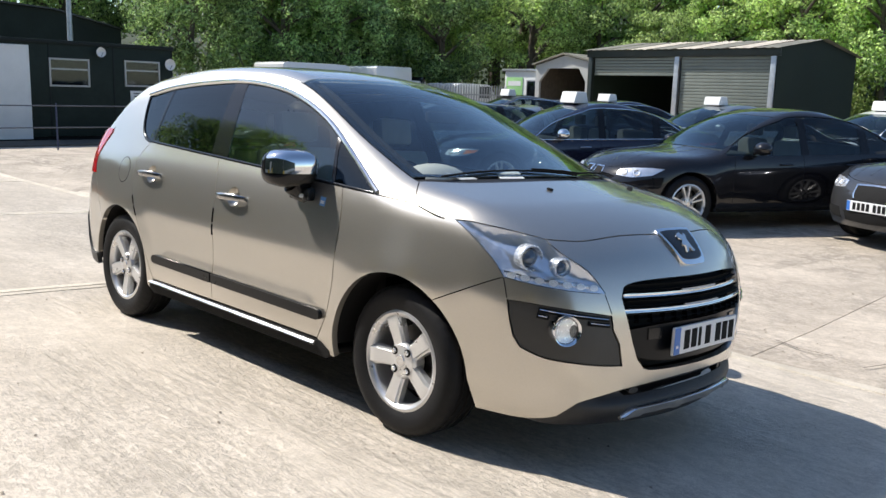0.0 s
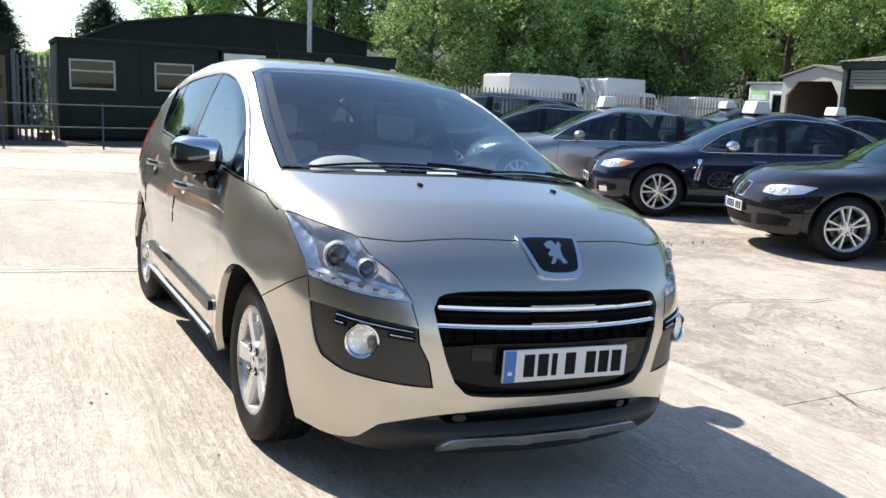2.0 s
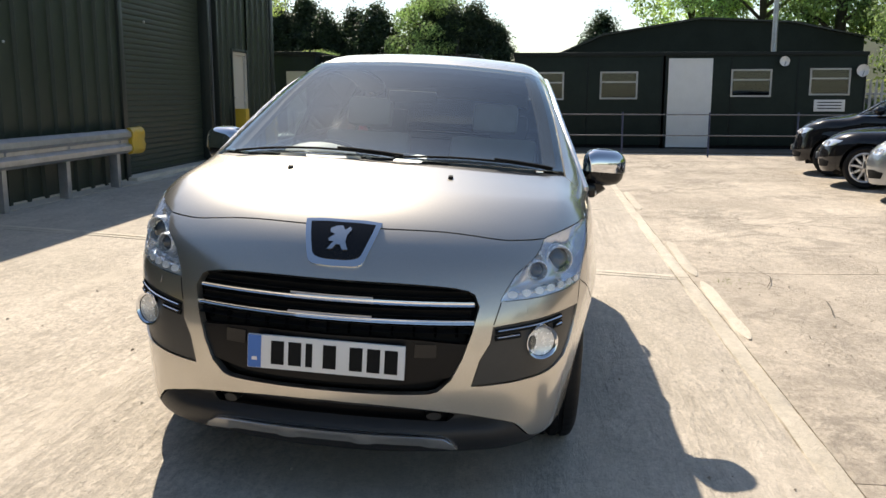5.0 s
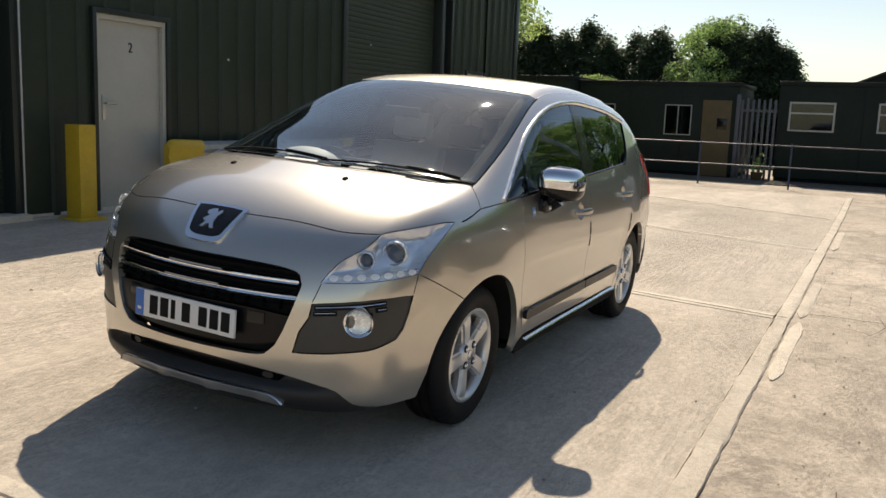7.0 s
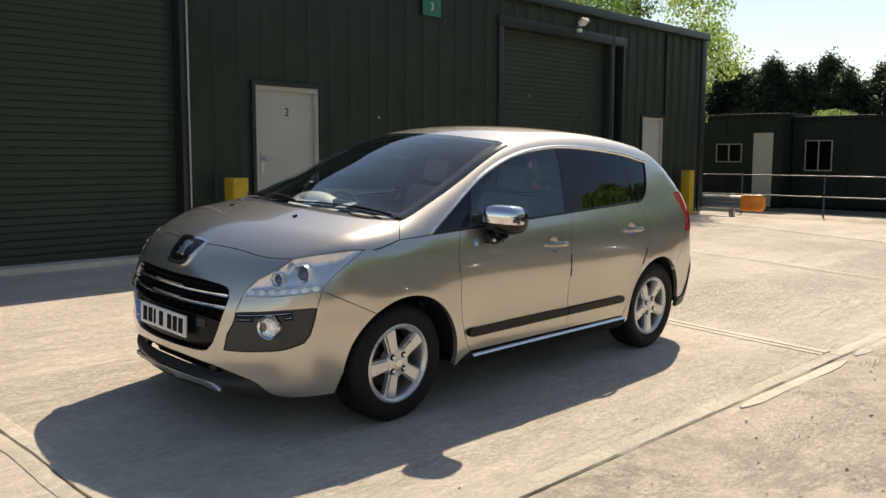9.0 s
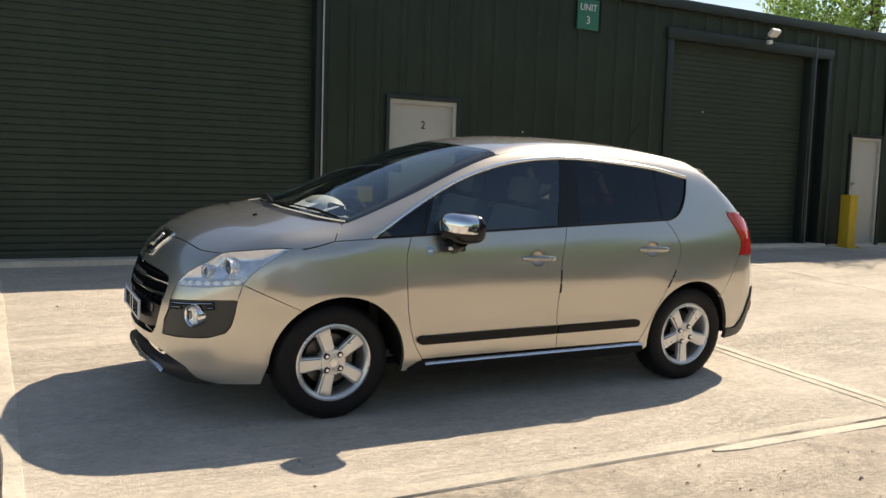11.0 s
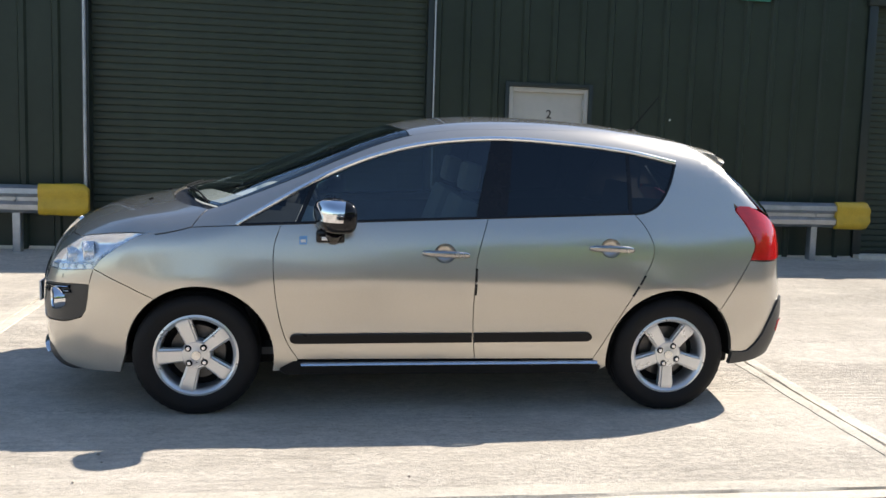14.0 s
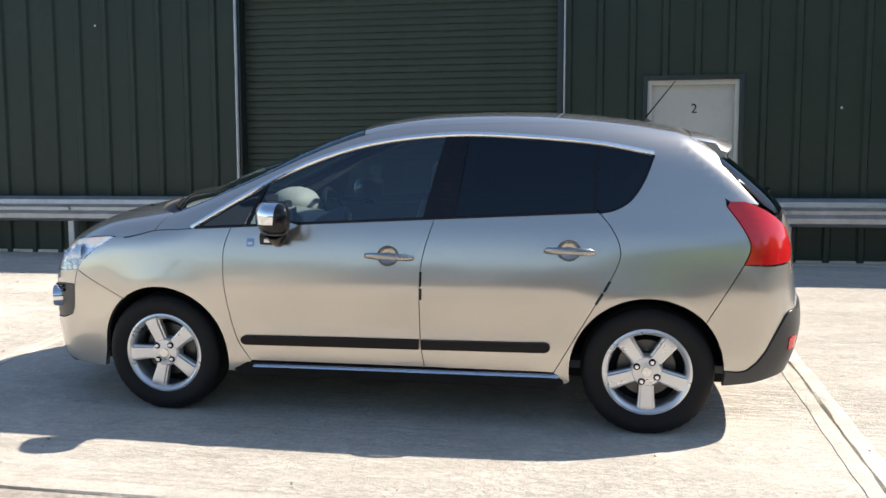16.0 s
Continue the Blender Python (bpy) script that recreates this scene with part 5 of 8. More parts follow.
def sunken(q):
    """The lamp bowl: shallow at its rim and over the lower row of cells, deep round the projectors."""
    rim = np.clip(edge_distance(q * [radians(1.0), 1.0], [lamp_flat]) / 0.035, 0, 1)
    row = np.clip((q[:, 1] - 0.778 - (q[:, 0] - 28) * 0.0012) / 0.02, 0, 1)
    flutes = 0.0022 * np.sin(q[:, 0] * 2.6 + q[:, 1] * 30) * np.clip((q[:, 0] - 44) / 4, 0, 1)
    return -0.002 - (0.006 + 0.030 * row * np.clip((56 - q[:, 0]) / 6, 0.25, 1) + flutes) * rim ** 0.6


def shelf(q):
    """The pressed step in the doors over the rubbing strip."""
    run_in = np.clip((0.80 - q[:, 0]) / 0.10, 0, 1) * np.clip((q[:, 0] + 0.82) / 0.12, 0, 1)
    crest = 0.475 + 0.05 * np.sqrt(run_in)
    return 0.0055 * np.sqrt(run_in) * np.clip((crest - q[:, 1]) / 0.045, 0, 1) * np.clip((q[:, 1] - 0.33) / 0.08, 0, 1)

tip3 = skin.lift([lamp_out[-1]], "front")[0]
wing_over = [q for q in as_side(edge3) if q[0] < tip3[0]]
lamp_out3 = as_side(skin.lift(lamp_out, "front"))
corner = (float(lamp_out3[0][0]), float(lamp_out3[0][1]))
foot_end = tuple(map(float, wing_over[-1]))
wing_top = loop_of(run((0.87, belt(0.87)), (1.10, 1.032)), run((1.10, 1.032), foot_end), wing_over[::-1])
bump_seam = run(corner, (AF[0] + AC * math.cos(radians(54)), AF[1] + AC * math.sin(radians(54))))
wing = loop_of(wing_top, lamp_out3[::-1], bump_seam, arc(*AF, AC, 54, 191), run((AF[0] + AC * math.cos(radians(191)), AF[1] + AC * math.sin(radians(191))), (0.80, 0.262), (0.775, 0.325)), seam_a[::-1])
skin.panel("front_wing", wing, "side", BRONZE, car, both=True, lip=0.03)

# doors with hollows for the handles
HANDLES = ((0.0, 0.902), (-0.92, 0.942))


def oval(cx, cz, a, b, n=28):
    return [(cx + a * math.cos(t), cz + b * math.sin(t)) for t in np.linspace(0, 2 * math.pi, n, endpoint=False)]


door_f = loop_of(seam_a, run((0.775, 0.325), (-0.178, 0.325)), seam_b[::-1], run((-0.23, belt(-0.23)), (0.87, belt(0.87))))
door_r = loop_of(seam_b, run((-0.178, 0.325), (-0.845, 0.325)), seam_c[::-1], run((-1.06, belt(-1.06)), (-0.23, belt(-0.23))))
sides = []
for s in (False, True):
    for name, out, (hx, hz) in (("front_door", door_f, HANDLES[0]), ("rear_door", door_r, HANDLES[1])):
        d = skin.panel(name, out, "side", BRONZE, car, holes=[oval(hx + 0.005, hz + 0.005, 0.056, 0.050)], mirror=s, lip=0.03, step=0.022, push=shelf)
        skin.panel("handle_hollow", oval(hx + 0.005, hz + 0.005, 0.0562, 0.0502), "side", BRONZE, d, mirror=s, lip=0, gap=0, step=0.008,
                   push=lambda q, hx=hx, hz=hz: -0.036 * np.sqrt(np.clip(1 - ((q[:, 0] - hx - 0.005) / 0.0562) ** 2 - ((q[:, 1] - hz - 0.005) / 0.0502) ** 2, 0, 1)))
        p = skin.lift([(hx + k * 0.128, hz + 0.004 * k) for k in (-1, -0.8, -0.4, 0, 0.4, 0.8, 1)], "side")
        nn = skin.normal(p)
        out_by = (0.006, 0.030, 0.040, 0.042, 0.040, 0.030, 0.006)
        bm = bmesh.new()
        rings = []
        for q, m, o, r in zip(p, nn, out_by, (0.012, 0.0165, 0.0185, 0.019, 0.0185, 0.0165, 0.012)):
            c = q + m * o
            if s:
                c, m = c * [1, -1, 1], m * [1, -1, 1]
            up = np.array([0, 0, 1.0])
            rings.append([bm.verts.new(c + up * r * math.sin(a) + m * r * 0.62 * math.cos(a)) for a in np.linspace(0, 2 * math.pi, 10, endpoint=False)])
        for a, b in zip(rings, rings[1:]):
            for k in range(10):
                bm.faces.new((a[k], a[(k + 1) % 10], b[(k + 1) % 10], b[k]))
        bm.faces.new(rings[0])
        bm.faces.new(rings[-1])
        bmesh.ops.recalc_face_normals(bm, faces=bm.faces)
        part("handle", bm, HANDLE, d, "satin chrome door handle")
        x0, x1 = ((0.820, -0.154), (-0.168, -0.828))[name == "rear_door"]
        fore = name == "front_door"
        za, zb = (0.443, 0.450) if fore else (0.450, 0.456)
        cap_x, cap_z = (x0, za) if fore else (x1, zb)
        nose_end = [(cap_x + (1 if fore else -1) * (0.034 * math.cos(a) - 0.034), cap_z + 0.025 * math.sin(a)) for a in np.linspace(-math.pi / 2, math.pi / 2, 9)]
        square = run((x1, zb + 0.025), (x1, zb - 0.025)) if fore else run((x0, za + 0.025), (x0, za - 0.025))
        strip = nose_end + square
        skin.panel("rub_strip", strip, "side", GRILLE_BLACK, d, mirror=s, push=0.021, lip=0.024, gap=0, step=0.05, label="gloss black rubbing strip")
        skin.ribbon("rub_strip_groove", run((x0 - 0.04, za + 0.004), (x1 + 0.04, zb + 0.004)), "side", 0.004, MATTBLACK, d, 0.0215, 0.002, s)
        if name == "front_door":
            for za, zb in ((0.83, 0.755), (0.745, 0.685)):
                skin.ribbon("edge_guard", run((-0.168, za), (-0.166, zb)), "side", 0.013, GLOSSBLACK, d, 0.004, 0.004, s)
            skin.panel("small_badge", [(0.735, 0.945), (0.775, 0.943), (0.775, 0.985), (0.735, 0.987)], "side", BADGE_BLUE, d, mirror=s, push=0.0015, lip=0.002, gap=0, label="small blue and white badge")
            skin.panel("small_badge", [(0.742, 0.955), (0.768, 0.954), (0.768, 0.968), (0.742, 0.969)], "side", PLATE_WHITE, d, mirror=s, push=0.003, lip=0.002, gap=0)
        else:
            for (xa, za), (xb, zb) in (((-1.118, 0.80), (-1.09, 0.75)), ((-1.083, 0.74), (-1.05, 0.685))):
                skin.ribbon("edge_guard", run((xa, za), (xb, zb)), "side", 0.013, GLOSSBLACK, d, 0.004, 0.004, s)

# one stamping: windscreen pillar, roof rail and rear quarter
pillar_foot = loop_of(run((1.10, 1.032), foot_end), as_side(skin.lift(bonnet_corner, "top")))
rail3 = skin.lift([(x, float(roof_edge(x))) for x in np.linspace(1.205, -1.60, 120)], "top")
tail_front = bend((-1.672, 1.160), (-1.735, 1.075), (-1.782, 0.975), (-1.752, 0.885))
a0 = (AR[0] + AC * math.cos(radians(136)), AR[1] + AC * math.sin(radians(136)))
quarter = loop_of(pillar_foot, as_side(rail3), bend(as_side(rail3)[-1], (-1.645, 1.40), (-1.655, 1.28), (-1.672, 1.160)), tail_front, run((-1.752, 0.885), a0), arc(*AR, AC, 136, -8),
                  run((AR[0] + AC * math.cos(radians(-8)), AR[1] + AC * math.sin(radians(-8))), (-0.90, 0.262), (-0.845, 0.325)), seam_c[::-1], win_rear, win_top[::-1])
quarter = [(float(a), float(b)) for a, b in quarter]
skin.panel("body_side", quarter, "side", BRONZE, car, both=True, lip=0.03)
for s in (False, True):
    skin.ribbon("window_chrome", [(x, z + 0.008) for x, z in win_top], "side", 0.027, BRIGHT_TRIM, car, 0.012, 0.012, s, "chrome window strip")
    skin.ribbon("belt_seal", run((1.08, belt(1.08) + 0.005), (-1.05, belt(-1.05) + 0.005)), "side", 0.016, GLOSSBLACK, car, 0.003, 0.012, s)
    top_line = Spline(*[(x, z) for x, z in win_top[::4]])

    def tz(x):
        return float(top_line(x)) - 0.004
    glasses = (("quarter_light", loop_of(run((1.075, belt(1.075) + 0.01), (0.80, belt(0.8) + 0.01)), run((0.80, belt(0.8) + 0.01), (0.715, tz(0.715))), [(x, tz(x)) for x in np.linspace(0.715, 1.05, 14)]), PRIVACY, "front quarter light"),
               ("front_window", loop_of(run((0.775, belt(0.775) + 0.01), (-0.165, belt(-0.165) + 0.01)), run((-0.165, belt(-0.165) + 0.01), (-0.262, tz(-0.262))), [(x, tz(x)) for x in np.linspace(-0.262, 0.688, 40)]), SIDE_GLASS, "front side window"),
               ("rear_window", loop_of(run((-0.335, belt(-0.335) + 0.01), (-1.03, belt(-1.03) + 0.01)), run((-1.03, belt(-1.03) + 0.01), (-1.035, tz(-1.035))), [(x, tz(x)) for x in np.linspace(-1.035, -0.385, 26)]), PRIVACY, "dark rear side window"),
               ("rear_quarter_window", loop_of(run((-1.048, belt(-1.05) + 0.012), (-1.06, belt(-1.06) + 0.01)), [(x, z) for x, z in inset(np.array(win_rear[::-1]), 0.0)][::-1], [(x, tz(x)) for x in np.linspace(-1.30, -1.052, 10)]), PRIVACY, "dark rear quarter window"))
    for name, out, mat, label in glasses:
        skin.panel(name, out, "side", mat, car, mirror=s, push=-0.006, lip=0.004, gap=0.001, label=label)
    for name, pts in (("window_bar", ((0.800, belt(0.80)), (0.775, belt(0.775)), (0.688, tz(0.688)), (0.715, tz(0.715)))), ("door_pillar", ((-0.165, belt(-0.165)), (-0.335, belt(-0.335)), (-0.385, tz(-0.385)), (-0.262, tz(-0.262)))),
                      ("window_bar", ((-1.028, belt(-1.03)), (-1.050, belt(-1.05)), (-1.054, tz(-1.054)), (-1.034, tz(-1.034))))):
        skin.panel(name, run(*pts, pts[0])[:-1], "side", GLOSSBLACK, car, mirror=s, push=-0.004, lip=0.01, gap=0)
    skin.ribbon("window_seal", [(x, z) for x, z in win_rear], "side", 0.014, GLOSSBLACK, car, 0.002, 0.012, s)
    skin.panel("sill", loop_of(run((0.80, 0.318), (-0.85, 0.318), (-0.895, 0.285), (-0.895, 0.262), (-0.86, 0.238), (0.84, 0.238), (0.872, 0.262), (0.872, 0.28), (0.80, 0.318))), "side", MATTBLACK, car, mirror=s, push=0.004, lip=0.03)
    skin.ribbon("sill_chrome", run((0.76, 0.298), (-0.87, 0.306)), "side", 0.024, BRIGHT_TRIM, car, 0.022, 0.012, s, "chrome sill strip")
    side_line = loop_of(run((0.95, 1.02), (-1.2, 1.10), (-1.6, 1.05), (-1.6, 0.75), (-0.9, 0.72), (-0.85, 0.30), (0.80, 0.30), (0.9, 0.75), (0.95, 1.02), step=0.06))
    skin.panel("door_lining", side_line, "side", INTERIOR, car, mirror=s, push=-0.075, lip=0, step=0.1, gap=0)

flap = [tuple(q) for q in oval(-1.30, 0.945, 0.078, 0.078, 40)]
skin.ribbon("fuel_flap_seam", flap + [flap[0]], "side", 0.005, MATTBLACK, car, 0.0008, 0.003, True)
skin.panel("fuel_flap", oval(-1.30, 0.945, 0.0755, 0.0755, 40), "side", BRONZE, car, mirror=True, push=0.0012, lip=0.002, gap=0, step=0.03)

# nose: bumper skin, grille, lamps
front3 = as_front(skin.lift(bonnet_front, "top"))
arch_f = as_front(skin.lift(arc(*AF, AC, 54, 4, 16) + bend((1.669, 0.345), (1.686, 0.29), (1.704, 0.228)), "side"))
seam_f = as_front(skin.lift(bump_seam, "side"))
low_edge = bend((arch_f[-1][0], arch_f[-1][1]), (43, 0.228), (38.5, 0.232), (33.4, 0.260), (30.2, 0.318), (25, 0.350), (20, 0.371), (10, 0.393), (0.0, 0.400), step=1.5)
half = loop_of(front3, lamp_in, lamp_low, seam_f, arch_f, low_edge)
half = [(max(0.0, a), b) for a, b in half]
grille_half = bend((0.0, 0.800), (12, 0.799), (19.5, 0.790), (22.3, 0.772), (22.9, 0.735), (21.7, 0.65), (20.3, 0.56), (18.8, 0.490), (16.9, 0.450), (14.0, 0.440), (7, 0.438), (0.0, 0.438), step=1.2)
grille = loop_of(grille_half, turn(grille_half))
fog_r = loop_of(bend((25.2, 0.668), (31, 0.683), (38, 0.698), (44.0, 0.705), step=1.2), bend((44.0, 0.705), (43.3, 0.63), (42.4, 0.565), (41.0, 0.524), step=1.2), bend((41.0, 0.524), (36.7, 0.493), (31.5, 0.482), (26.8, 0.473), (22.2, 0.467), step=1.2), bend((22.2, 0.467), (23.2, 0.555), (24.8, 0.615), (25.2, 0.668), step=1.2))
bumper = skin.panel("front_bumper", loop_of(half, turn(half)), "front", BRONZE, car, holes=[grille, fog_r, turn(fog_r)], lip=0.03, label="bronze painted front bumper")
for seam in (((26.5, 0.748), (25.2, 0.676)), ((44.9, 0.784), (44.1, 0.712))):
    skin.ribbon("lamp_strip_seam", run(*seam, step=0.3), "front", 0.004, MATTBLACK, bumper, 0.0008, 0.004, both=True)
jet = loop_of(run((31.0, 0.714), (36.0, 0.722), (36.0, 0.744), (31.0, 0.738), (31.0, 0.714), step=1.0))
skin.panel("washer_cover", jet, "front", BRONZE, bumper, push=0.0015, lip=0.004, gap=0, both=True)
g = skin.panel("grille", grille, "front", MATTBLACK, car, push=-0.055, lip=0, gap=-0.004, step=0.05, label="black grille with chrome bars")
for z, wide in ((0.742, 0.015), (0.684, 0.014)):
    a = 22.3
    skin.ribbon("grille_bar", [(t, z) for t in np.linspace(-a, a, 40)], "front", wide, CHROME, g, -0.008, 0.03)
    skin.ribbon("grille_accent", [(t, z + 0.010) for t in np.linspace(-6.5, 6.5, 14)], "front", 0.008, SATIN, g, -0.004, 0.012)
for z in (0.772, 0.713, 0.66):
    skin.ribbon("grille_vane", [(t, z) for t in np.linspace(-21.8, 21.8, 30)], "front", 0.022, MATTBLACK, g, -0.026, 0.02)
for t in np.linspace(-19.5, 19.5, 13):
    skin.ribbon("grille_rib", [(t, 0.635), (t, 0.652), (t, 0.67)], "front", 0.006, GLOSSBLACK, g, -0.014, 0.02)
bar = loop_of(bend((0.0, 0.628), (12, 0.627), (21.6, 0.61), step=1.5), bend((21.6, 0.61), (21.2, 0.55), (20.2, 0.50), step=1.5), bend((20.2, 0.50), (12, 0.468), (0, 0.462), step=1.5))
skin.panel("bumper_bar", loop_of(bar, turn(bar)), "front", GRILLE_BLACK, g, push=-0.012, lip=0.03)
part("radiator", box(1.92, 2.03, -0.56, 0.56, 0.38, 0.80, 0.01), MATTBLACK, g)
for s in (1, -1):
    skin.panel("sensor_block", loop_of(run((s * 13.2, 0.565), (s * 16.5, 0.565), (s * 16.5, 0.61), (s * 13.2, 0.61), (s * 13.2, 0.565), step=1.0)), "front", GLOSSBLACK, g, push=-0.007, lip=0.02, gap=0)

plate = empty("number_plate", "", "", pose(2.258, 0, 0.556, 0, -1.0, 0))
plate.parent = car
plate["label"] = "white number plate with a blue band"
part("board", box(-0.008, 0.004, -0.262, 0.262, -0.0565, 0.0565, 0.002), PLATE_WHITE, plate)
part("blue_band", box(0.004, 0.006, -0.260, -0.216, -0.0545, 0.0545), BLUE, plate)
part("band_mark", box(0.006, 0.0065, -0.247, -0.229, -0.03, -0.018), PLATE_WHITE, plate)
for k in range(7):
    y = -0.182 + k * 0.058 + (0.03 if k > 3 else 0)
    part("dark_bar", box(0.004, 0.0058, y, y + 0.043 if k != 2 else y + 0.022, -0.0395, 0.0395), MATTBLACK, plate)

# badge on the nose
shield = loop_of(bend((0.0, 0.972), (4, 0.972), (7.2, 0.968), step=0.5), run((7.2, 0.968), (4.7, 0.856), (4.2, 0.846), (3.5, 0.841), step=0.5), bend((3.5, 0.841), (2, 0.839), (0, 0.838), step=0.5))
inner = loop_of(bend((0.0, 0.963), (3, 0.963), (6.0, 0.960), step=0.5), run((6.0, 0.960), (4.1, 0.874), (3.7, 0.866), (3.1, 0.862), step=0.5), bend((3.1, 0.862), (2, 0.858), (0, 0.857), step=0.5))
badge = skin.panel("badge", loop_of(shield, turn(shield)), "front", CHROME, car, push=0.010, lip=0.014, gap=0, step=0.015, label="chrome edged shield badge")
skin.panel("badge_field", loop_of(inner, turn(inner)), "front", GLOSSBLACK, badge, push=0.0125, lip=0.004, gap=0, step=0.015)
emblem = [(-1.7, 0.882), (-0.8, 0.884), (-0.3, 0.897), (0.4, 0.896), (0.9, 0.882), (1.8, 0.884), (1.2, 0.905), (1.3, 0.925), (2.0, 0.940), (1.6, 0.948), (0.8, 0.938), (0.2, 0.950), (-0.9, 0.948), (-1.9, 0.940), (-1.7, 0.930), (-0.8, 0.925), (-1.8, 0.912), (-1.6, 0.905), (-0.8, 0.905)]
skin.panel("emblem", emblem, "front", BADGE_SILVER, badge, push=0.019, lip=0.006, gap=0, step=0.01)

for s in (1, -1):
    lp = lamp if s > 0 else turn(lamp)
    mir = s < 0
    unit_lamp = empty("headlamp", "", "")
    unit_lamp.parent = car
    unit_lamp["label"] = "clear headlamp with two projectors and a row of daytime cells"
    skin.panel("lens", lamp, "front", CLEAR, unit_lamp, mirror=mir, push=0.001, lip=0.004, step=0.03, gap=0.0008)
    skin.panel("housing", lamp, "front", LAMP_GREY, unit_lamp, mirror=mir, push=sunken, lip=0, gap=0.0002, step=0.010)
    for th, z, r in ((40.4, 0.880, 0.050), (34.4, 0.853, 0.036)):
        c = skin.lift([(th, z)], "front")[0]
        n = skin.normal(c[None])[0]
        way = Vector((0.93, 0.33 * s, 0.02)).normalized()
        base = Vector((c[0], c[1] * s, c[2])) - Vector((n[0], n[1] * s, n[2])) * 0.030
        m = Matrix.Translation(base) @ way.to_track_quat("Y", "Z").to_matrix().to_4x4()
        part("projector_ring", revolve([(r * 0.80, 0.012), (r * 0.92, 0.022), (r, 0.018), (r * 1.04, 0.0), (r * 1.04, -0.03), (r * 0.78, -0.03), (r * 0.80, 0.012)], 32, "Y", m), LAMP_SILVER, unit_lamp)
        part("projector_lens", revolve([(0.001, 0.022), (r * 0.4, 0.018), (r * 0.70, 0.006), (r * 0.80, -0.004), (0.001, -0.006)], 28, "Y", m), PROJECTOR, unit_lamp)
    for k in range(7):
        t = 28.6 + k * 2.5
        z = 0.772 + 0.0044 * k
        skin.panel("daytime_cell", oval(t, z, 0.85, 0.012, 16), "front", WHITE_LED, unit_lamp, mirror=mir, push=-0.002, lip=0.006, gap=0, step=0.01)
    skin.ribbon("lamp_trim", [(q[0] * s, q[1] + 0.022) for q in lamp_low], "front", 0.005, CHROME, unit_lamp, -0.008, 0.004)
    # fog lamp panel
    fp = skin.panel("fog_panel", fog_r, "front", GREYPLASTIC, car, mirror=mir, push=-0.006, lip=0.02, label="dark grey fog lamp panel")
    for dz, t0, t1 in ((0.0, 25.9, 38.2), (0.022, 25.8, 29.4), (0.024, 36.9, 38.4)):
        skin.ribbon("line_bed", [(s * t, 0.653 - dz + (t - 25.7) * 0.0022) for t in np.linspace(t0 - 0.3, t1 + 0.3, 14)], "front", 0.018, MATTBLACK, fp, 0.002, 0.006)
        skin.ribbon("chrome_line", [(s * t, 0.655 - dz + (t - 25.7) * 0.0022) for t in np.linspace(t0, t1, 14)], "front", 0.0075, CHROME, fp, 0.007, 0.006)
    c = skin.lift([(33.6, 0.609)], "front")[0]
    way = Vector((0.90, 0.42 * s, 0.0)).normalized()
    m = Matrix.Translation((c[0], c[1] * s, c[2])) @ way.to_track_quat("Y", "Z").to_matrix().to_4x4()
    part("fog_ring", revolve([(0.049, 0.010), (0.053, 0.016), (0.058, 0.018), (0.062, -0.004), (0.060, -0.04), (0.045, -0.04), (0.047, 0.006)], 36, "Y", m), CHROME, fp)
    part("fog_reflector", revolve([(0.048, 0.006), (0.035, 0.001), (0.012, -0.002), (0.001, -0.002)], 28, "Y", m), LAMP_SILVER, fp)
    part("fog_lens", revolve([(0.001, 0.010), (0.03, 0.008), (0.051, 0.003)], 28, "Y", m), CLEAR, fp)

low_mid = [q for q in low_edge if q[0] <= 38.5]
low_half = loop_of(low_mid[::-1], bend((38.5, 0.226), (36, 0.216), (30, 0.212), (12, 0.206), (0, 0.206), step=1.5))
mouth = loop_of(bend((0, 0.388), (10, 0.381), (18.5, 0.360), step=1.5), bend((18.5, 0.360), (20.4, 0.345), (19.2, 0.330), step=0.8), bend((19.2, 0.330), (10, 0.335), (0, 0.338), step=1.5))


def recessed(q):
    """The lower bumper steps back under the painted one and comes out again to its lip."""
    return -0.004 - 0.040 * np.exp(-((q[:, 1] - 0.345) / 0.030) ** 2) * np.clip((31 - np.abs(q[:, 0])) / 6, 0, 1)


chin = skin.panel("lower_bumper", loop_of(low_half, turn(low_half)), "front", PLASTIC, car, holes=[loop_of(mouth, turn(mouth))], push=recessed, lip=0.05, step=0.012, label="black lower bumper")
skin.panel("lower_grille", loop_of(mouth, turn(mouth)), "front", GRILLE_BLACK, chin, push=-0.075, lip=0.01, gap=-0.01)
for s in (1, -1):
    skin.panel("tow_cover", [(s * a, b) for a, b in oval(17.0, 0.344, 1.2, 0.013, 18)], "front", PLASTIC, chin, push=-0.036, lip=0.04, gap=0, step=0.01)
skid_half = loop_of(bend((0, 0.297), (8, 0.295), (15.4, 0.290), (18.6, 0.283), step=1.0), bend((18.6, 0.283), (20.0, 0.264), (20.9, 0.246), step=0.6), run((20.9, 0.246), (19.9, 0.243), step=0.6), bend((19.9, 0.243), (18.2, 0.250), (15, 0.254), (8, 0.259), (0, 0.261), step=1.0))


def notched(q):
    """The skid plate leans out to its lower edge, with three shallow pressed hollows."""
    dip = sum(np.clip((1.0 - np.abs(q[:, 0] - t) / w) * 6, 0, 1) for t, w in ((-11.5, 4.6), (0.0, 4.8), (11.5, 4.6)))
    return 0.012 - 0.007 * dip * np.clip((0.280 - q[:, 1]) / 0.006, 0, 1)


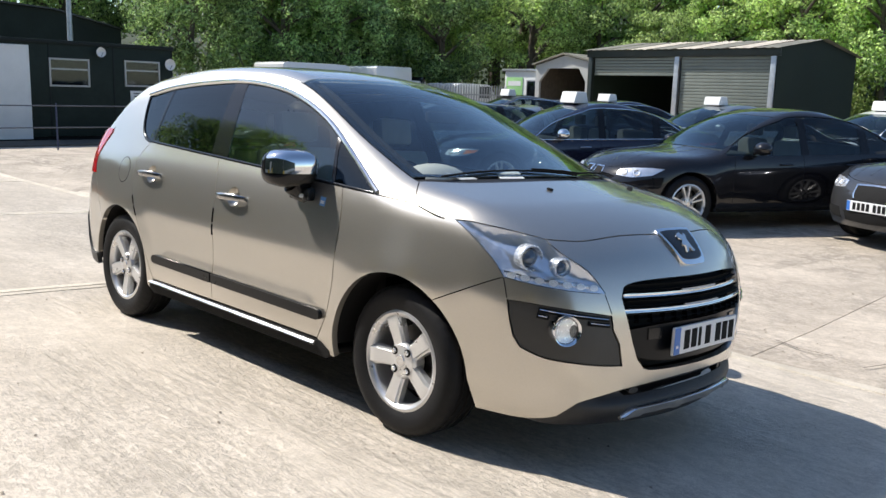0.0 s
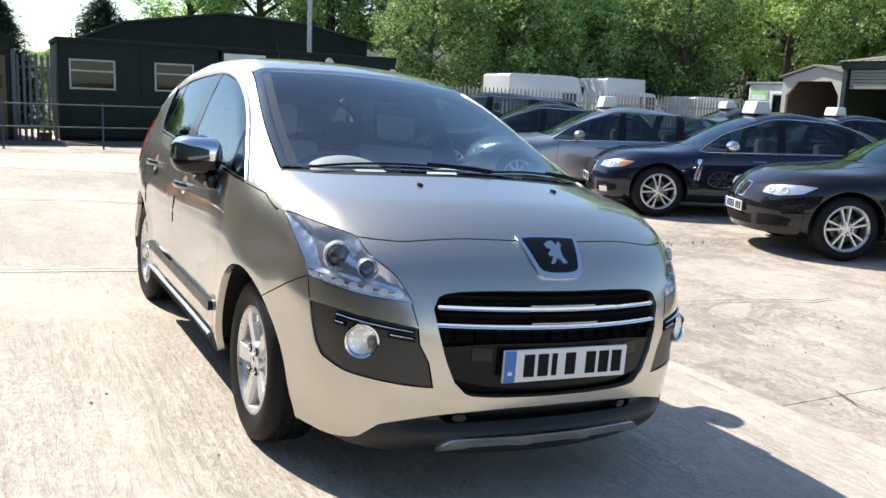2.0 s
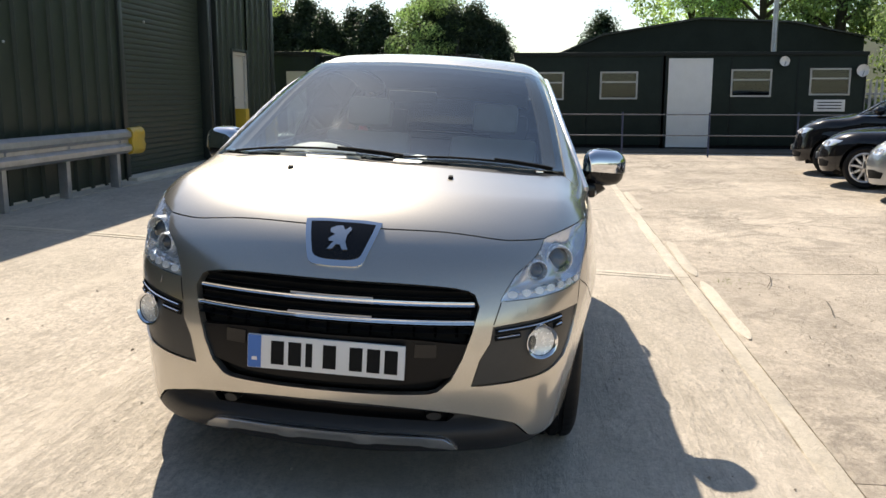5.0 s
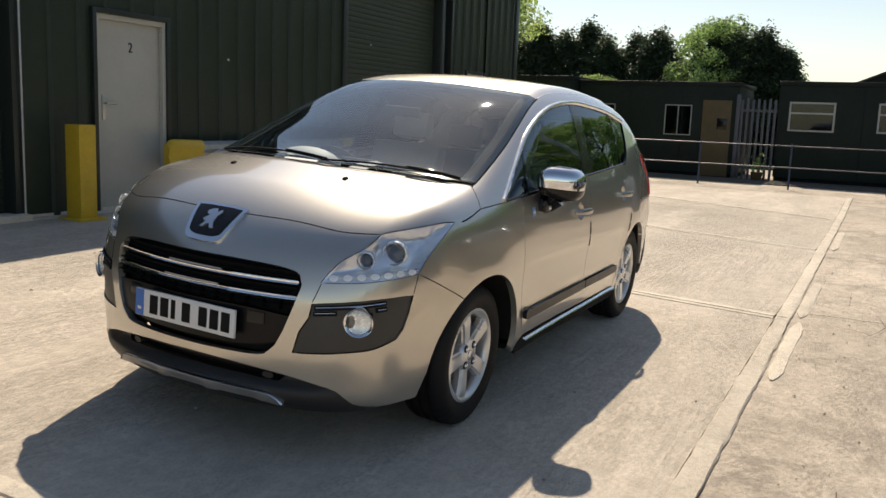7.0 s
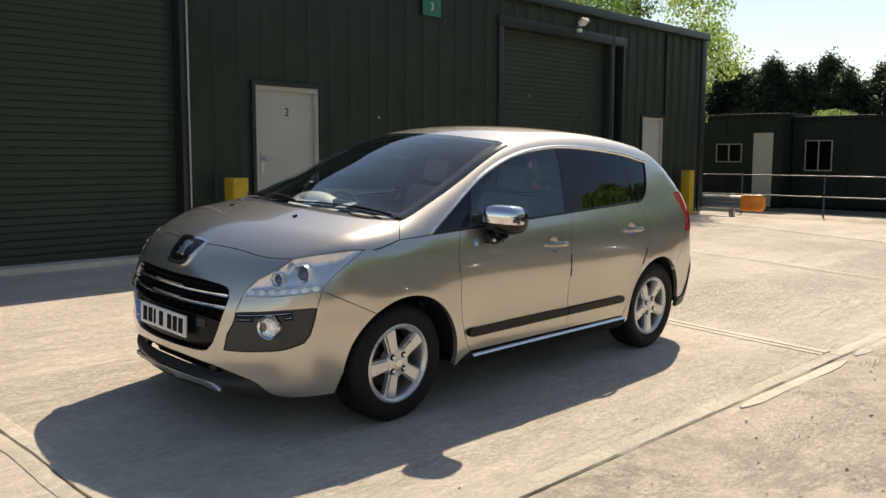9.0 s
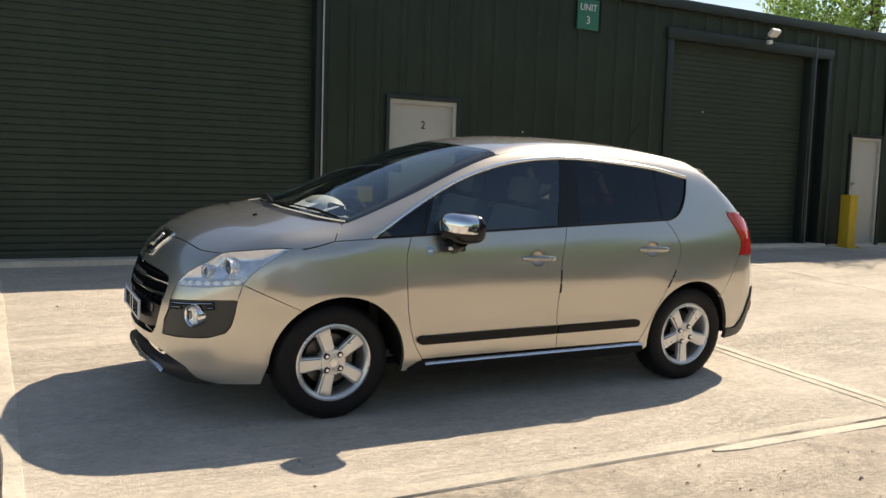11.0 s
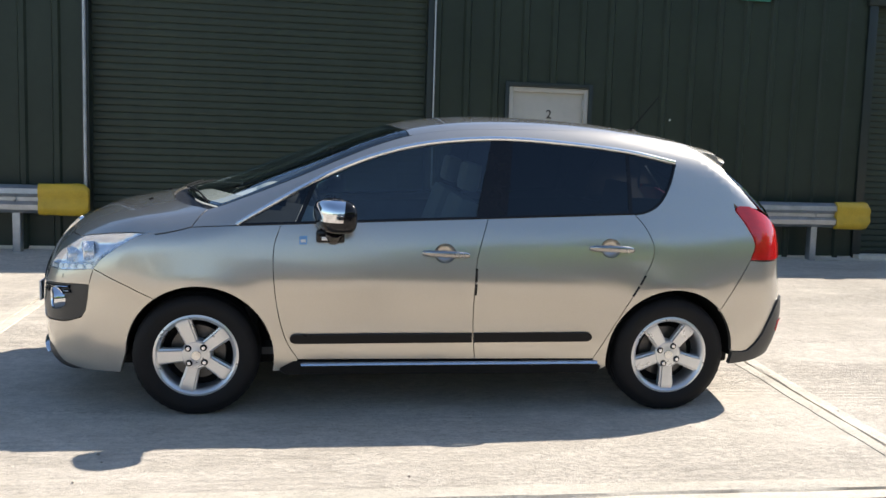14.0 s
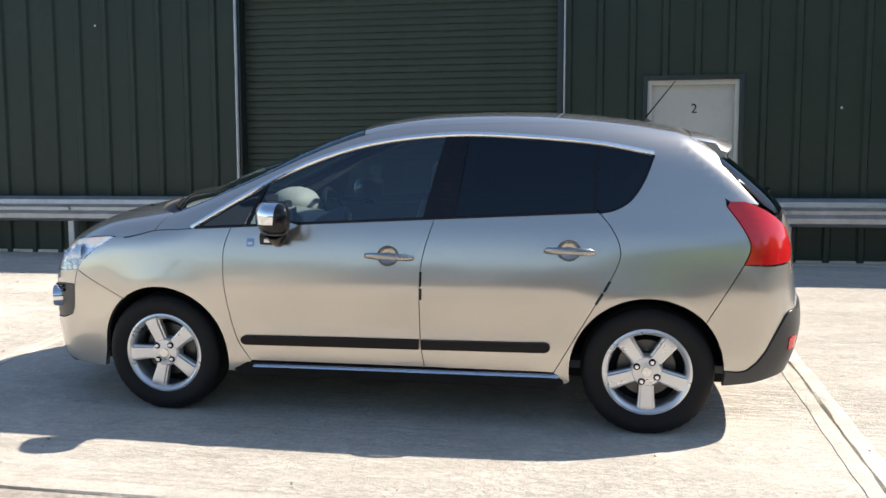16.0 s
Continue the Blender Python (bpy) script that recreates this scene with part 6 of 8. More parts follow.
skid = skin.panel("skid_plate", loop_of(skid_half, turn(skid_half)), "front", SKID, chin, push=notched, lip=0.03, step=0.009, gap=0, label="satin silver skid plate")
skin.ribbon("skid_edge", bend((-20.6, 0.250), (-19.8, 0.267), (-18.4, 0.283), (-15.4, 0.290), (-8, 0.295), (0, 0.297), (8, 0.295), (15.4, 0.290), (18.4, 0.283), (19.8, 0.267), (20.6, 0.250), step=0.8), "front", 0.008, BRIGHT_TRIM, skid, 0.018, 0.010)

# tail
tail_3 = as_rear(skin.lift(tail_front, "side"))
tail_lamp = loop_of(tail_3, bend((tail_3[-1][0], tail_3[-1][1]), (42, 0.884), (36.5, 0.892), step=1), bend((36.5, 0.892), (35.2, 0.96), (36.6, 1.05), (40.5, 1.13), (45, 1.184), step=1), bend((45, 1.184), (48.2, 1.184), tail_3[0], step=1))
for s in (False, True):
    tl = skin.panel("tail_lamp", tail_lamp, "rear", RED_LAMP, car, mirror=s, push=0.006, lip=0.02, step=0.02, label="red tail lamp")
seam_t = as_rear(skin.lift(run((-1.752, 0.885), a0), "side"))
arch_r = [(math.degrees(math.atan2(0.885, -x - 1.0)), z) for x, z in arc(*AR, AC, 136, 176, 14)]
edge_low = bend((arch_r[-1][0], arch_r[-1][1]), (47.5, 0.364), (44.0, 0.457), (41.6, 0.575), (39.5, 0.640), (36, 0.655), (20, 0.655), (0, 0.655), step=1.5)
half = loop_of(run((0, 0.84), (35.5, 0.84), (36.3, 0.885), step=1.5), bend((36.5, 0.886), (42, 0.878), seam_t[0], step=1), seam_t, arch_r, edge_low)
half = [(max(0.0, a), b) for a, b in half]
skin.panel("rear_bumper", loop_of(half, turn(half)), "rear", BRONZE, car, lip=0.03)
arch_s = [(math.degrees(math.atan2(0.88, -x - 1.0)), z) for x, z in arc(*AR, AC, 176, 187, 6)]
half = loop_of(edge_low[::-1], arch_s, bend((arch_s[-1][0], 0.285), (46, 0.30), (38, 0.33), (20, 0.34), (0, 0.34), step=1.5))
clad = skin.panel("rear_cladding", loop_of(half, turn(half)), "rear", GREYPLASTIC, car, push=0.010, lip=0.03, label="dark plastic rear bumper cladding")
for s in (1, -1):
    skin.panel("reflector", loop_of(run((s * 36.0, 0.47), (s * 38.5, 0.46), (s * 38.5, 0.52), (s * 36.0, 0.53), (s * 36.0, 0.47), step=0.8)), "rear", RED_LAMP, clad, push=0.016, lip=0.006, gap=0, step=0.02)
half = loop_of(run((0, 1.125), (30, 1.125), step=1.5), bend((36.8, 1.09), (35.6, 0.97), (36.2, 0.90), step=1.5), run((35.5, 0.845), (0, 0.845), step=1.5))
skin.panel("tailgate", loop_of(half, turn(half)), "rear", BRONZE, car, lip=0.03)
half = loop_of(run((0, 1.13), (31, 1.13), step=1.5), bend((37.0, 1.11), (41.0, 1.17), (43.5, 1.27), (45.5, 1.39), step=1.5), run((45.5, 1.39), (0, 1.44), step=1.5))
skin.panel("rear_screen", loop_of(half, turn(half)), "rear", PRIVACY, car, push=-0.002, lip=0.01)
trim_half = loop_of(run((0, 1.165), (34, 1.165), (34, 0.90), (0, 0.90), step=2))
skin.panel("tailgate_trim", loop_of(trim_half, turn(trim_half)), "rear", MATTBLACK, car, push=-0.022, lip=0, step=0.08)
part("parcel_shelf", box(-1.93, -1.22, -0.60, 0.60, 1.075, 1.095, 0.004), MATTBLACK, car)
half = loop_of(bend((45.6, 1.392), (44, 1.28), (41.8, 1.17), step=1.5), bend((45.5, 1.178), (48.0, 1.18), (52.0, 1.28), (54.5, 1.40), step=1.5), run((54.5, 1.40), (45.6, 1.392), step=1.5))
for s in (False, True):
    skin.panel("tailgate_pillar", half, "rear", BRONZE, car, mirror=s, push=-0.003, lip=0.02)
bm = bmesh.new()
rows = []
for y in np.linspace(-0.60, 0.60, 25):
    k = 1 - 0.12 * (abs(y) / 0.60) ** 4
    zt = 1.535 - 0.13 * y * y
    tipx = -1.755 + 0.06 * (abs(y) / 0.6) ** 3
    rows.append([bm.verts.new(v) for v in ((-1.52, y * k, zt - 0.004), (-1.64, y * k, zt - 0.028), (tipx + 0.03, y * k, zt - 0.062), (tipx, y * k, zt - 0.074), (tipx + 0.01, y * k, zt - 0.095), (-1.70, y * k, zt - 0.14), (-1.60, y * k, zt - 0.16))])
for a, b in zip(rows, rows[1:]):
    for i in range(7):
        bm.faces.new((a[i], a[(i + 1) % 7], b[(i + 1) % 7], b[i]))
bm.faces.new(rows[0])
bm.faces.new(rows[-1])
bmesh.ops.recalc_face_normals(bm, faces=bm.faces)
spoiler = part("spoiler", bm, BRONZE, car)
part("brake_light", box(-1.757, -1.74, -0.16, 0.16, 1.448, 1.460, 0.003), RED_LAMP, spoiler)
aerial = empty("aerial", "", "")
aerial.parent = car
part("aerial_foot", revolve([(0.001, 0.03), (0.012, 0.028), (0.03, 0.008), (0.034, 0.0), (0.001, 0.0)], 20, "Z", Matrix.Translation((-1.30, 0, 1.562)) @ Matrix.Diagonal((1.7, 1, 1, 1))), MATTBLACK, aerial)
part("aerial_rod", tube([(-1.30, 0, 1.585), (-1.47, 0, 1.80)], [0.0045, 0.0028], 6), MATTBLACK, aerial)
part("rear_wiper", tube([(-1.99, 0.0, 1.17), (-1.93, 0.35, 1.215)], 0.012, 6), MATTBLACK, car)

# door mirrors
for s in (1, -1):
    mr = empty("door_mirror", "", "")
    mr.parent = car
    mr["label"] = "chrome capped door mirror on a black foot"

    def pod(cx, cy, cz, a, b, c, z0, z1, power=2.6, sweep=0.25):
        bm = bmesh.new()
        rows = []
        for v in np.linspace(z0, z1, 14):
            row = []
            rr = max(0.0, 1 - abs(v) ** power) ** (1 / power)
            for u in np.linspace(0, 2 * math.pi, 28, endpoint=False):
                cu, su = math.cos(u), math.sin(u)
                ex = abs(cu) ** (2 / power) * (1 if cu > 0 else -1) * rr
                ey = abs(su) ** (2 / power) * (1 if su > 0 else -1) * rr
                px = cx + a * (ex if ex > 0 else ex * 0.92) - sweep * b * ey * 0.5
                row.append(bm.verts.new((px, s * (cy + b * ey), cz + c * v - 0.04 * ey * b)))
            rows.append(row)
        for p, q in zip(rows, rows[1:]):
            for k in range(28):
                bm.faces.new((p[k], p[(k + 1) % 28], q[(k + 1) % 28], q[k]))
        bm.faces.new(rows[0])
        bm.faces.new(rows[-1])
        bmesh.ops.recalc_face_normals(bm, faces=bm.faces)
        return bm
    cap = pod(0.590, 0.962, 1.104, 0.098, 0.106, 0.088, -0.22, 0.95, 3.0, 0.8)
    bmesh.ops.bisect_plane(cap, geom=cap.verts[:] + cap.edges[:] + cap.faces[:], plane_co=(0.552, 0, 1.10), plane_no=(-1, 0, -0.12), clear_outer=True)
    part("cap", cap, CHROME, mr, "chrome mirror cap")
    part("shell", pod(0.586, 0.959, 1.104, 0.094, 0.103, 0.090, -0.985, 0.99, 3.0, 0.8), GLOSSBLACK, mr, "black mirror shell")
    part("mirror_glass", box(0.490, 0.496, min(s * 0.885, s * 1.02), max(s * 0.885, s * 1.02), 1.05, 1.155, 0.002), CHROME, mr)
    foot = bmesh.new()
    add_tube(foot, [(0.60, s * 0.845, 0.985), (0.60, s * 0.90, 1.0), (0.595, s * 0.94, 1.035)], [0.055, 0.050, 0.055], 12)
    part("foot", foot, GLOSSBLACK, mr)
    part("foot_plate", box(0.54, 0.69, min(s * 0.875, s * 0.925), max(s * 0.875, s * 0.925), 0.958, 1.022, 0.014), GLOSSBLACK, mr)
    part("foot_lamp", box(0.57, 0.66, min(s * 0.924, s * 0.93), max(s * 0.924, s * 0.93), 0.972, 0.99, 0.003), LAMP_SILVER, mr)

# wipers and washer jets
for y0, y1, x0, x1 in ((-0.66, 0.10, 1.300, 1.462), (0.06, 0.70, 1.465, 1.262)):
    wp = empty("wiper", "", "")
    wp.parent = car
    pts = skin.lift([(x0 + (x1 - x0) * k - 0.008, y0 + (y1 - y0) * k) for k in np.linspace(0, 1, 9)], "top")
    part("blade", tube([tuple(p + np.array([0, 0, 0.008])) for p in pts], 0.0048, 6), MATTBLACK, wp)
    part("arm", tube([tuple(p + np.array([0.010, 0, 0.017])) for p in pts[5:]], 0.005, 6), MATTBLACK, wp)
for y in (0.312, -0.318):
    p = skin.lift([(1.622, y)], "top")[0]
    part("washer_jet", box(-0.012, 0.012, -0.009, 0.009, -0.002, 0.009, 0.003, Matrix.Translation(p) @ pose(0, 0, 0, 0, 12, 0)), MATTBLACK, car)

# wheels, arches, floor
for ax, ctr in ((1.3065, AF), (-1.3065, AR)):
    for s in (1, -1):
        wheel(car, ax, s * 0.757, 0.335, 0.331, 0.214, 0.215, s, 5, -3 if ax > 0 else -18, 1.06, False, 4, sit=0.324)
        arch_liner(car, ctr[0], ctr[1], AC + 0.004, s * 0.55, s * 0.885, skin)
part("underbody", box(-1.80, 1.98, -0.58, 0.58, 0.21, 0.31, 0.03), MATTBLACK, car)
part("engine", box(1.12, 1.92, -0.56, 0.56, 0.31, 0.80, 0.05), MATTBLACK, car)
part("floor_pan", box(-0.88, 0.86, -0.84, 0.84, 0.255, 0.285, 0.01), MATTBLACK, car)
part("floor", box(-1.7, 1.1, -0.70, 0.70, 0.30, 0.34), INTERIOR, car)
part("bulkhead", box(1.0, 1.06, -0.74, 0.74, 0.30, 1.0), MATTBLACK, car)
part("scuttle", box(1.06, 1.50, -0.62, 0.62, 0.92, 0.96, 0.01), MATTBLACK, car)

# cabin
dash = skin.panel("dashboard", loop_of(run((1.33, -0.60), (1.46, 0.0), (1.33, 0.60), (0.78, 0.72), (0.72, 0.0), (0.78, -0.72), (1.33, -0.60), step=0.05)), "top", DASH, car, push=lambda q: -0.04 - 0.36 * np.clip((1.38 - q[:, 0]) / 0.60, 0, 1), lip=0.12, step=0.06, gap=0, label="dark grey dashboard")
hood = bmesh.new()
bmesh.ops.create_uvsphere(hood, u_segments=24, v_segments=12, radius=1, matrix=Matrix.Translation((0.96, -0.37, 1.055)) @ Matrix.Diagonal((0.16, 0.21, 0.11, 1)))
part("instrument_hood", hood, PALE_TRIM, dash, "pale instrument hood")
part("screen_housing", box(0.98, 1.02, -0.12, 0.10, 1.05, 1.14, 0.012), MATTBLACK, dash)
part("display", box(0.88, 0.93, -0.10, 0.12, 1.0, 1.10, 0.015), MATTBLACK, dash)
wheel_r = []
for k in range(33):
    a = 2 * math.pi * k / 32
    wheel_r.append(Vector((0.66, -0.37, 0.98)) + Vector((0.0, 0.185 * math.cos(a), 0.185 * math.sin(a))))
tilt = Matrix.Translation((0.66, -0.37, 0.98)) @ pose(0, 0, 0, 0, 24, 0) @ Matrix.Translation((-0.66, 0.37, -0.98))
st = part("steering_wheel", tube([tilt @ p for p in wheel_r], 0.016, 8, False), MATTBLACK, car)
part("steering_boss", box(0.60, 0.70, -0.44, -0.30, 0.92, 1.02, 0.03, tilt), INTERIOR, st)
part("steering_spoke", box(0.65, 0.67, -0.55, -0.19, 0.965, 0.995, 0.008, tilt), SATIN, st)


def seat(x, y, wide, mat, rear=False):
    se = empty("seat", "", "")
    se.parent = car
    part("cushion", box(x - 0.02, x + 0.50, y - wide / 2, y + wide / 2, 0.46, 0.62, 0.05), mat, se)
    part("backrest", box(-0.08, 0.06, y - wide / 2, y + wide / 2, 0.0, 0.62 if not rear else 0.54, 0.045, Matrix.Translation((x, 0, 0.58)) @ pose(0, 0, 0, 0, -18, 0)), mat, se)
    for yy in ((y,) if not rear else (y - wide * 0.33, y + wide * 0.33)):
        part("headrest", box(-0.05, 0.05, yy - 0.13, yy + 0.13, 0.0, 0.17, 0.035, Matrix.Translation((x - 0.20 if not rear else x - 0.17, 0, 1.20 if not rear else 1.12)) @ pose(0, 0, 0, 0, -10, 0)), mat, se)


seat(0.02, -0.37, 0.50, LEATHER)
seat(0.02, 0.37, 0.50, LEATHER)
seat(-0.90, 0.0, 1.25, INTERIOR, True)
part("cabin_mirror", box(0.60, 0.63, -0.12, 0.12, 1.36, 1.42, 0.015), MATTBLACK, car)
sheet_me = box(-0.13, 0.13, -0.09, 0.09, 0, 0.004, 0.0, pose(1.12, -0.30, 1.10, 0, 18, 20))
part("paper", sheet_me, PLATE_WHITE, car, "white paper on the dashboard")
part("paper", box(-0.10, 0.10, -0.07, 0.07, 0, 0.004, 0.0, pose(1.10, 0.05, 1.10, 0, 20, -25)), PLATE_WHITE, car, "white paper on the dashboard")


# ---- parked cars ----
def roof_sign(parent, x, z):
    s = empty("roof_sign", "", "", Matrix.Translation((x, 0, z)) @ Matrix.Diagonal((0.82, 0.82, 0.82, 1)))
    s.parent = parent
    s["label"] = "white box sign on the roof"
    bm = bmesh.new()
    vs = add_box(bm, -0.15, 0.15, -0.34, 0.34, 0.02, 0.24, 0.03)
    for v in bm.verts:
        if v.co.z > 0.15:
            v.co.x *= 0.72
    part("sign_box", bm, WHITE, s)
    part("sign_bar", box(0.128, 0.136, -0.22, 0.22, 0.10, 0.14, 0, pose(0, 0, 0, 0, -10, 0)), GREYPLASTIC, s)
    part("sign_foot", box(-0.10, 0.10, -0.25, 0.25, -0.03, 0.03, 0.01), MATTBLACK, s)


def parked_car(label, mat, hub, heading, kind="saloon", wb=2.92, sign=False, spokes=10, twin=False, chrome=True, face="kidney", radius=0.33, fine_step=0.07):
    """A parked car whose left front hub stands at hub (x, y), with its nose towards heading."""
    tall = {"saloon": 0.0, "estate": 0.0, "mpv": 0.18, "hatch": 0.06}[kind]
    f, r = wb / 2, -wb / 2
    nose_x, tail_x = f + 0.86, {"saloon": 1.10, "estate": 1.05, "mpv": 0.95, "hatch": 0.80}[kind] - r
    ws = f - 0.50 + tall
    rb = {"saloon": (-1.0, -1.85), "estate": (-1.95, -2.38), "mpv": (-1.75, -2.2), "hatch": (-1.45, -1.95)}[kind]
    H = 1.455 + tall
    top = [(nose_x, 0.72 + tall * 0.6), (nose_x - 0.18, 0.80 + tall * 0.6), (f + 0.25, 0.91 + tall * 0.7), (ws, 1.02 + tall * 0.8), (ws - 0.42, 1.235 + tall), (ws - 0.85, 1.40 + tall), (-0.15, H), (-0.7, H - 0.015), (rb[0], H - 0.09 if kind == "saloon" else H - 0.07)]
    if kind == "saloon":
        top += [(-1.45, 1.235), (rb[1], 1.085), (-2.2, 1.06), (-tail_x, 1.0)]
    else:
        top += [(rb[1], H - 0.26), (-tail_x, H - 0.55)]
    sh = Shell(top=top, crown=[(nose_x, 0.10), (f, 0.10), (ws, 0.15), (ws - 0.6, 0.16), (-0.3, 0.10), (-2.0, 0.12)],
               side=[(0.15, 0.83), (0.30, 0.895), (0.45, 0.918), (0.62, 0.925), (0.78, 0.918), (0.90 + tall, 0.885), (1.0 + tall, 0.835), (1.2 + tall, 0.735), (1.36 + tall, 0.655), (1.5 + tall, 0.56)],
               plan=[(nose_x, 0.93), (f, 0.985), (0.4, 1.0), (-0.6, 1.0), (r, 0.985), (-tail_x, 0.92)],
               nose=[(0.15, nose_x - 0.10), (0.3, nose_x - 0.02), (0.5, nose_x), (0.65, nose_x - 0.03), (0.78 + tall * 0.6, nose_x - 0.11), (0.95 + tall, nose_x - 0.36), (1.3 + tall, nose_x - 0.8)],
               tail=[(0.2, tail_x - 0.12), (0.4, tail_x), (0.6, tail_x), (0.9, tail_x - 0.05), (1.05, tail_x - 0.14), (1.4 + tall, tail_x - (0.25 if kind == "saloon" else 0.50)), (1.7, tail_x - 0.9)],
               axles=(f, r), bow=(0.36, 0.12), tail_bow=(0.16, 0.08), soften=(0.11, 0.18, 0.16), arch=radius + 0.045, hub=radius, flare=0.02)
    m = pose(*hub, 0, 0, 0, heading)
    spot = Matrix.Translation((hub[0], hub[1], 0)) @ pose(0, 0, 0, 0, 0, heading) @ Matrix.Translation((-f, -0.80, 0))
    spot.translation.z = float(ground_z(spot.translation.x, spot.translation.y)) - 0.002
    c = empty("car", label, "car", spot, "parked cars")
    ra = radius + 0.045
    ye = Spline((nose_x, 0.60), (f, 0.70), (ws, 0.715), (ws - 0.75, 0.57), (-0.3, 0.53), (rb[0], 0.53), (-tail_x, 0.62))
    bz = lambda x: 0.90 + tall + 0.03 * (ws - x) / 2
    xs_f, xs_r = f + 0.44, r - 0.46
    edge = as_side(sh.lift([(x, float(ye(x))) for x in np.linspace(xs_f, xs_r, 90)], "top"))
    win_r = {"saloon": -1.62, "estate": -2.0, "mpv": -1.9, "hatch": -1.6}[kind]
    wt = bend((ws - 0.02, bz(ws) + 0.015), (ws - 0.42, 1.16 + tall), (ws - 0.85, 1.31 + tall), (-0.15, 1.375 + tall), (-0.75, 1.36 + tall), (win_r + 0.45, 1.27 + tall if kind == "saloon" else 1.32 + tall), (win_r, bz(win_r) + (0.06 if kind == "saloon" else 0.25)), step=0.05)
    win = loop_of(wt, run((win_r + 0.05, bz(win_r)), (ws - 0.05, bz(ws)), step=0.06))
    low = 0.235
    body = loop_of(edge, run(edge[-1], (xs_r, 0.30), (r - ra * 0.97, low + 0.02), step=0.06), arc(r, radius, ra, 195, -15, 20), run((r + ra, low), (f - ra, low), step=0.08), arc(f, radius, ra, 195, -15, 20), run((f + ra * 0.97, low + 0.02), (xs_f, 0.28), edge[0], step=0.06))
    body = [(float(a), float(b)) for a, b in body]
    sh.panel("body_side", body, "side", mat, c, holes=[win], both=True, step=fine_step, lip=0.02, gap=0.001)
    for s in (False, True):
        sh.panel("side_window", win, "side", CAR_GLASS, c, mirror=s, push=-0.008, lip=0.0, gap=0.001, step=0.1, label="tinted side windows")
        for xa, xb in ((-0.10, -0.16), (-1.02, -1.10)):
            pts = [(xa, bz(xa)), (xb - 0.06, bz(xb)), (xb - 0.09, float(np.interp(-xb, [-q[0] for q in wt], [q[1] for q in wt])) - 0.01), (xa - 0.05, float(np.interp(-xa, [-q[0] for q in wt], [q[1] for q in wt])) - 0.01)]
            sh.panel("pillar", run(*pts, pts[0], step=0.08)[:-1], "side", GLOSSBLACK, c, mirror=s, push=-0.004, lip=0.004, gap=0)
        if chrome:
            sh.ribbon("window_chrome", win[::2] + [win[0]], "side", 0.016, CHROME if chrome else GLOSSBLACK, c, 0.004, 0.006, s)
        for xa, dx in ((ws - 0.12, 0.03), (-0.12, 0.0), (-1.02, -0.05)):
            sh.ribbon("door_seam", run((xa, bz(xa) - 0.01), (xa + dx, 0.62), (xa + dx * 0.5 - 0.02, 0.27), step=0.06), "side", 0.006, MATTBLACK, c, 0.0006, 0.003, s)
        for hx in (0.14, -0.84):
            sh.ribbon("handle", run((hx - 0.09, 0.80 + tall * 0.8), (hx + 0.09, 0.797 + tall * 0.8), step=0.03), "side", 0.026, mat if not chrome else CHROME, c, 0.024, 0.004, s)
        sh.ribbon("sill_line", run((f - ra - 0.03, 0.255), (r + ra + 0.03, 0.255), step=0.1), "side", 0.05, MATTBLACK, c, 0.006, 0.01, s)
        sy = -1 if s else 1
        mr = empty("door_mirror", "", "")
        mr.parent = c
        bm = bmesh.new()
        bmesh.ops.create_uvsphere(bm, u_segments=16, v_segments=10, radius=1, matrix=Matrix.Translation((ws - 0.42, sy * 0.99, bz(0.5) + 0.085)) @ Matrix.Diagonal((0.095, 0.125, 0.08, 1)))
        part("cap", bm, CHROME if face == "cat" else mat, mr)
        part("foot", tube([(ws - 0.40, sy * 0.86, bz(0.5) + 0.02), (ws - 0.42, sy * 0.93, bz(0.5) + 0.06)], 0.025, 8), GLOSSBLACK, mr)
    # top panels
    bx0, bx1 = ws - 0.02, nose_x - 0.10
    front_edge = bend((bx1, 0.0), (bx1 - 0.045, 0.30), (bx1 - 0.16, 0.52), (xs_f, float(ye(xs_f))), step=0.05)
    side_a = [(x, float(ye(x))) for x in np.linspace(xs_f, bx0, 14)]
    rear_a = bend((bx0, float(ye(bx0))), (bx0 + 0.13, 0.35), (bx0 + 0.17, 0.0), step=0.06)
    hb = loop_of(front_edge, side_a, rear_a)
    sh.panel("bonnet", loop_of(hb, flip(hb)), "top", mat, c, step=fine_step, lip=0.015)
    for y in (0.22, 0.46):
        for s in (1, -1):
            sh.ribbon("bonnet_crease", [(x, s * y * (1 - 0.12 * (x - bx0))) for x in np.linspace(bx0 + 0.15, bx1 - 0.12, 10)], "top", 0.03, mat, c, 0.003, 0.002)
    wsb = [(a - 0.03, b) for a, b in rear_a[::-1]]
    top_x = ws - 0.86
    side_w = [(x, float(ye(x))) for x in np.linspace(bx0 - 0.03, top_x, 20)]
    wtop = bend((top_x, float(ye(top_x))), (top_x + 0.06, 0.3), (top_x + 0.08, 0.0), step=0.06)
    hw = loop_of(wsb, side_w, wtop)
    sh.panel("windscreen", loop_of(hw, flip(hw)), "top", SIDE_GLASS, c, step=0.09, lip=0.0, push=-0.003)
    roof_r = rb[0] if kind == "saloon" else rb[0] - 0.02
    hr = loop_of(wtop[::-1], [(x, float(ye(x))) for x in np.linspace(top_x, roof_r, 30)], run((roof_r, float(ye(roof_r))), (roof_r - 0.05, 0.0), step=0.08))
    sh.panel("roof", loop_of(hr, flip(hr)), "top", mat, c, step=0.09, lip=0.01)
    end = rb[1]
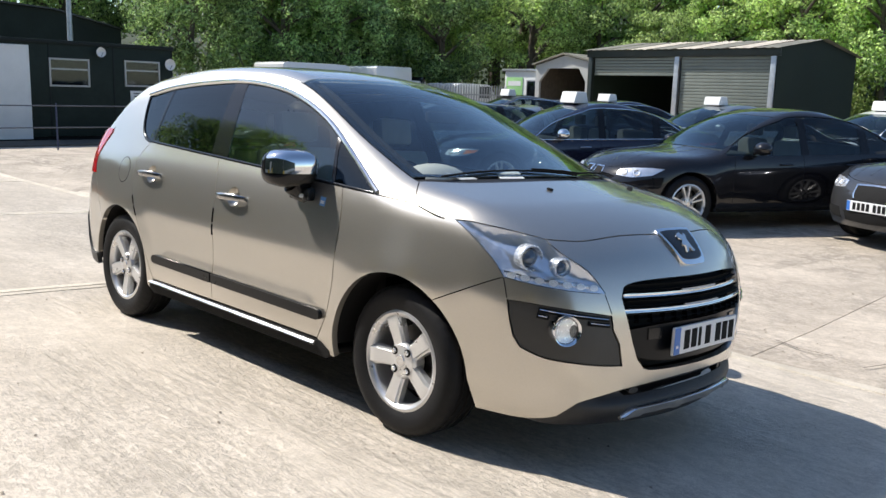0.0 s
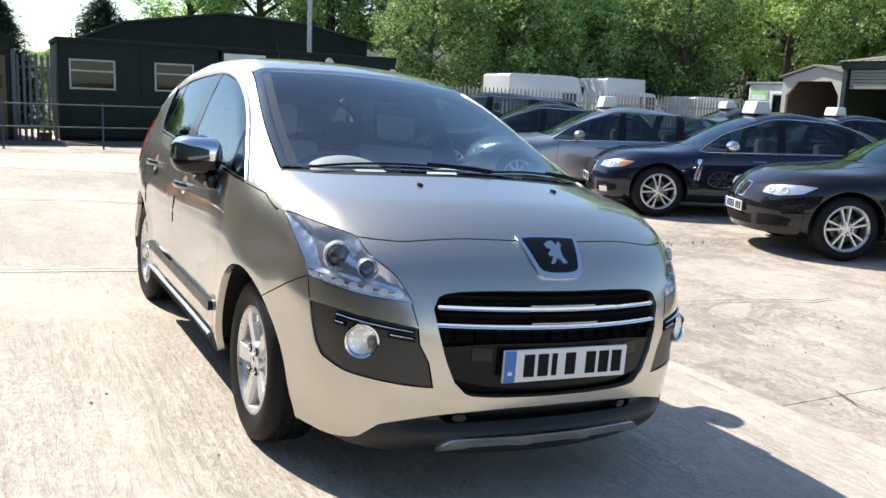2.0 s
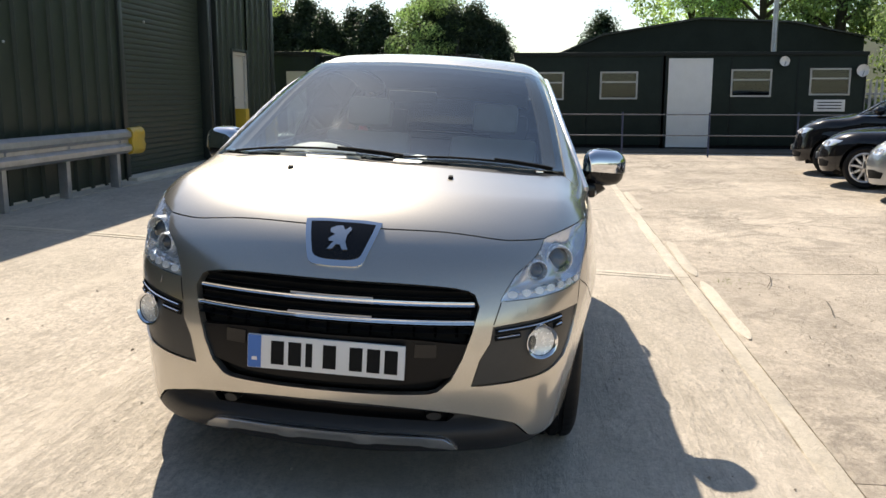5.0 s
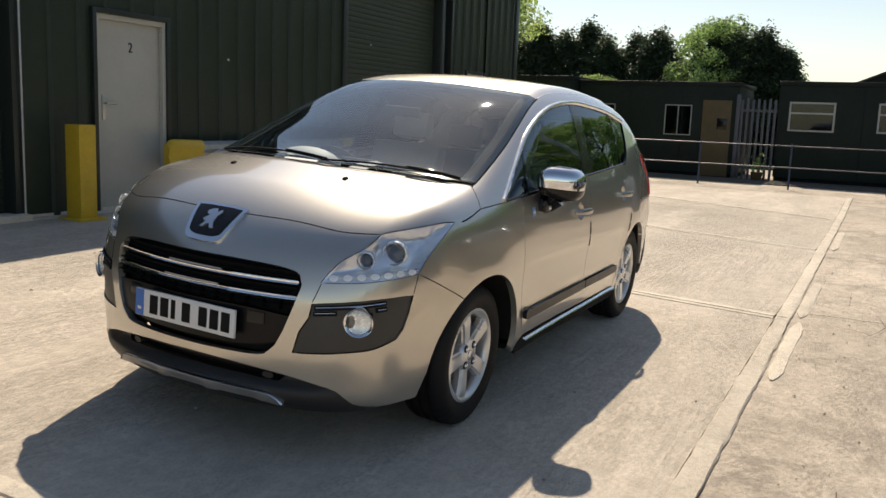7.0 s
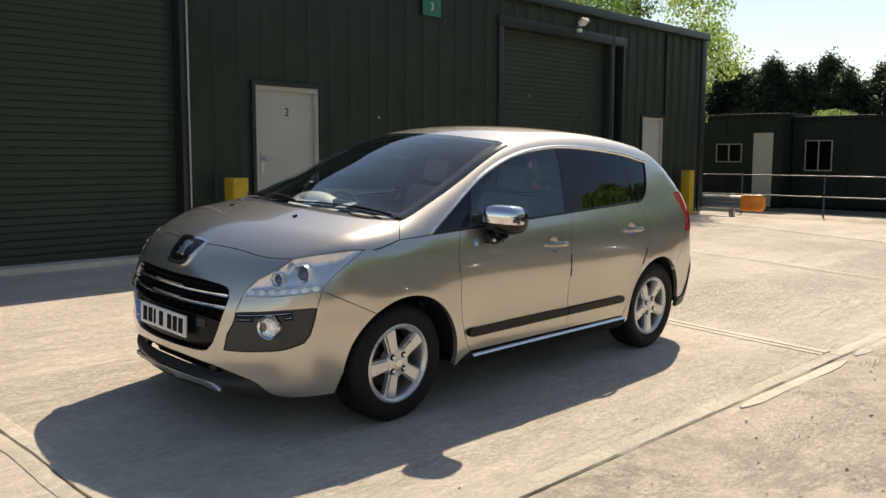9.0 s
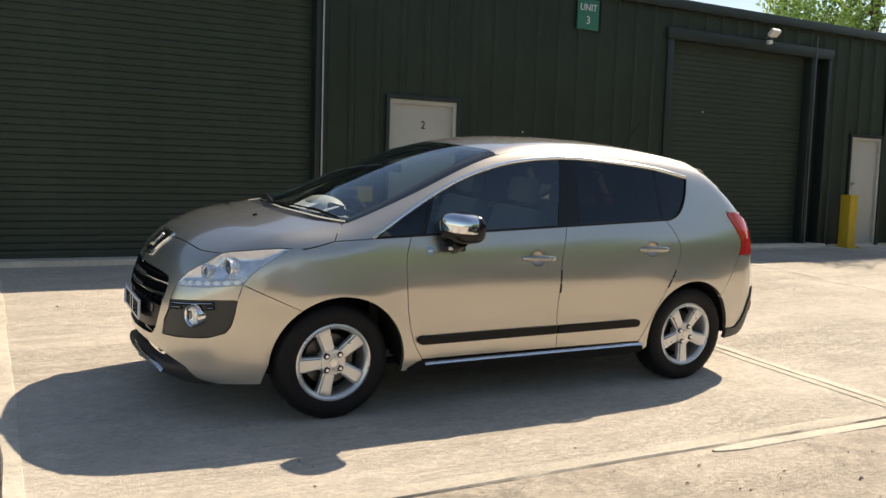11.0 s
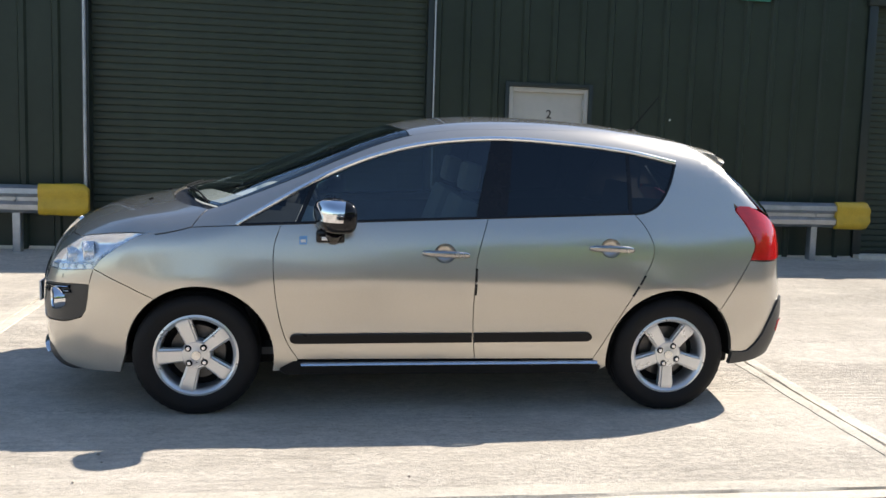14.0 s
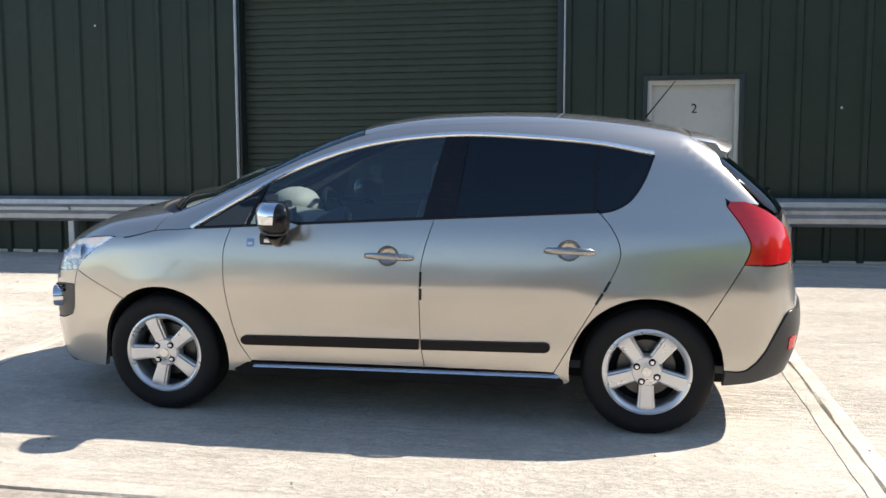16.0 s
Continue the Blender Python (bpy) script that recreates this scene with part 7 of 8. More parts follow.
    hg = loop_of(run((roof_r - 0.055, 0.0), (roof_r - 0.005, float(ye(roof_r))), step=0.08), [(x, float(ye(x))) for x in np.linspace(roof_r - 0.005, end, 12)], run((end, float(ye(end))), (end - 0.03, 0.0), step=0.08))
    sh.panel("rear_screen", loop_of(hg, flip(hg)), "top", PRIVACY, c, step=0.09, lip=0)
    last = -tail_x + 0.20
    if kind == "saloon":
        ht = loop_of(run((end - 0.035, 0.0), (end - 0.005, float(ye(end))), step=0.08), [(x, float(ye(x))) for x in np.linspace(end - 0.005, last, 8)], run((last, float(ye(last))), (last - 0.05, 0.0), step=0.08))
        sh.panel("boot_lid", loop_of(ht, flip(ht)), "top", mat, c, step=0.09, lip=0.01)
    # nose
    fr = as_front(sh.lift(front_edge, "top"))
    seam = as_front(sh.lift(run(edge[0], (xs_f, 0.28), step=0.05), "side"))
    hf = loop_of(fr, seam, bend(seam[-1], (40, 0.24), (20, 0.22), (0, 0.22), step=2))
    hf = [(max(0.0, a), b) for a, b in hf]
    sh.panel("front_bumper", loop_of(hf, turn(hf)), "front", mat, c, step=fine_step, lip=0.015)
    zt = 0.70 + tall * 0.6
    for s in (1, -1):
        lampo = [(s * a, b) for a, b in loop_of(run((21, zt - 0.06), (31, zt - 0.075), (41, zt - 0.04), (47, zt + 0.035), (40, zt + 0.045), (30, zt + 0.035), (22, zt + 0.01), (21, zt - 0.06), step=2))]
        lamp_ob = sh.panel("headlamp", lampo, "front", LAMP_GREY, c, push=0.004, lip=0.012, gap=0, step=0.04, label="clear headlamp")
        for th in (26, 33):
            q = sh.lift([(th, zt - 0.02)], "front")[0]
            n = sh.normal(q[None])[0]
            way = Vector((n[0], n[1] * s, n[2]))
            part("lamp_ring", revolve([(0.028, 0.012), (0.036, 0.016), (0.042, 0.006), (0.042, -0.01), (0.028, -0.01), (0.028, 0.012)], 20, "Y", Matrix.Translation((q[0], q[1] * s, q[2])) @ way.to_track_quat("Y", "Z").to_matrix().to_4x4()), LAMP_SILVER, lamp_ob)
        intake = [(s * a, b) for a, b in loop_of(run((20, 0.30), (36, 0.32), (38, 0.40), (30, 0.43), (21, 0.42), (20, 0.30), step=2))]
        sh.panel("side_intake", intake, "front", MATTBLACK, c, push=0.003, lip=0.004, gap=0, step=0.05)
        if face == "kidney":
            kid = [(s * a, b) for a, b in loop_of(run((1.2, zt - 0.14), (7.5, zt - 0.14), (10.0, zt - 0.05), (9.0, zt + 0.02), (1.5, zt + 0.025), (1.2, zt - 0.14), step=1))]
            kob = sh.panel("grille", kid, "front", CHROME, c, push=0.006, lip=0.01, gap=0, step=0.03)
            sh.panel("grille_mesh", [tuple(v / np.array([radians(1), 1])) for v in inset(np.array(kid) * np.array([radians(1), 1]), 0.012)], "front", MATTBLACK, kob, push=0.008, lip=0.002, gap=0, step=0.03)
    if face != "kidney":
        gw = 15 if face == "cat" else 13
        gr = loop_of(run((0, zt + 0.0), (gw, zt - 0.01), (gw - 1, zt - 0.12), (gw - 4, zt - 0.24), (0, zt - 0.25), step=1.5))
        gob = sh.panel("grille", loop_of(gr, turn(gr)), "front", CHROME, c, push=0.004, lip=0.008, gap=0, step=0.04, label="chrome framed grille")
        gi = [tuple(v / np.array([radians(1), 1])) for v in inset(np.array(loop_of(gr, turn(gr))) * np.array([radians(1), 1]), 0.016)]
        sh.panel("grille_mesh", gi, "front", MATTBLACK, gob, push=0.006, lip=0.002, gap=0, step=0.04)
    if face == "cat":
        for s in (False, True):
            sh.ribbon("wing_vent", run((f - ra - 0.10, 0.52), (f - ra - 0.14, 0.80), step=0.04), "side", 0.07, CHROME, c, 0.012, 0.006, s, "chrome wing vent")
            sh.ribbon("bumper_mesh", run((24, 0.33), (31, 0.335), step=1.0) if not s else run((-24, 0.33), (-31, 0.335), step=1.0), "front", 0.09, CHROME, c, 0.010, 0.006)
            sh.panel("side_lamp", [(a if not s else -a, b) for a, b in loop_of(run((37, zt - 0.04), (44, zt - 0.01), (46.5, zt + 0.03), (38, zt + 0.02), (37, zt - 0.04), step=1.5))], "front", AMBER, c, push=0.008, lip=0.006, gap=0, step=0.03)
    mouth_p = loop_of(run((0, 0.40), (17, 0.39), (16, 0.29), (0, 0.28), step=1.5))
    sh.panel("lower_intake", loop_of(mouth_p, turn(mouth_p)), "front", MATTBLACK, c, push=0.003, lip=0.004, gap=0, step=0.05)
    px = float(sh.nose(0.46)) + 0.012
    pl = part("number_plate", box(px - 0.01, px, -0.26, 0.26, 0.405, 0.515, 0.002), PLATE_WHITE, c, "white number plate")
    part("blue_band", box(px, px + 0.002, -0.258, -0.216, 0.408, 0.512), BLUE, pl)
    for k in range(7):
        y = -0.182 + k * 0.058 + (0.03 if k > 3 else 0)
        part("dark_bar", box(px, px + 0.002, y, y + 0.042, 0.42, 0.50), MATTBLACK, pl)
    # tail
    re_s = as_rear(sh.lift(run(edge[-1], (xs_r, 0.30), step=0.05), "side"))
    zr = edge[-1][1]
    if kind == "saloon":
        tail_top = as_rear(sh.lift(run((last - 0.05, 0.0), (last, float(ye(last))), step=0.06), "top"))
    else:
        tail_top = as_rear(sh.lift(run((end - 0.03, 0.0), (end, float(ye(end))), step=0.06), "top"))
    hr2 = loop_of(tail_top, re_s, bend(re_s[-1], (40, 0.27), (20, 0.28), (0, 0.28), step=2))
    hr2 = [(max(0.0, a), b) for a, b in hr2]
    sh.panel("rear_bumper", loop_of(hr2, turn(hr2)), "rear", mat, c, step=fine_step, lip=0.012)
    for s in (1, -1):
        zl = 0.82 + tall
        sh.panel("tail_lamp", [(s * a, b) for a, b in loop_of(run((24, zl - 0.06), (44, zl - 0.05), (46, zl + 0.06), (26, zl + 0.07), (24, zl - 0.06), step=2))], "rear", RED_LAMP, c, push=0.004, lip=0.01, gap=0, step=0.05)
    for ax in (f, r):
        for s in (1, -1):
            wheel(c, ax, s * 0.805, radius - 0.003, radius, radius * 0.69, 0.23, s, 5 if twin else spokes, 9, 0.8 if twin else 0.45, twin, 5, "silver alloy wheel")
            arch_liner(c, ax, radius, ra + 0.002, s * 0.58, s * 0.90)
    part("underbody", box(-tail_x + 0.35, nose_x - 0.35, -0.66, 0.66, 0.19, 0.30, 0.02), MATTBLACK, c)
    part("cabin_floor", box(r, f - 0.3, -0.72, 0.72, 0.30, 0.55), MATTBLACK, c)
    for y in (-0.37, 0.37):
        part("seat", box(-0.40, -0.26, y - 0.25, y + 0.25, 0.5, 1.06 + tall, 0.06), LEATHER, c)
        part("headrest", box(-0.40, -0.30, y - 0.13, y + 0.13, 1.09 + tall, 1.25 + tall, 0.04), LEATHER, c)
    part("rear_seat", box(-1.35, -1.15, -0.62, 0.62, 0.5, 1.02 + tall, 0.06), INTERIOR, c)
    part("dashboard", box(ws - 0.55, ws - 0.10, -0.68, 0.68, 0.55, 0.93 + tall * 0.9, 0.08), INTERIOR, c)
    if sign:
        roof_sign(c, -0.05, H - 0.035)
    return c


NAVY = paint("dark_navy_paint", (0.010, 0.014, 0.034), 0.2, 0.25, 0.3, 0.015)
BLACKP = paint("black_paint", (0.008, 0.008, 0.010), 0.1, 0.25, 0.0, 0.015)
SILVERP = paint("silver_grey_paint", (0.30, 0.32, 0.34), 0.5, 0.32, 0.8, 0.06)
WHITEP = paint("white_car_paint", (0.70, 0.70, 0.69), 0.0, 0.35, 0.0, 0.08)
GREYP = paint("dark_grey_paint", (0.05, 0.052, 0.056), 0.3, 0.3, 0.5, 0.02)

parked_car("black saloon car with ten spoke wheels", BLACKP, (-1.22, 6.02), 243, "saloon", 2.97, False, 7, True, False, "kidney", 0.335)
parked_car("dark navy saloon car with a white roof sign", NAVY, (-4.45, 6.37), 241, "saloon", 2.91, True, 10, True, True, "cat", 0.345)
parked_car("silver grey estate car with a white roof sign", SILVERP, (-7.06, 5.77), 243, "estate", 2.91, True, 10, False, True, "frame", 0.335)
parked_car("black estate car beside a people carrier", BLACKP, (-9.25, 5.75), 241, "estate", 2.85, False, 10, False, True, "frame")
parked_car("black people carrier with roof rails", BLACKP, (-11.5, 5.95), 241, "mpv", 2.85, False, 5, False, True, "frame")
parked_car("dark grey saloon car with a chrome framed grille", GREYP, (1.78, 6.95), 248, "saloon", 2.64, False, 10, False, True, "frame")
parked_car("dark grey hatchback with a white roof sign", GREYP, (-11.3, 13.0), 244, "hatch", 2.65, True)
parked_car("dark navy saloon car with a white roof sign", NAVY, (-8.2, 12.9), 244, "saloon", 2.9, True)
parked_car("silver grey saloon car with a white roof sign", SILVERP, (-5.3, 12.8), 244, "saloon", 2.9, True)
parked_car("white estate car with a white roof sign", WHITEP, (-1.7, 12.6), 244, "estate", 2.9, True)
parked_car("black people carrier with roof rails", BLACKP, (1.2, 13.6), 244, "mpv", 2.85, False)
parked_car("dark grey saloon car near the open shed", GREYP, (-9.0, 18.5), 200, "saloon", 2.9, False)


def van(label, x, y, long, high, boxy):
    v = empty("van", label, "van", Matrix.Translation((x, y, 0.03)), "white vans behind the fence")
    prof = [(0.0, 0.45), (0.0, high - 0.06), (0.08, high), (long - 1.35, high), (long - 1.15, high - (0.05 if not boxy else 0.5)), (long - 0.75, 1.35), (long - 0.1, 1.1), (long, 0.95), (long, 0.4)]
    if boxy:
        prof[3:5] = [(long - 1.7, high), (long - 1.66, high - 0.5), (long - 1.2, high - 0.52)]
    bm = prism([(b, a) for b, a in [(q[0], q[1]) for q in prof]], 1.9, pose(0, 0, 0, 0, 0, 90) @ Matrix.Translation((0, -0.95, 0)), 0.04)
    part("body", bm, WHITEP, v, "white van body")
    part("windscreen", box(-0.85, 0.85, long - 1.05, long - 0.80, 1.42, high - 0.35, 0.02), PRIVACY, v)
    for s in (1, -1):
        part("side_window", box(min(s * 0.94, s * 0.965), max(s * 0.94, s * 0.965), long - 1.9, long - 1.15, 1.3, 1.8, 0.02), PRIVACY, v)
        for wy in (0.8, long - 0.9):
            w = revolve([(0.2, 0.11), (0.33, 0.1), (0.34, 0.0), (0.33, -0.1), (0.2, -0.11)], 24, "X")
            bmesh.ops.translate(w, verts=w.verts, vec=(s * 0.86, wy, 0.33))
            part("wheel", w, TYRE, v)
    part("roof_seam", box(-0.8, 0.8, 0.3, long - 1.6, high, high + 0.015, 0.006), WHITEP, v)


van("white panel van behind the fence", -23.4, 15.05, 4.2, 2.42, False)
van("white box van behind the fence", -23.6, 19.6, 3.6, 2.46, True)
van("white panel van behind the fence", -23.2, 23.9, 3.2, 1.9, False)


# ---- trees and scrub ----
def leaf_clumps(bm, rng, centres, leaf, per, spread):
    """Small folded leaf sprays scattered round each centre."""
    for c in centres:
        for _ in range(per):
            d = Vector((rng.gauss(0, 1), rng.gauss(0, 1), rng.gauss(0, 0.8))) * spread
            q = Euler((rng.uniform(-0.9, 0.9), rng.uniform(-0.9, 0.9), rng.uniform(0, 6.3))).to_matrix()
            r = leaf * rng.uniform(0.6, 1.3)
            o = c + d
            a, b, e, f = (bm.verts.new(o + q @ Vector(v)) for v in ((-r, 0, 0), (0, -r * 0.55, r * 0.15), (r, 0, 0), (0, r * 0.55, r * 0.15)))
            bm.faces.new((a, b, e))
            bm.faces.new((a, e, f))


def lobes(bm, rng, centres, leaf, per, size):
    """Rounded boughs: leaf sprays over the outside of each, facing out."""
    for c in centres:
        r0 = size * rng.uniform(0.55, 1.25)
        for _ in range(int(per * (r0 / size) ** 1.6)):
            d = Vector((rng.gauss(0, 1), rng.gauss(0, 1), rng.gauss(0.25, 1))).normalized()
            o = c + Vector((d.x, d.y, d.z * 0.75)) * r0 * rng.uniform(0.55, 1.12)
            n = (d + Vector((rng.gauss(0, 0.5), rng.gauss(0, 0.5), rng.gauss(0.2, 0.5)))).normalized()
            q = n.to_track_quat("Z", "Y").to_matrix() @ Euler((0, 0, rng.uniform(0, 6.3))).to_matrix()
            r = leaf * rng.uniform(0.6, 1.3)
            a, b, e, f = (bm.verts.new(o + q @ Vector(v)) for v in ((-r, 0, 0), (0, -r * 0.6, r * 0.2), (r, 0, -r * 0.15), (0, r * 0.6, r * 0.2)))
            bm.faces.new((a, b, e))
            bm.faces.new((a, e, f))


def broadleaf(rng, high, wide, clumps, per, leaf, mat, label):
    t = empty("tree", label, "tree", group="trees round the yard")
    trunk = bmesh.new()
    base_h = high * 0.25
    lean = Vector((rng.uniform(-0.4, 0.4), rng.uniform(-0.4, 0.4), 0))
    line = [Vector((0, 0, -0.4)), lean * 0.3 + Vector((0, 0, base_h)), lean + Vector((0, 0, high * 0.6)), lean * 1.3 + Vector((0, 0, high * 0.9))]
    r0 = high * 0.018 + 0.05
    add_tube(trunk, [tuple(p) for p in line], [r0 * 1.3, r0, r0 * 0.55, r0 * 0.15], 8)
    tips = []
    for k in range(9):
        a, h = rng.uniform(0, 6.3), rng.uniform(0.3, 0.85)
        s = lean * h + Vector((0, 0, high * h * 0.8))
        out = Vector((math.cos(a), math.sin(a), 0)) * wide * rng.uniform(0.5, 0.85)
        e = s + out + Vector((0, 0, high * rng.uniform(0.06, 0.2)))
        add_tube(trunk, [tuple(s), tuple(s * 0.45 + e * 0.55 + Vector((0, 0, 0.2))), tuple(e)], [r0 * 0.5, r0 * 0.3, r0 * 0.08], 6)
        tips.append(e)
    part("trunk", trunk, BARK, t)
    crown = bmesh.new()
    centres = list(tips)
    while len(centres) < clumps:
        u, v = rng.uniform(0, 6.3), rng.uniform(-0.8, 1)
        rr = math.sqrt(max(0.02, 1 - v * v)) * rng.uniform(0.62, 1.0)
        centres.append(lean + Vector((math.cos(u) * rr * wide, math.sin(u) * rr * wide, high * 0.58 + v * high * 0.40)))
    lobes(crown, rng, centres, leaf, per, wide * 0.26)
    part("crown", crown, mat, t)
    return t


def conifer(rng, high, wide, mat, label):
    t = empty("tree", label, "tree", group="conifers behind the cabins")
    part("trunk", tube([(0, 0, -0.4), (0, 0, high * 0.95)], [0.16, 0.03], 7), BARK, t)
    crown = bmesh.new()
    centres = []
    for k in range(640):
        h = rng.random() ** 1.1
        a = rng.uniform(0, 6.3)
        r = wide * (1 - h ** 2.6) ** 0.9 * rng.uniform(0.55, 1.08) + 0.05
        centres.append(Vector((math.cos(a) * r, math.sin(a) * r, 0.25 + h * high * rng.uniform(0.90, 1.04))))
    leaf_clumps(crown, rng, centres, 0.072, 40, wide * 0.10)
    part("crown", crown, mat, t)
    return t


rng = random.Random(11)
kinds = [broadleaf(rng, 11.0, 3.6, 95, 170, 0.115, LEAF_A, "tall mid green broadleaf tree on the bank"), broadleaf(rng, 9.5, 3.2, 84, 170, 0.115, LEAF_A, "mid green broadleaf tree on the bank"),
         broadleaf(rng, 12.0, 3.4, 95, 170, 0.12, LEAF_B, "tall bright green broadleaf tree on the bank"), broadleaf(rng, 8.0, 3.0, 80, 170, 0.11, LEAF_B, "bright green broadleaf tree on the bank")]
firs = [conifer(rng, 5.2, 1.65, LEAF_C, "dark green conifer behind the cabins"), conifer(rng, 4.9, 1.75, LEAF_C, "dark green conifer behind the cabins")]
deep = broadleaf(rng, 9.5, 3.3, 70, 110, 0.15, LEAF_D, "deep green broadleaf tree behind the parked cars")
home = {id(k): True for k in kinds + firs + [deep]}


def plant(kind, x, y, turn_by, size=1.0):
    z = float(ground_z(x, y)) - 0.05
    m = pose(x, y, z, 0, 0, turn_by) @ Matrix.Diagonal((size, size, size, 1))
    if home.pop(id(kind), None):
        kind.matrix_basis = m
        kind.scale = (size, size, size)
        return kind
    old = kind.scale.copy()
    kind.scale = (1, 1, 1)
    c = copy_thing(kind, pose(x, y, z, 0, 0, turn_by))
    kind.scale = old
    c.scale = (size, size, size)
    return c


def along(points, step):
    out, left = [], 0.0
    for a, b in zip(points, points[1:]):
        a, b = Vector(a), Vector(b)
        d = (b - a).length
        s = left
        while s < d:
            out.append(a + (b - a) * s / d)
            s += step
        left = s - d
    return out


wood = random.Random(3)
for pts, step, lo, hi in ((((-29, 15.5), (-29.5, 24), (-24.5, 31), (-14, 35.5), (-6.5, 36)), 3.3, 0.62, 0.86), (((-34, 18.5), (-33, 29), (-25, 37), (-12, 41), (-6, 42)), 3.5, 0.8, 1.05), (((-49, 9.5), (-41, 22), (-38, 33), (-28, 44), (-12, 48), (-6, 49)), 4.2, 1.0, 1.3)):
    for p in along(pts, step):
        plant(kinds[wood.randrange(4)], p.x + wood.uniform(-1, 1), p.y + wood.uniform(-1, 1), wood.uniform(0, 360), wood.uniform(lo, hi))
for k in range(20):
    plant(firs[k % 2], -32.5 + wood.uniform(-0.6, 0.6), -27 + k * 1.08, wood.uniform(0, 360), wood.uniform(0.92, 1.04))
for x, y, s in ((-31.0, -3.0, 0.90), (-30.9, -2.1, 0.92), (-31.4, -3.9, 0.88), (-31.2, -1.35, 0.80)):
    plant(firs[0], x, y, wood.uniform(0, 360), s)
for p in along(((-3.5, 40), (8, 41), (30, 40)), 3.6):
    plant(deep, p.x, p.y + wood.uniform(-2, 2), wood.uniform(0, 360), wood.uniform(0.38, 0.55))
plant(kinds[1], -31.2, -4.0, 40, 0.56)
plant(kinds[0], -33.5, -3.9, 140, 0.52)
plant(kinds[3], -30.0, -8.2, 10, 0.40)
plant(kinds[3], -36.0, 3.4, 70, 0.42)
plant(kinds[3], -40.0, 0.5, 120, 0.36)
plant(kinds[1], -41.0, 1.7, 20, 0.34)
plant(firs[1], -45.0, 3.85, 30, 1.12)
near = random.Random(21)
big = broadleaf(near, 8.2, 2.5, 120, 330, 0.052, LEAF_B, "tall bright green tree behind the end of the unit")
big.matrix_basis = pose(-14.6, -7.9, -0.1)
big["group"] = "trees round the yard"

# scrub at the foot of the wood
scrub = bmesh.new()
sr = random.Random(8)
centres = []
for pts in (((-26.5, 11.5), (-27, 25), (-22, 30), (-17, 33), (-5, 34)), ((-28.5, 13), (-28.5, 27), (-23, 33), (-8, 36))):
    for p in along(pts, 0.42):
        x, y = p.x + sr.uniform(-1.2, 1.2), p.y + sr.uniform(-1, 1)
        centres.append(Vector((x, y, float(ground_z(x, y)) + sr.uniform(0.0, 2.6))))
lobes(scrub, sr, centres, 0.13, 60, 0.75)
tagged(part("scrub", scrub, GRASS), "green scrub and long grass below the trees", "scrub", kind="stuff")


# ---- concrete bays, joints and grit ----
def bay(x0, x1, y0, y1, lift, mat, name="concrete_slab", uneven=0.004):
    bm = sheet(fine(x0, x1, 0.4), fine(y0, y1, 0.25), lift, uneven)
    edge_v = {v for e in bm.edges if e.is_boundary for v in e.verts}
    for v in edge_v:
        v.co.z = float(ground_z(v.co.x, v.co.y)) + lift
    ext = bmesh.ops.extrude_edge_only(bm, edges=[e for e in bm.edges if e.is_boundary])
    for v in ext["geom"]:
        if isinstance(v, bmesh.types.BMVert):
            v.co.z -= 0.03
    ob = part(name, bm, mat, ground)
    return ob


def mortar(points, half, lift, mat, name, taper=0.0):
    """A pale band of mortar with ragged edges along a line on the ground."""
    bm = bmesh.new()
    rows = []
    a, b = Vector(points[0]), Vector(points[1])
    n = int((b - a).length / 0.06)
    way = (b - a).normalized()
    out = Vector((-way.y, way.x))
    for k in range(n + 1):
        p = a + way * ((b - a).length * k / n)
        row = []
        for s, dz in ((-1, -0.012), (-0.85, 0.0), (0, 0.002), (0.85, 0.0), (1, -0.012)):
            w = half * (1 + 0.24 * noise.noise(Vector((p.x * 2.2, p.y * 2.2, s * 7))) + 0.14 * noise.noise(Vector((p.x * 9, p.y * 9, s * 3))))
            if taper:
                near_end = min(k, n - k) * 0.06
                w *= 0.15 + 0.85 * min(1.0, near_end / taper) ** 0.6
            q = p + out * s * w
            row.append(bm.verts.new((q.x, q.y, float(ground_z(q.x, q.y)) + lift + dz)))
        rows.append(row)
    for u, v in zip(rows, rows[1:]):
        for k in range(4):
            bm.faces.new((u[k], v[k], v[k + 1], u[k + 1]))
    bmesh.ops.recalc_face_normals(bm, faces=bm.faces)
    return part(name, bm, mat, ground)


JX = (12.5, 7.9, 3.0, -2.3, -6.65, -10.8, -15.0)
for a, b in zip(JX, JX[1:]):
    bay(b + 0.088, a - 0.088, -4.60, 1.862, 0.0, SLAB)
for x in JX[1:-1]:
    mortar(((x - 0.051, -4.55), (x - 0.051, 1.855)), 0.049, 0.005, STRIP, "joint_strip")
    mortar(((x + 0.051, -4.55), (x + 0.051, 1.855)), 0.048, 0.004, STRIP, "joint_strip")
for a, b in zip(JX, JX[1:]):
    mortar(((a - 0.01, 1.923), (b + 0.01, 1.923)), 0.060, 0.007, STRIP, "gutter_strip")
OX = (12.5, 6.0, 1.6, -2.62, -6.1, -10.6, -15.0)
for a, b in zip(OX, OX[1:]):
    bay(b + 0.004, a - 0.004, 1.990, 9.6, -0.003, ROUGHCON, "concrete_slab", 0.008)
for a, b in ((-0.45, -2.20), (-2.40, -4.2), (4.6, 3.1), (-6.8, -9.0)):
    mortar(((a, 2.045), (b, 2.052)), 0.052, 0.0050, STRIP, "gutter_strip", 0.25)
bay(-15.0, 12.5, -5.20, -4.62, 0.004, STRIP, "wall_strip", 0.002)

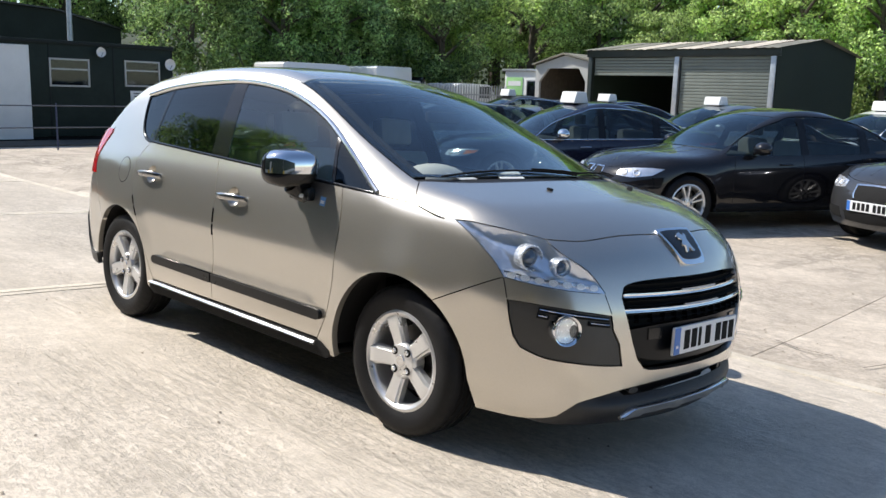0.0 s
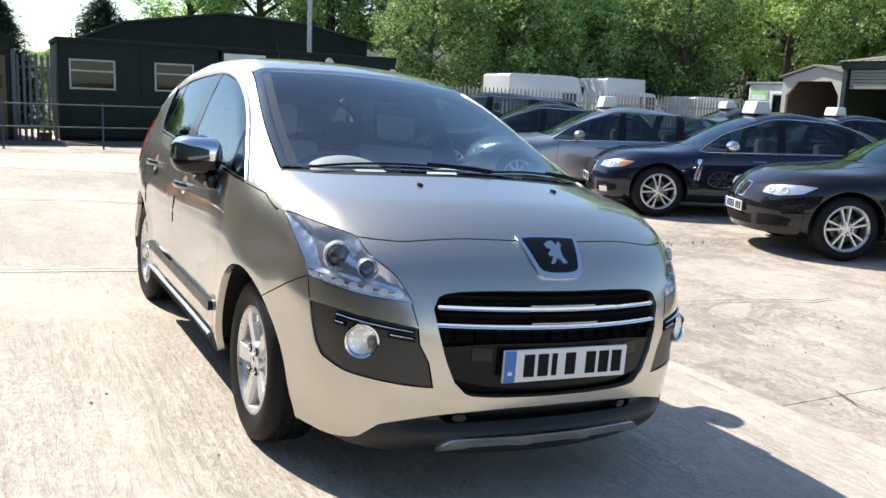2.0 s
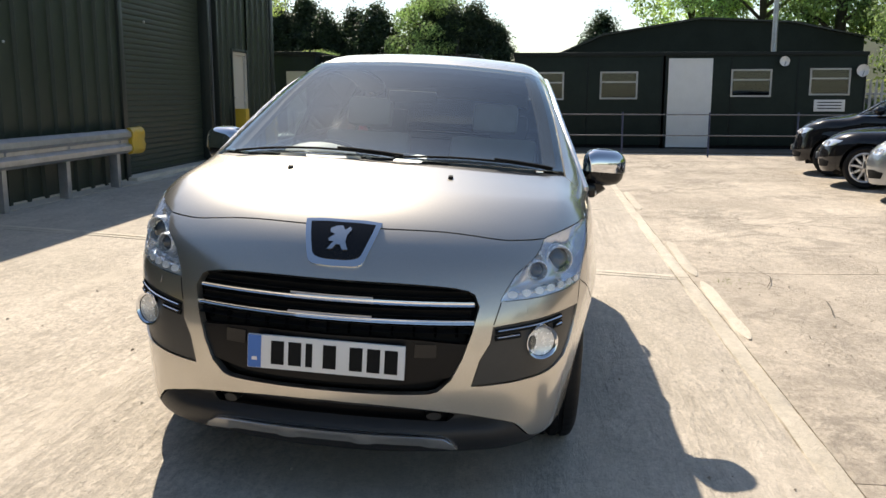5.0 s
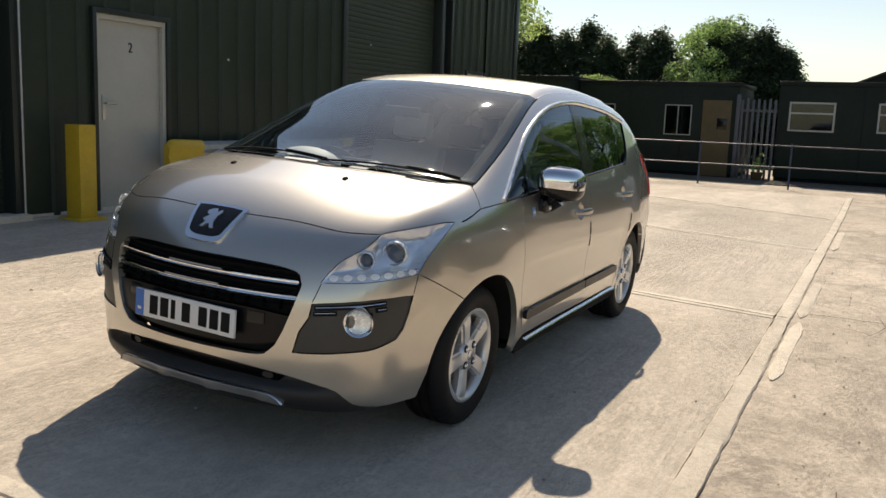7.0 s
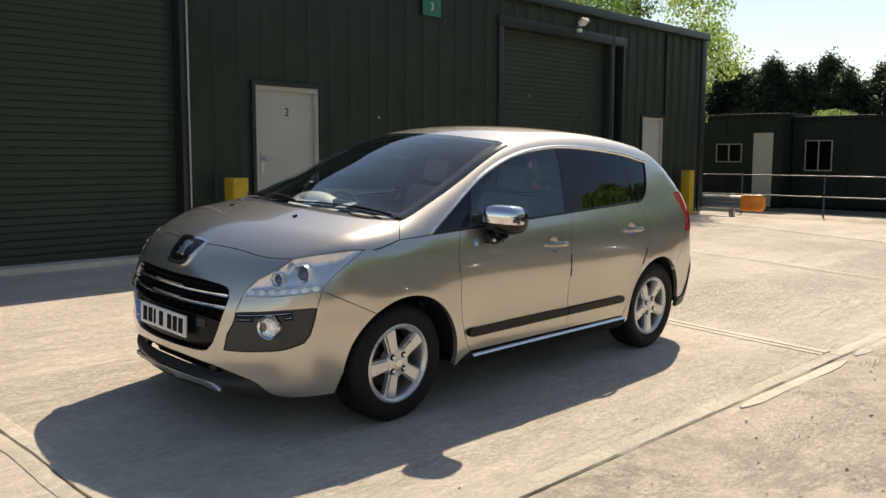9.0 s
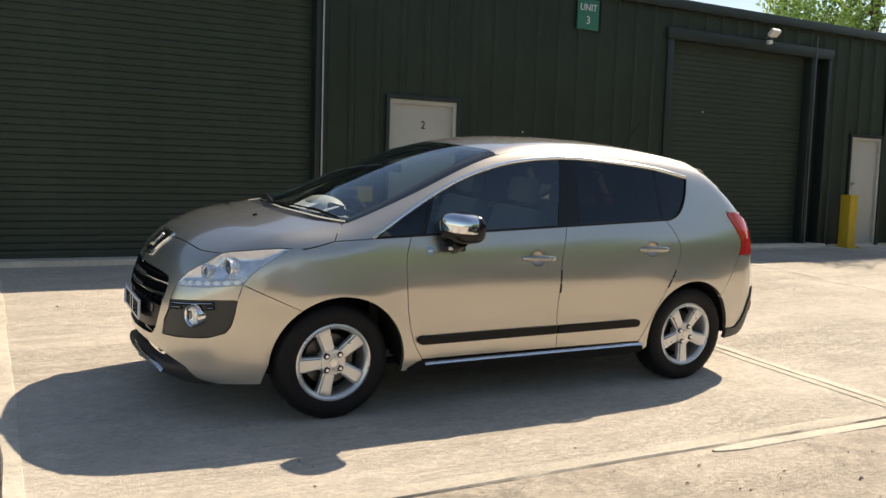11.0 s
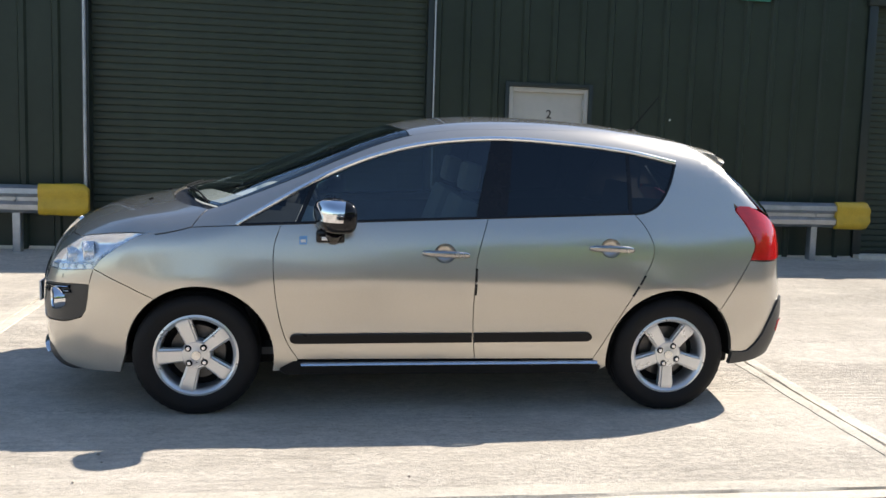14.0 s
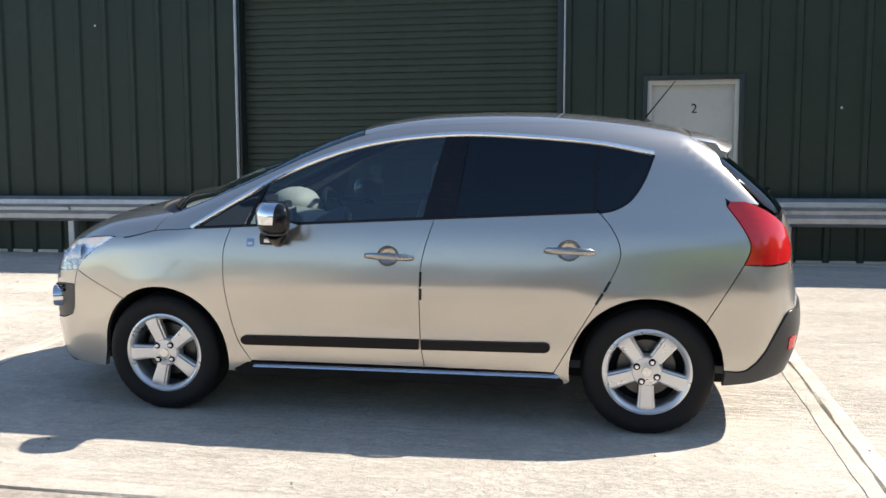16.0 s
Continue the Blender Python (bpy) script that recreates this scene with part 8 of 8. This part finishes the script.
# thin winding cracks filled with dark grit
crack_rng = random.Random(4)
for x, y, ang, n in ((-2.2, 2.3, 80, 14), (0.9, 2.4, 20, 10), (-0.5, 3.0, 100, 10), (2.2, 2.3, 55, 9), (-3.4, 2.25, 15, 8), (4.2, 2.6, 120, 9), (-6.3, 2.3, 85, 12)):
    pts, a = [], radians(ang)
    for k in range(n):
        pts.append((x, y))
        a += crack_rng.uniform(-0.5, 0.5)
        x, y = x + 0.22 * math.cos(a), y + 0.22 * math.sin(a)
        y = max(y, 2.12)
    bm = bmesh.new()
    last_pair = None
    for i, (u, v) in enumerate(pts):
        w = 0.012 * crack_rng.uniform(0.4, 1.2) * (1 - abs(2 * i / n - 1) * 0.6)
        z = float(ground_z(u, v)) + 0.0045 + 0.007
        pair = (bm.verts.new((u - w, v - w * 0.4, z)), bm.verts.new((u + w, v + w * 0.4, z)))
        if last_pair:
            bm.faces.new((last_pair[0], last_pair[1], pair[1], pair[0]))
        last_pair = pair
    bmesh.ops.recalc_face_normals(bm, faces=bm.faces)
    part("crack", bm, DARK_GROUND, ground)

# grit and small stones
grit = bmesh.new()
gr = random.Random(6)
for k in range(1700):
    if k % 3:
        x, y = gr.uniform(-6, 8), 2.25 + abs(gr.gauss(0, 1.6))
    else:
        x, y = gr.uniform(-7, 8), gr.uniform(-4.2, 2.2)
    r = abs(gr.gauss(0, 0.0045)) + 0.003
    z = float(ground_z(x, y)) + r * 0.3
    vs = [grit.verts.new((x + r * a * gr.uniform(0.7, 1.3), y + r * b * gr.uniform(0.7, 1.3), z + r * c)) for a, b, c in ((1, 0, 0), (-0.6, 0.8, 0), (-0.6, -0.8, 0), (0, 0, 0.8))]
    for i in ((0, 1, 3), (1, 2, 3), (2, 0, 3)):
        grit.faces.new([vs[j] for j in i])
tagged(part("grit", grit, ROUGHCON, None, "", False), "small stones and grit strewn over the concrete", "grit", kind="stuff")
weeds = bmesh.new()
wr = random.Random(17)
for cx, cy in ((-2.55, 4.4), (-2.6, 4.9), (-2.5, 5.3), (-2.2, 2.25), (-2.7, 3.7)):
    for k in range(26):
        x, y = cx + wr.gauss(0, 0.08), cy + wr.gauss(0, 0.08)
        z = float(ground_z(x, y))
        h, a = wr.uniform(0.02, 0.06), wr.uniform(0, 6.3)
        weeds.faces.new([weeds.verts.new(v) for v in ((x - 0.004, y, z), (x + 0.004, y, z), (x + 0.02 * math.cos(a), y + 0.02 * math.sin(a), z + h))])
tagged(part("weeds", weeds, GRASS), "dry weeds growing in a concrete joint", "weeds", kind="stuff")
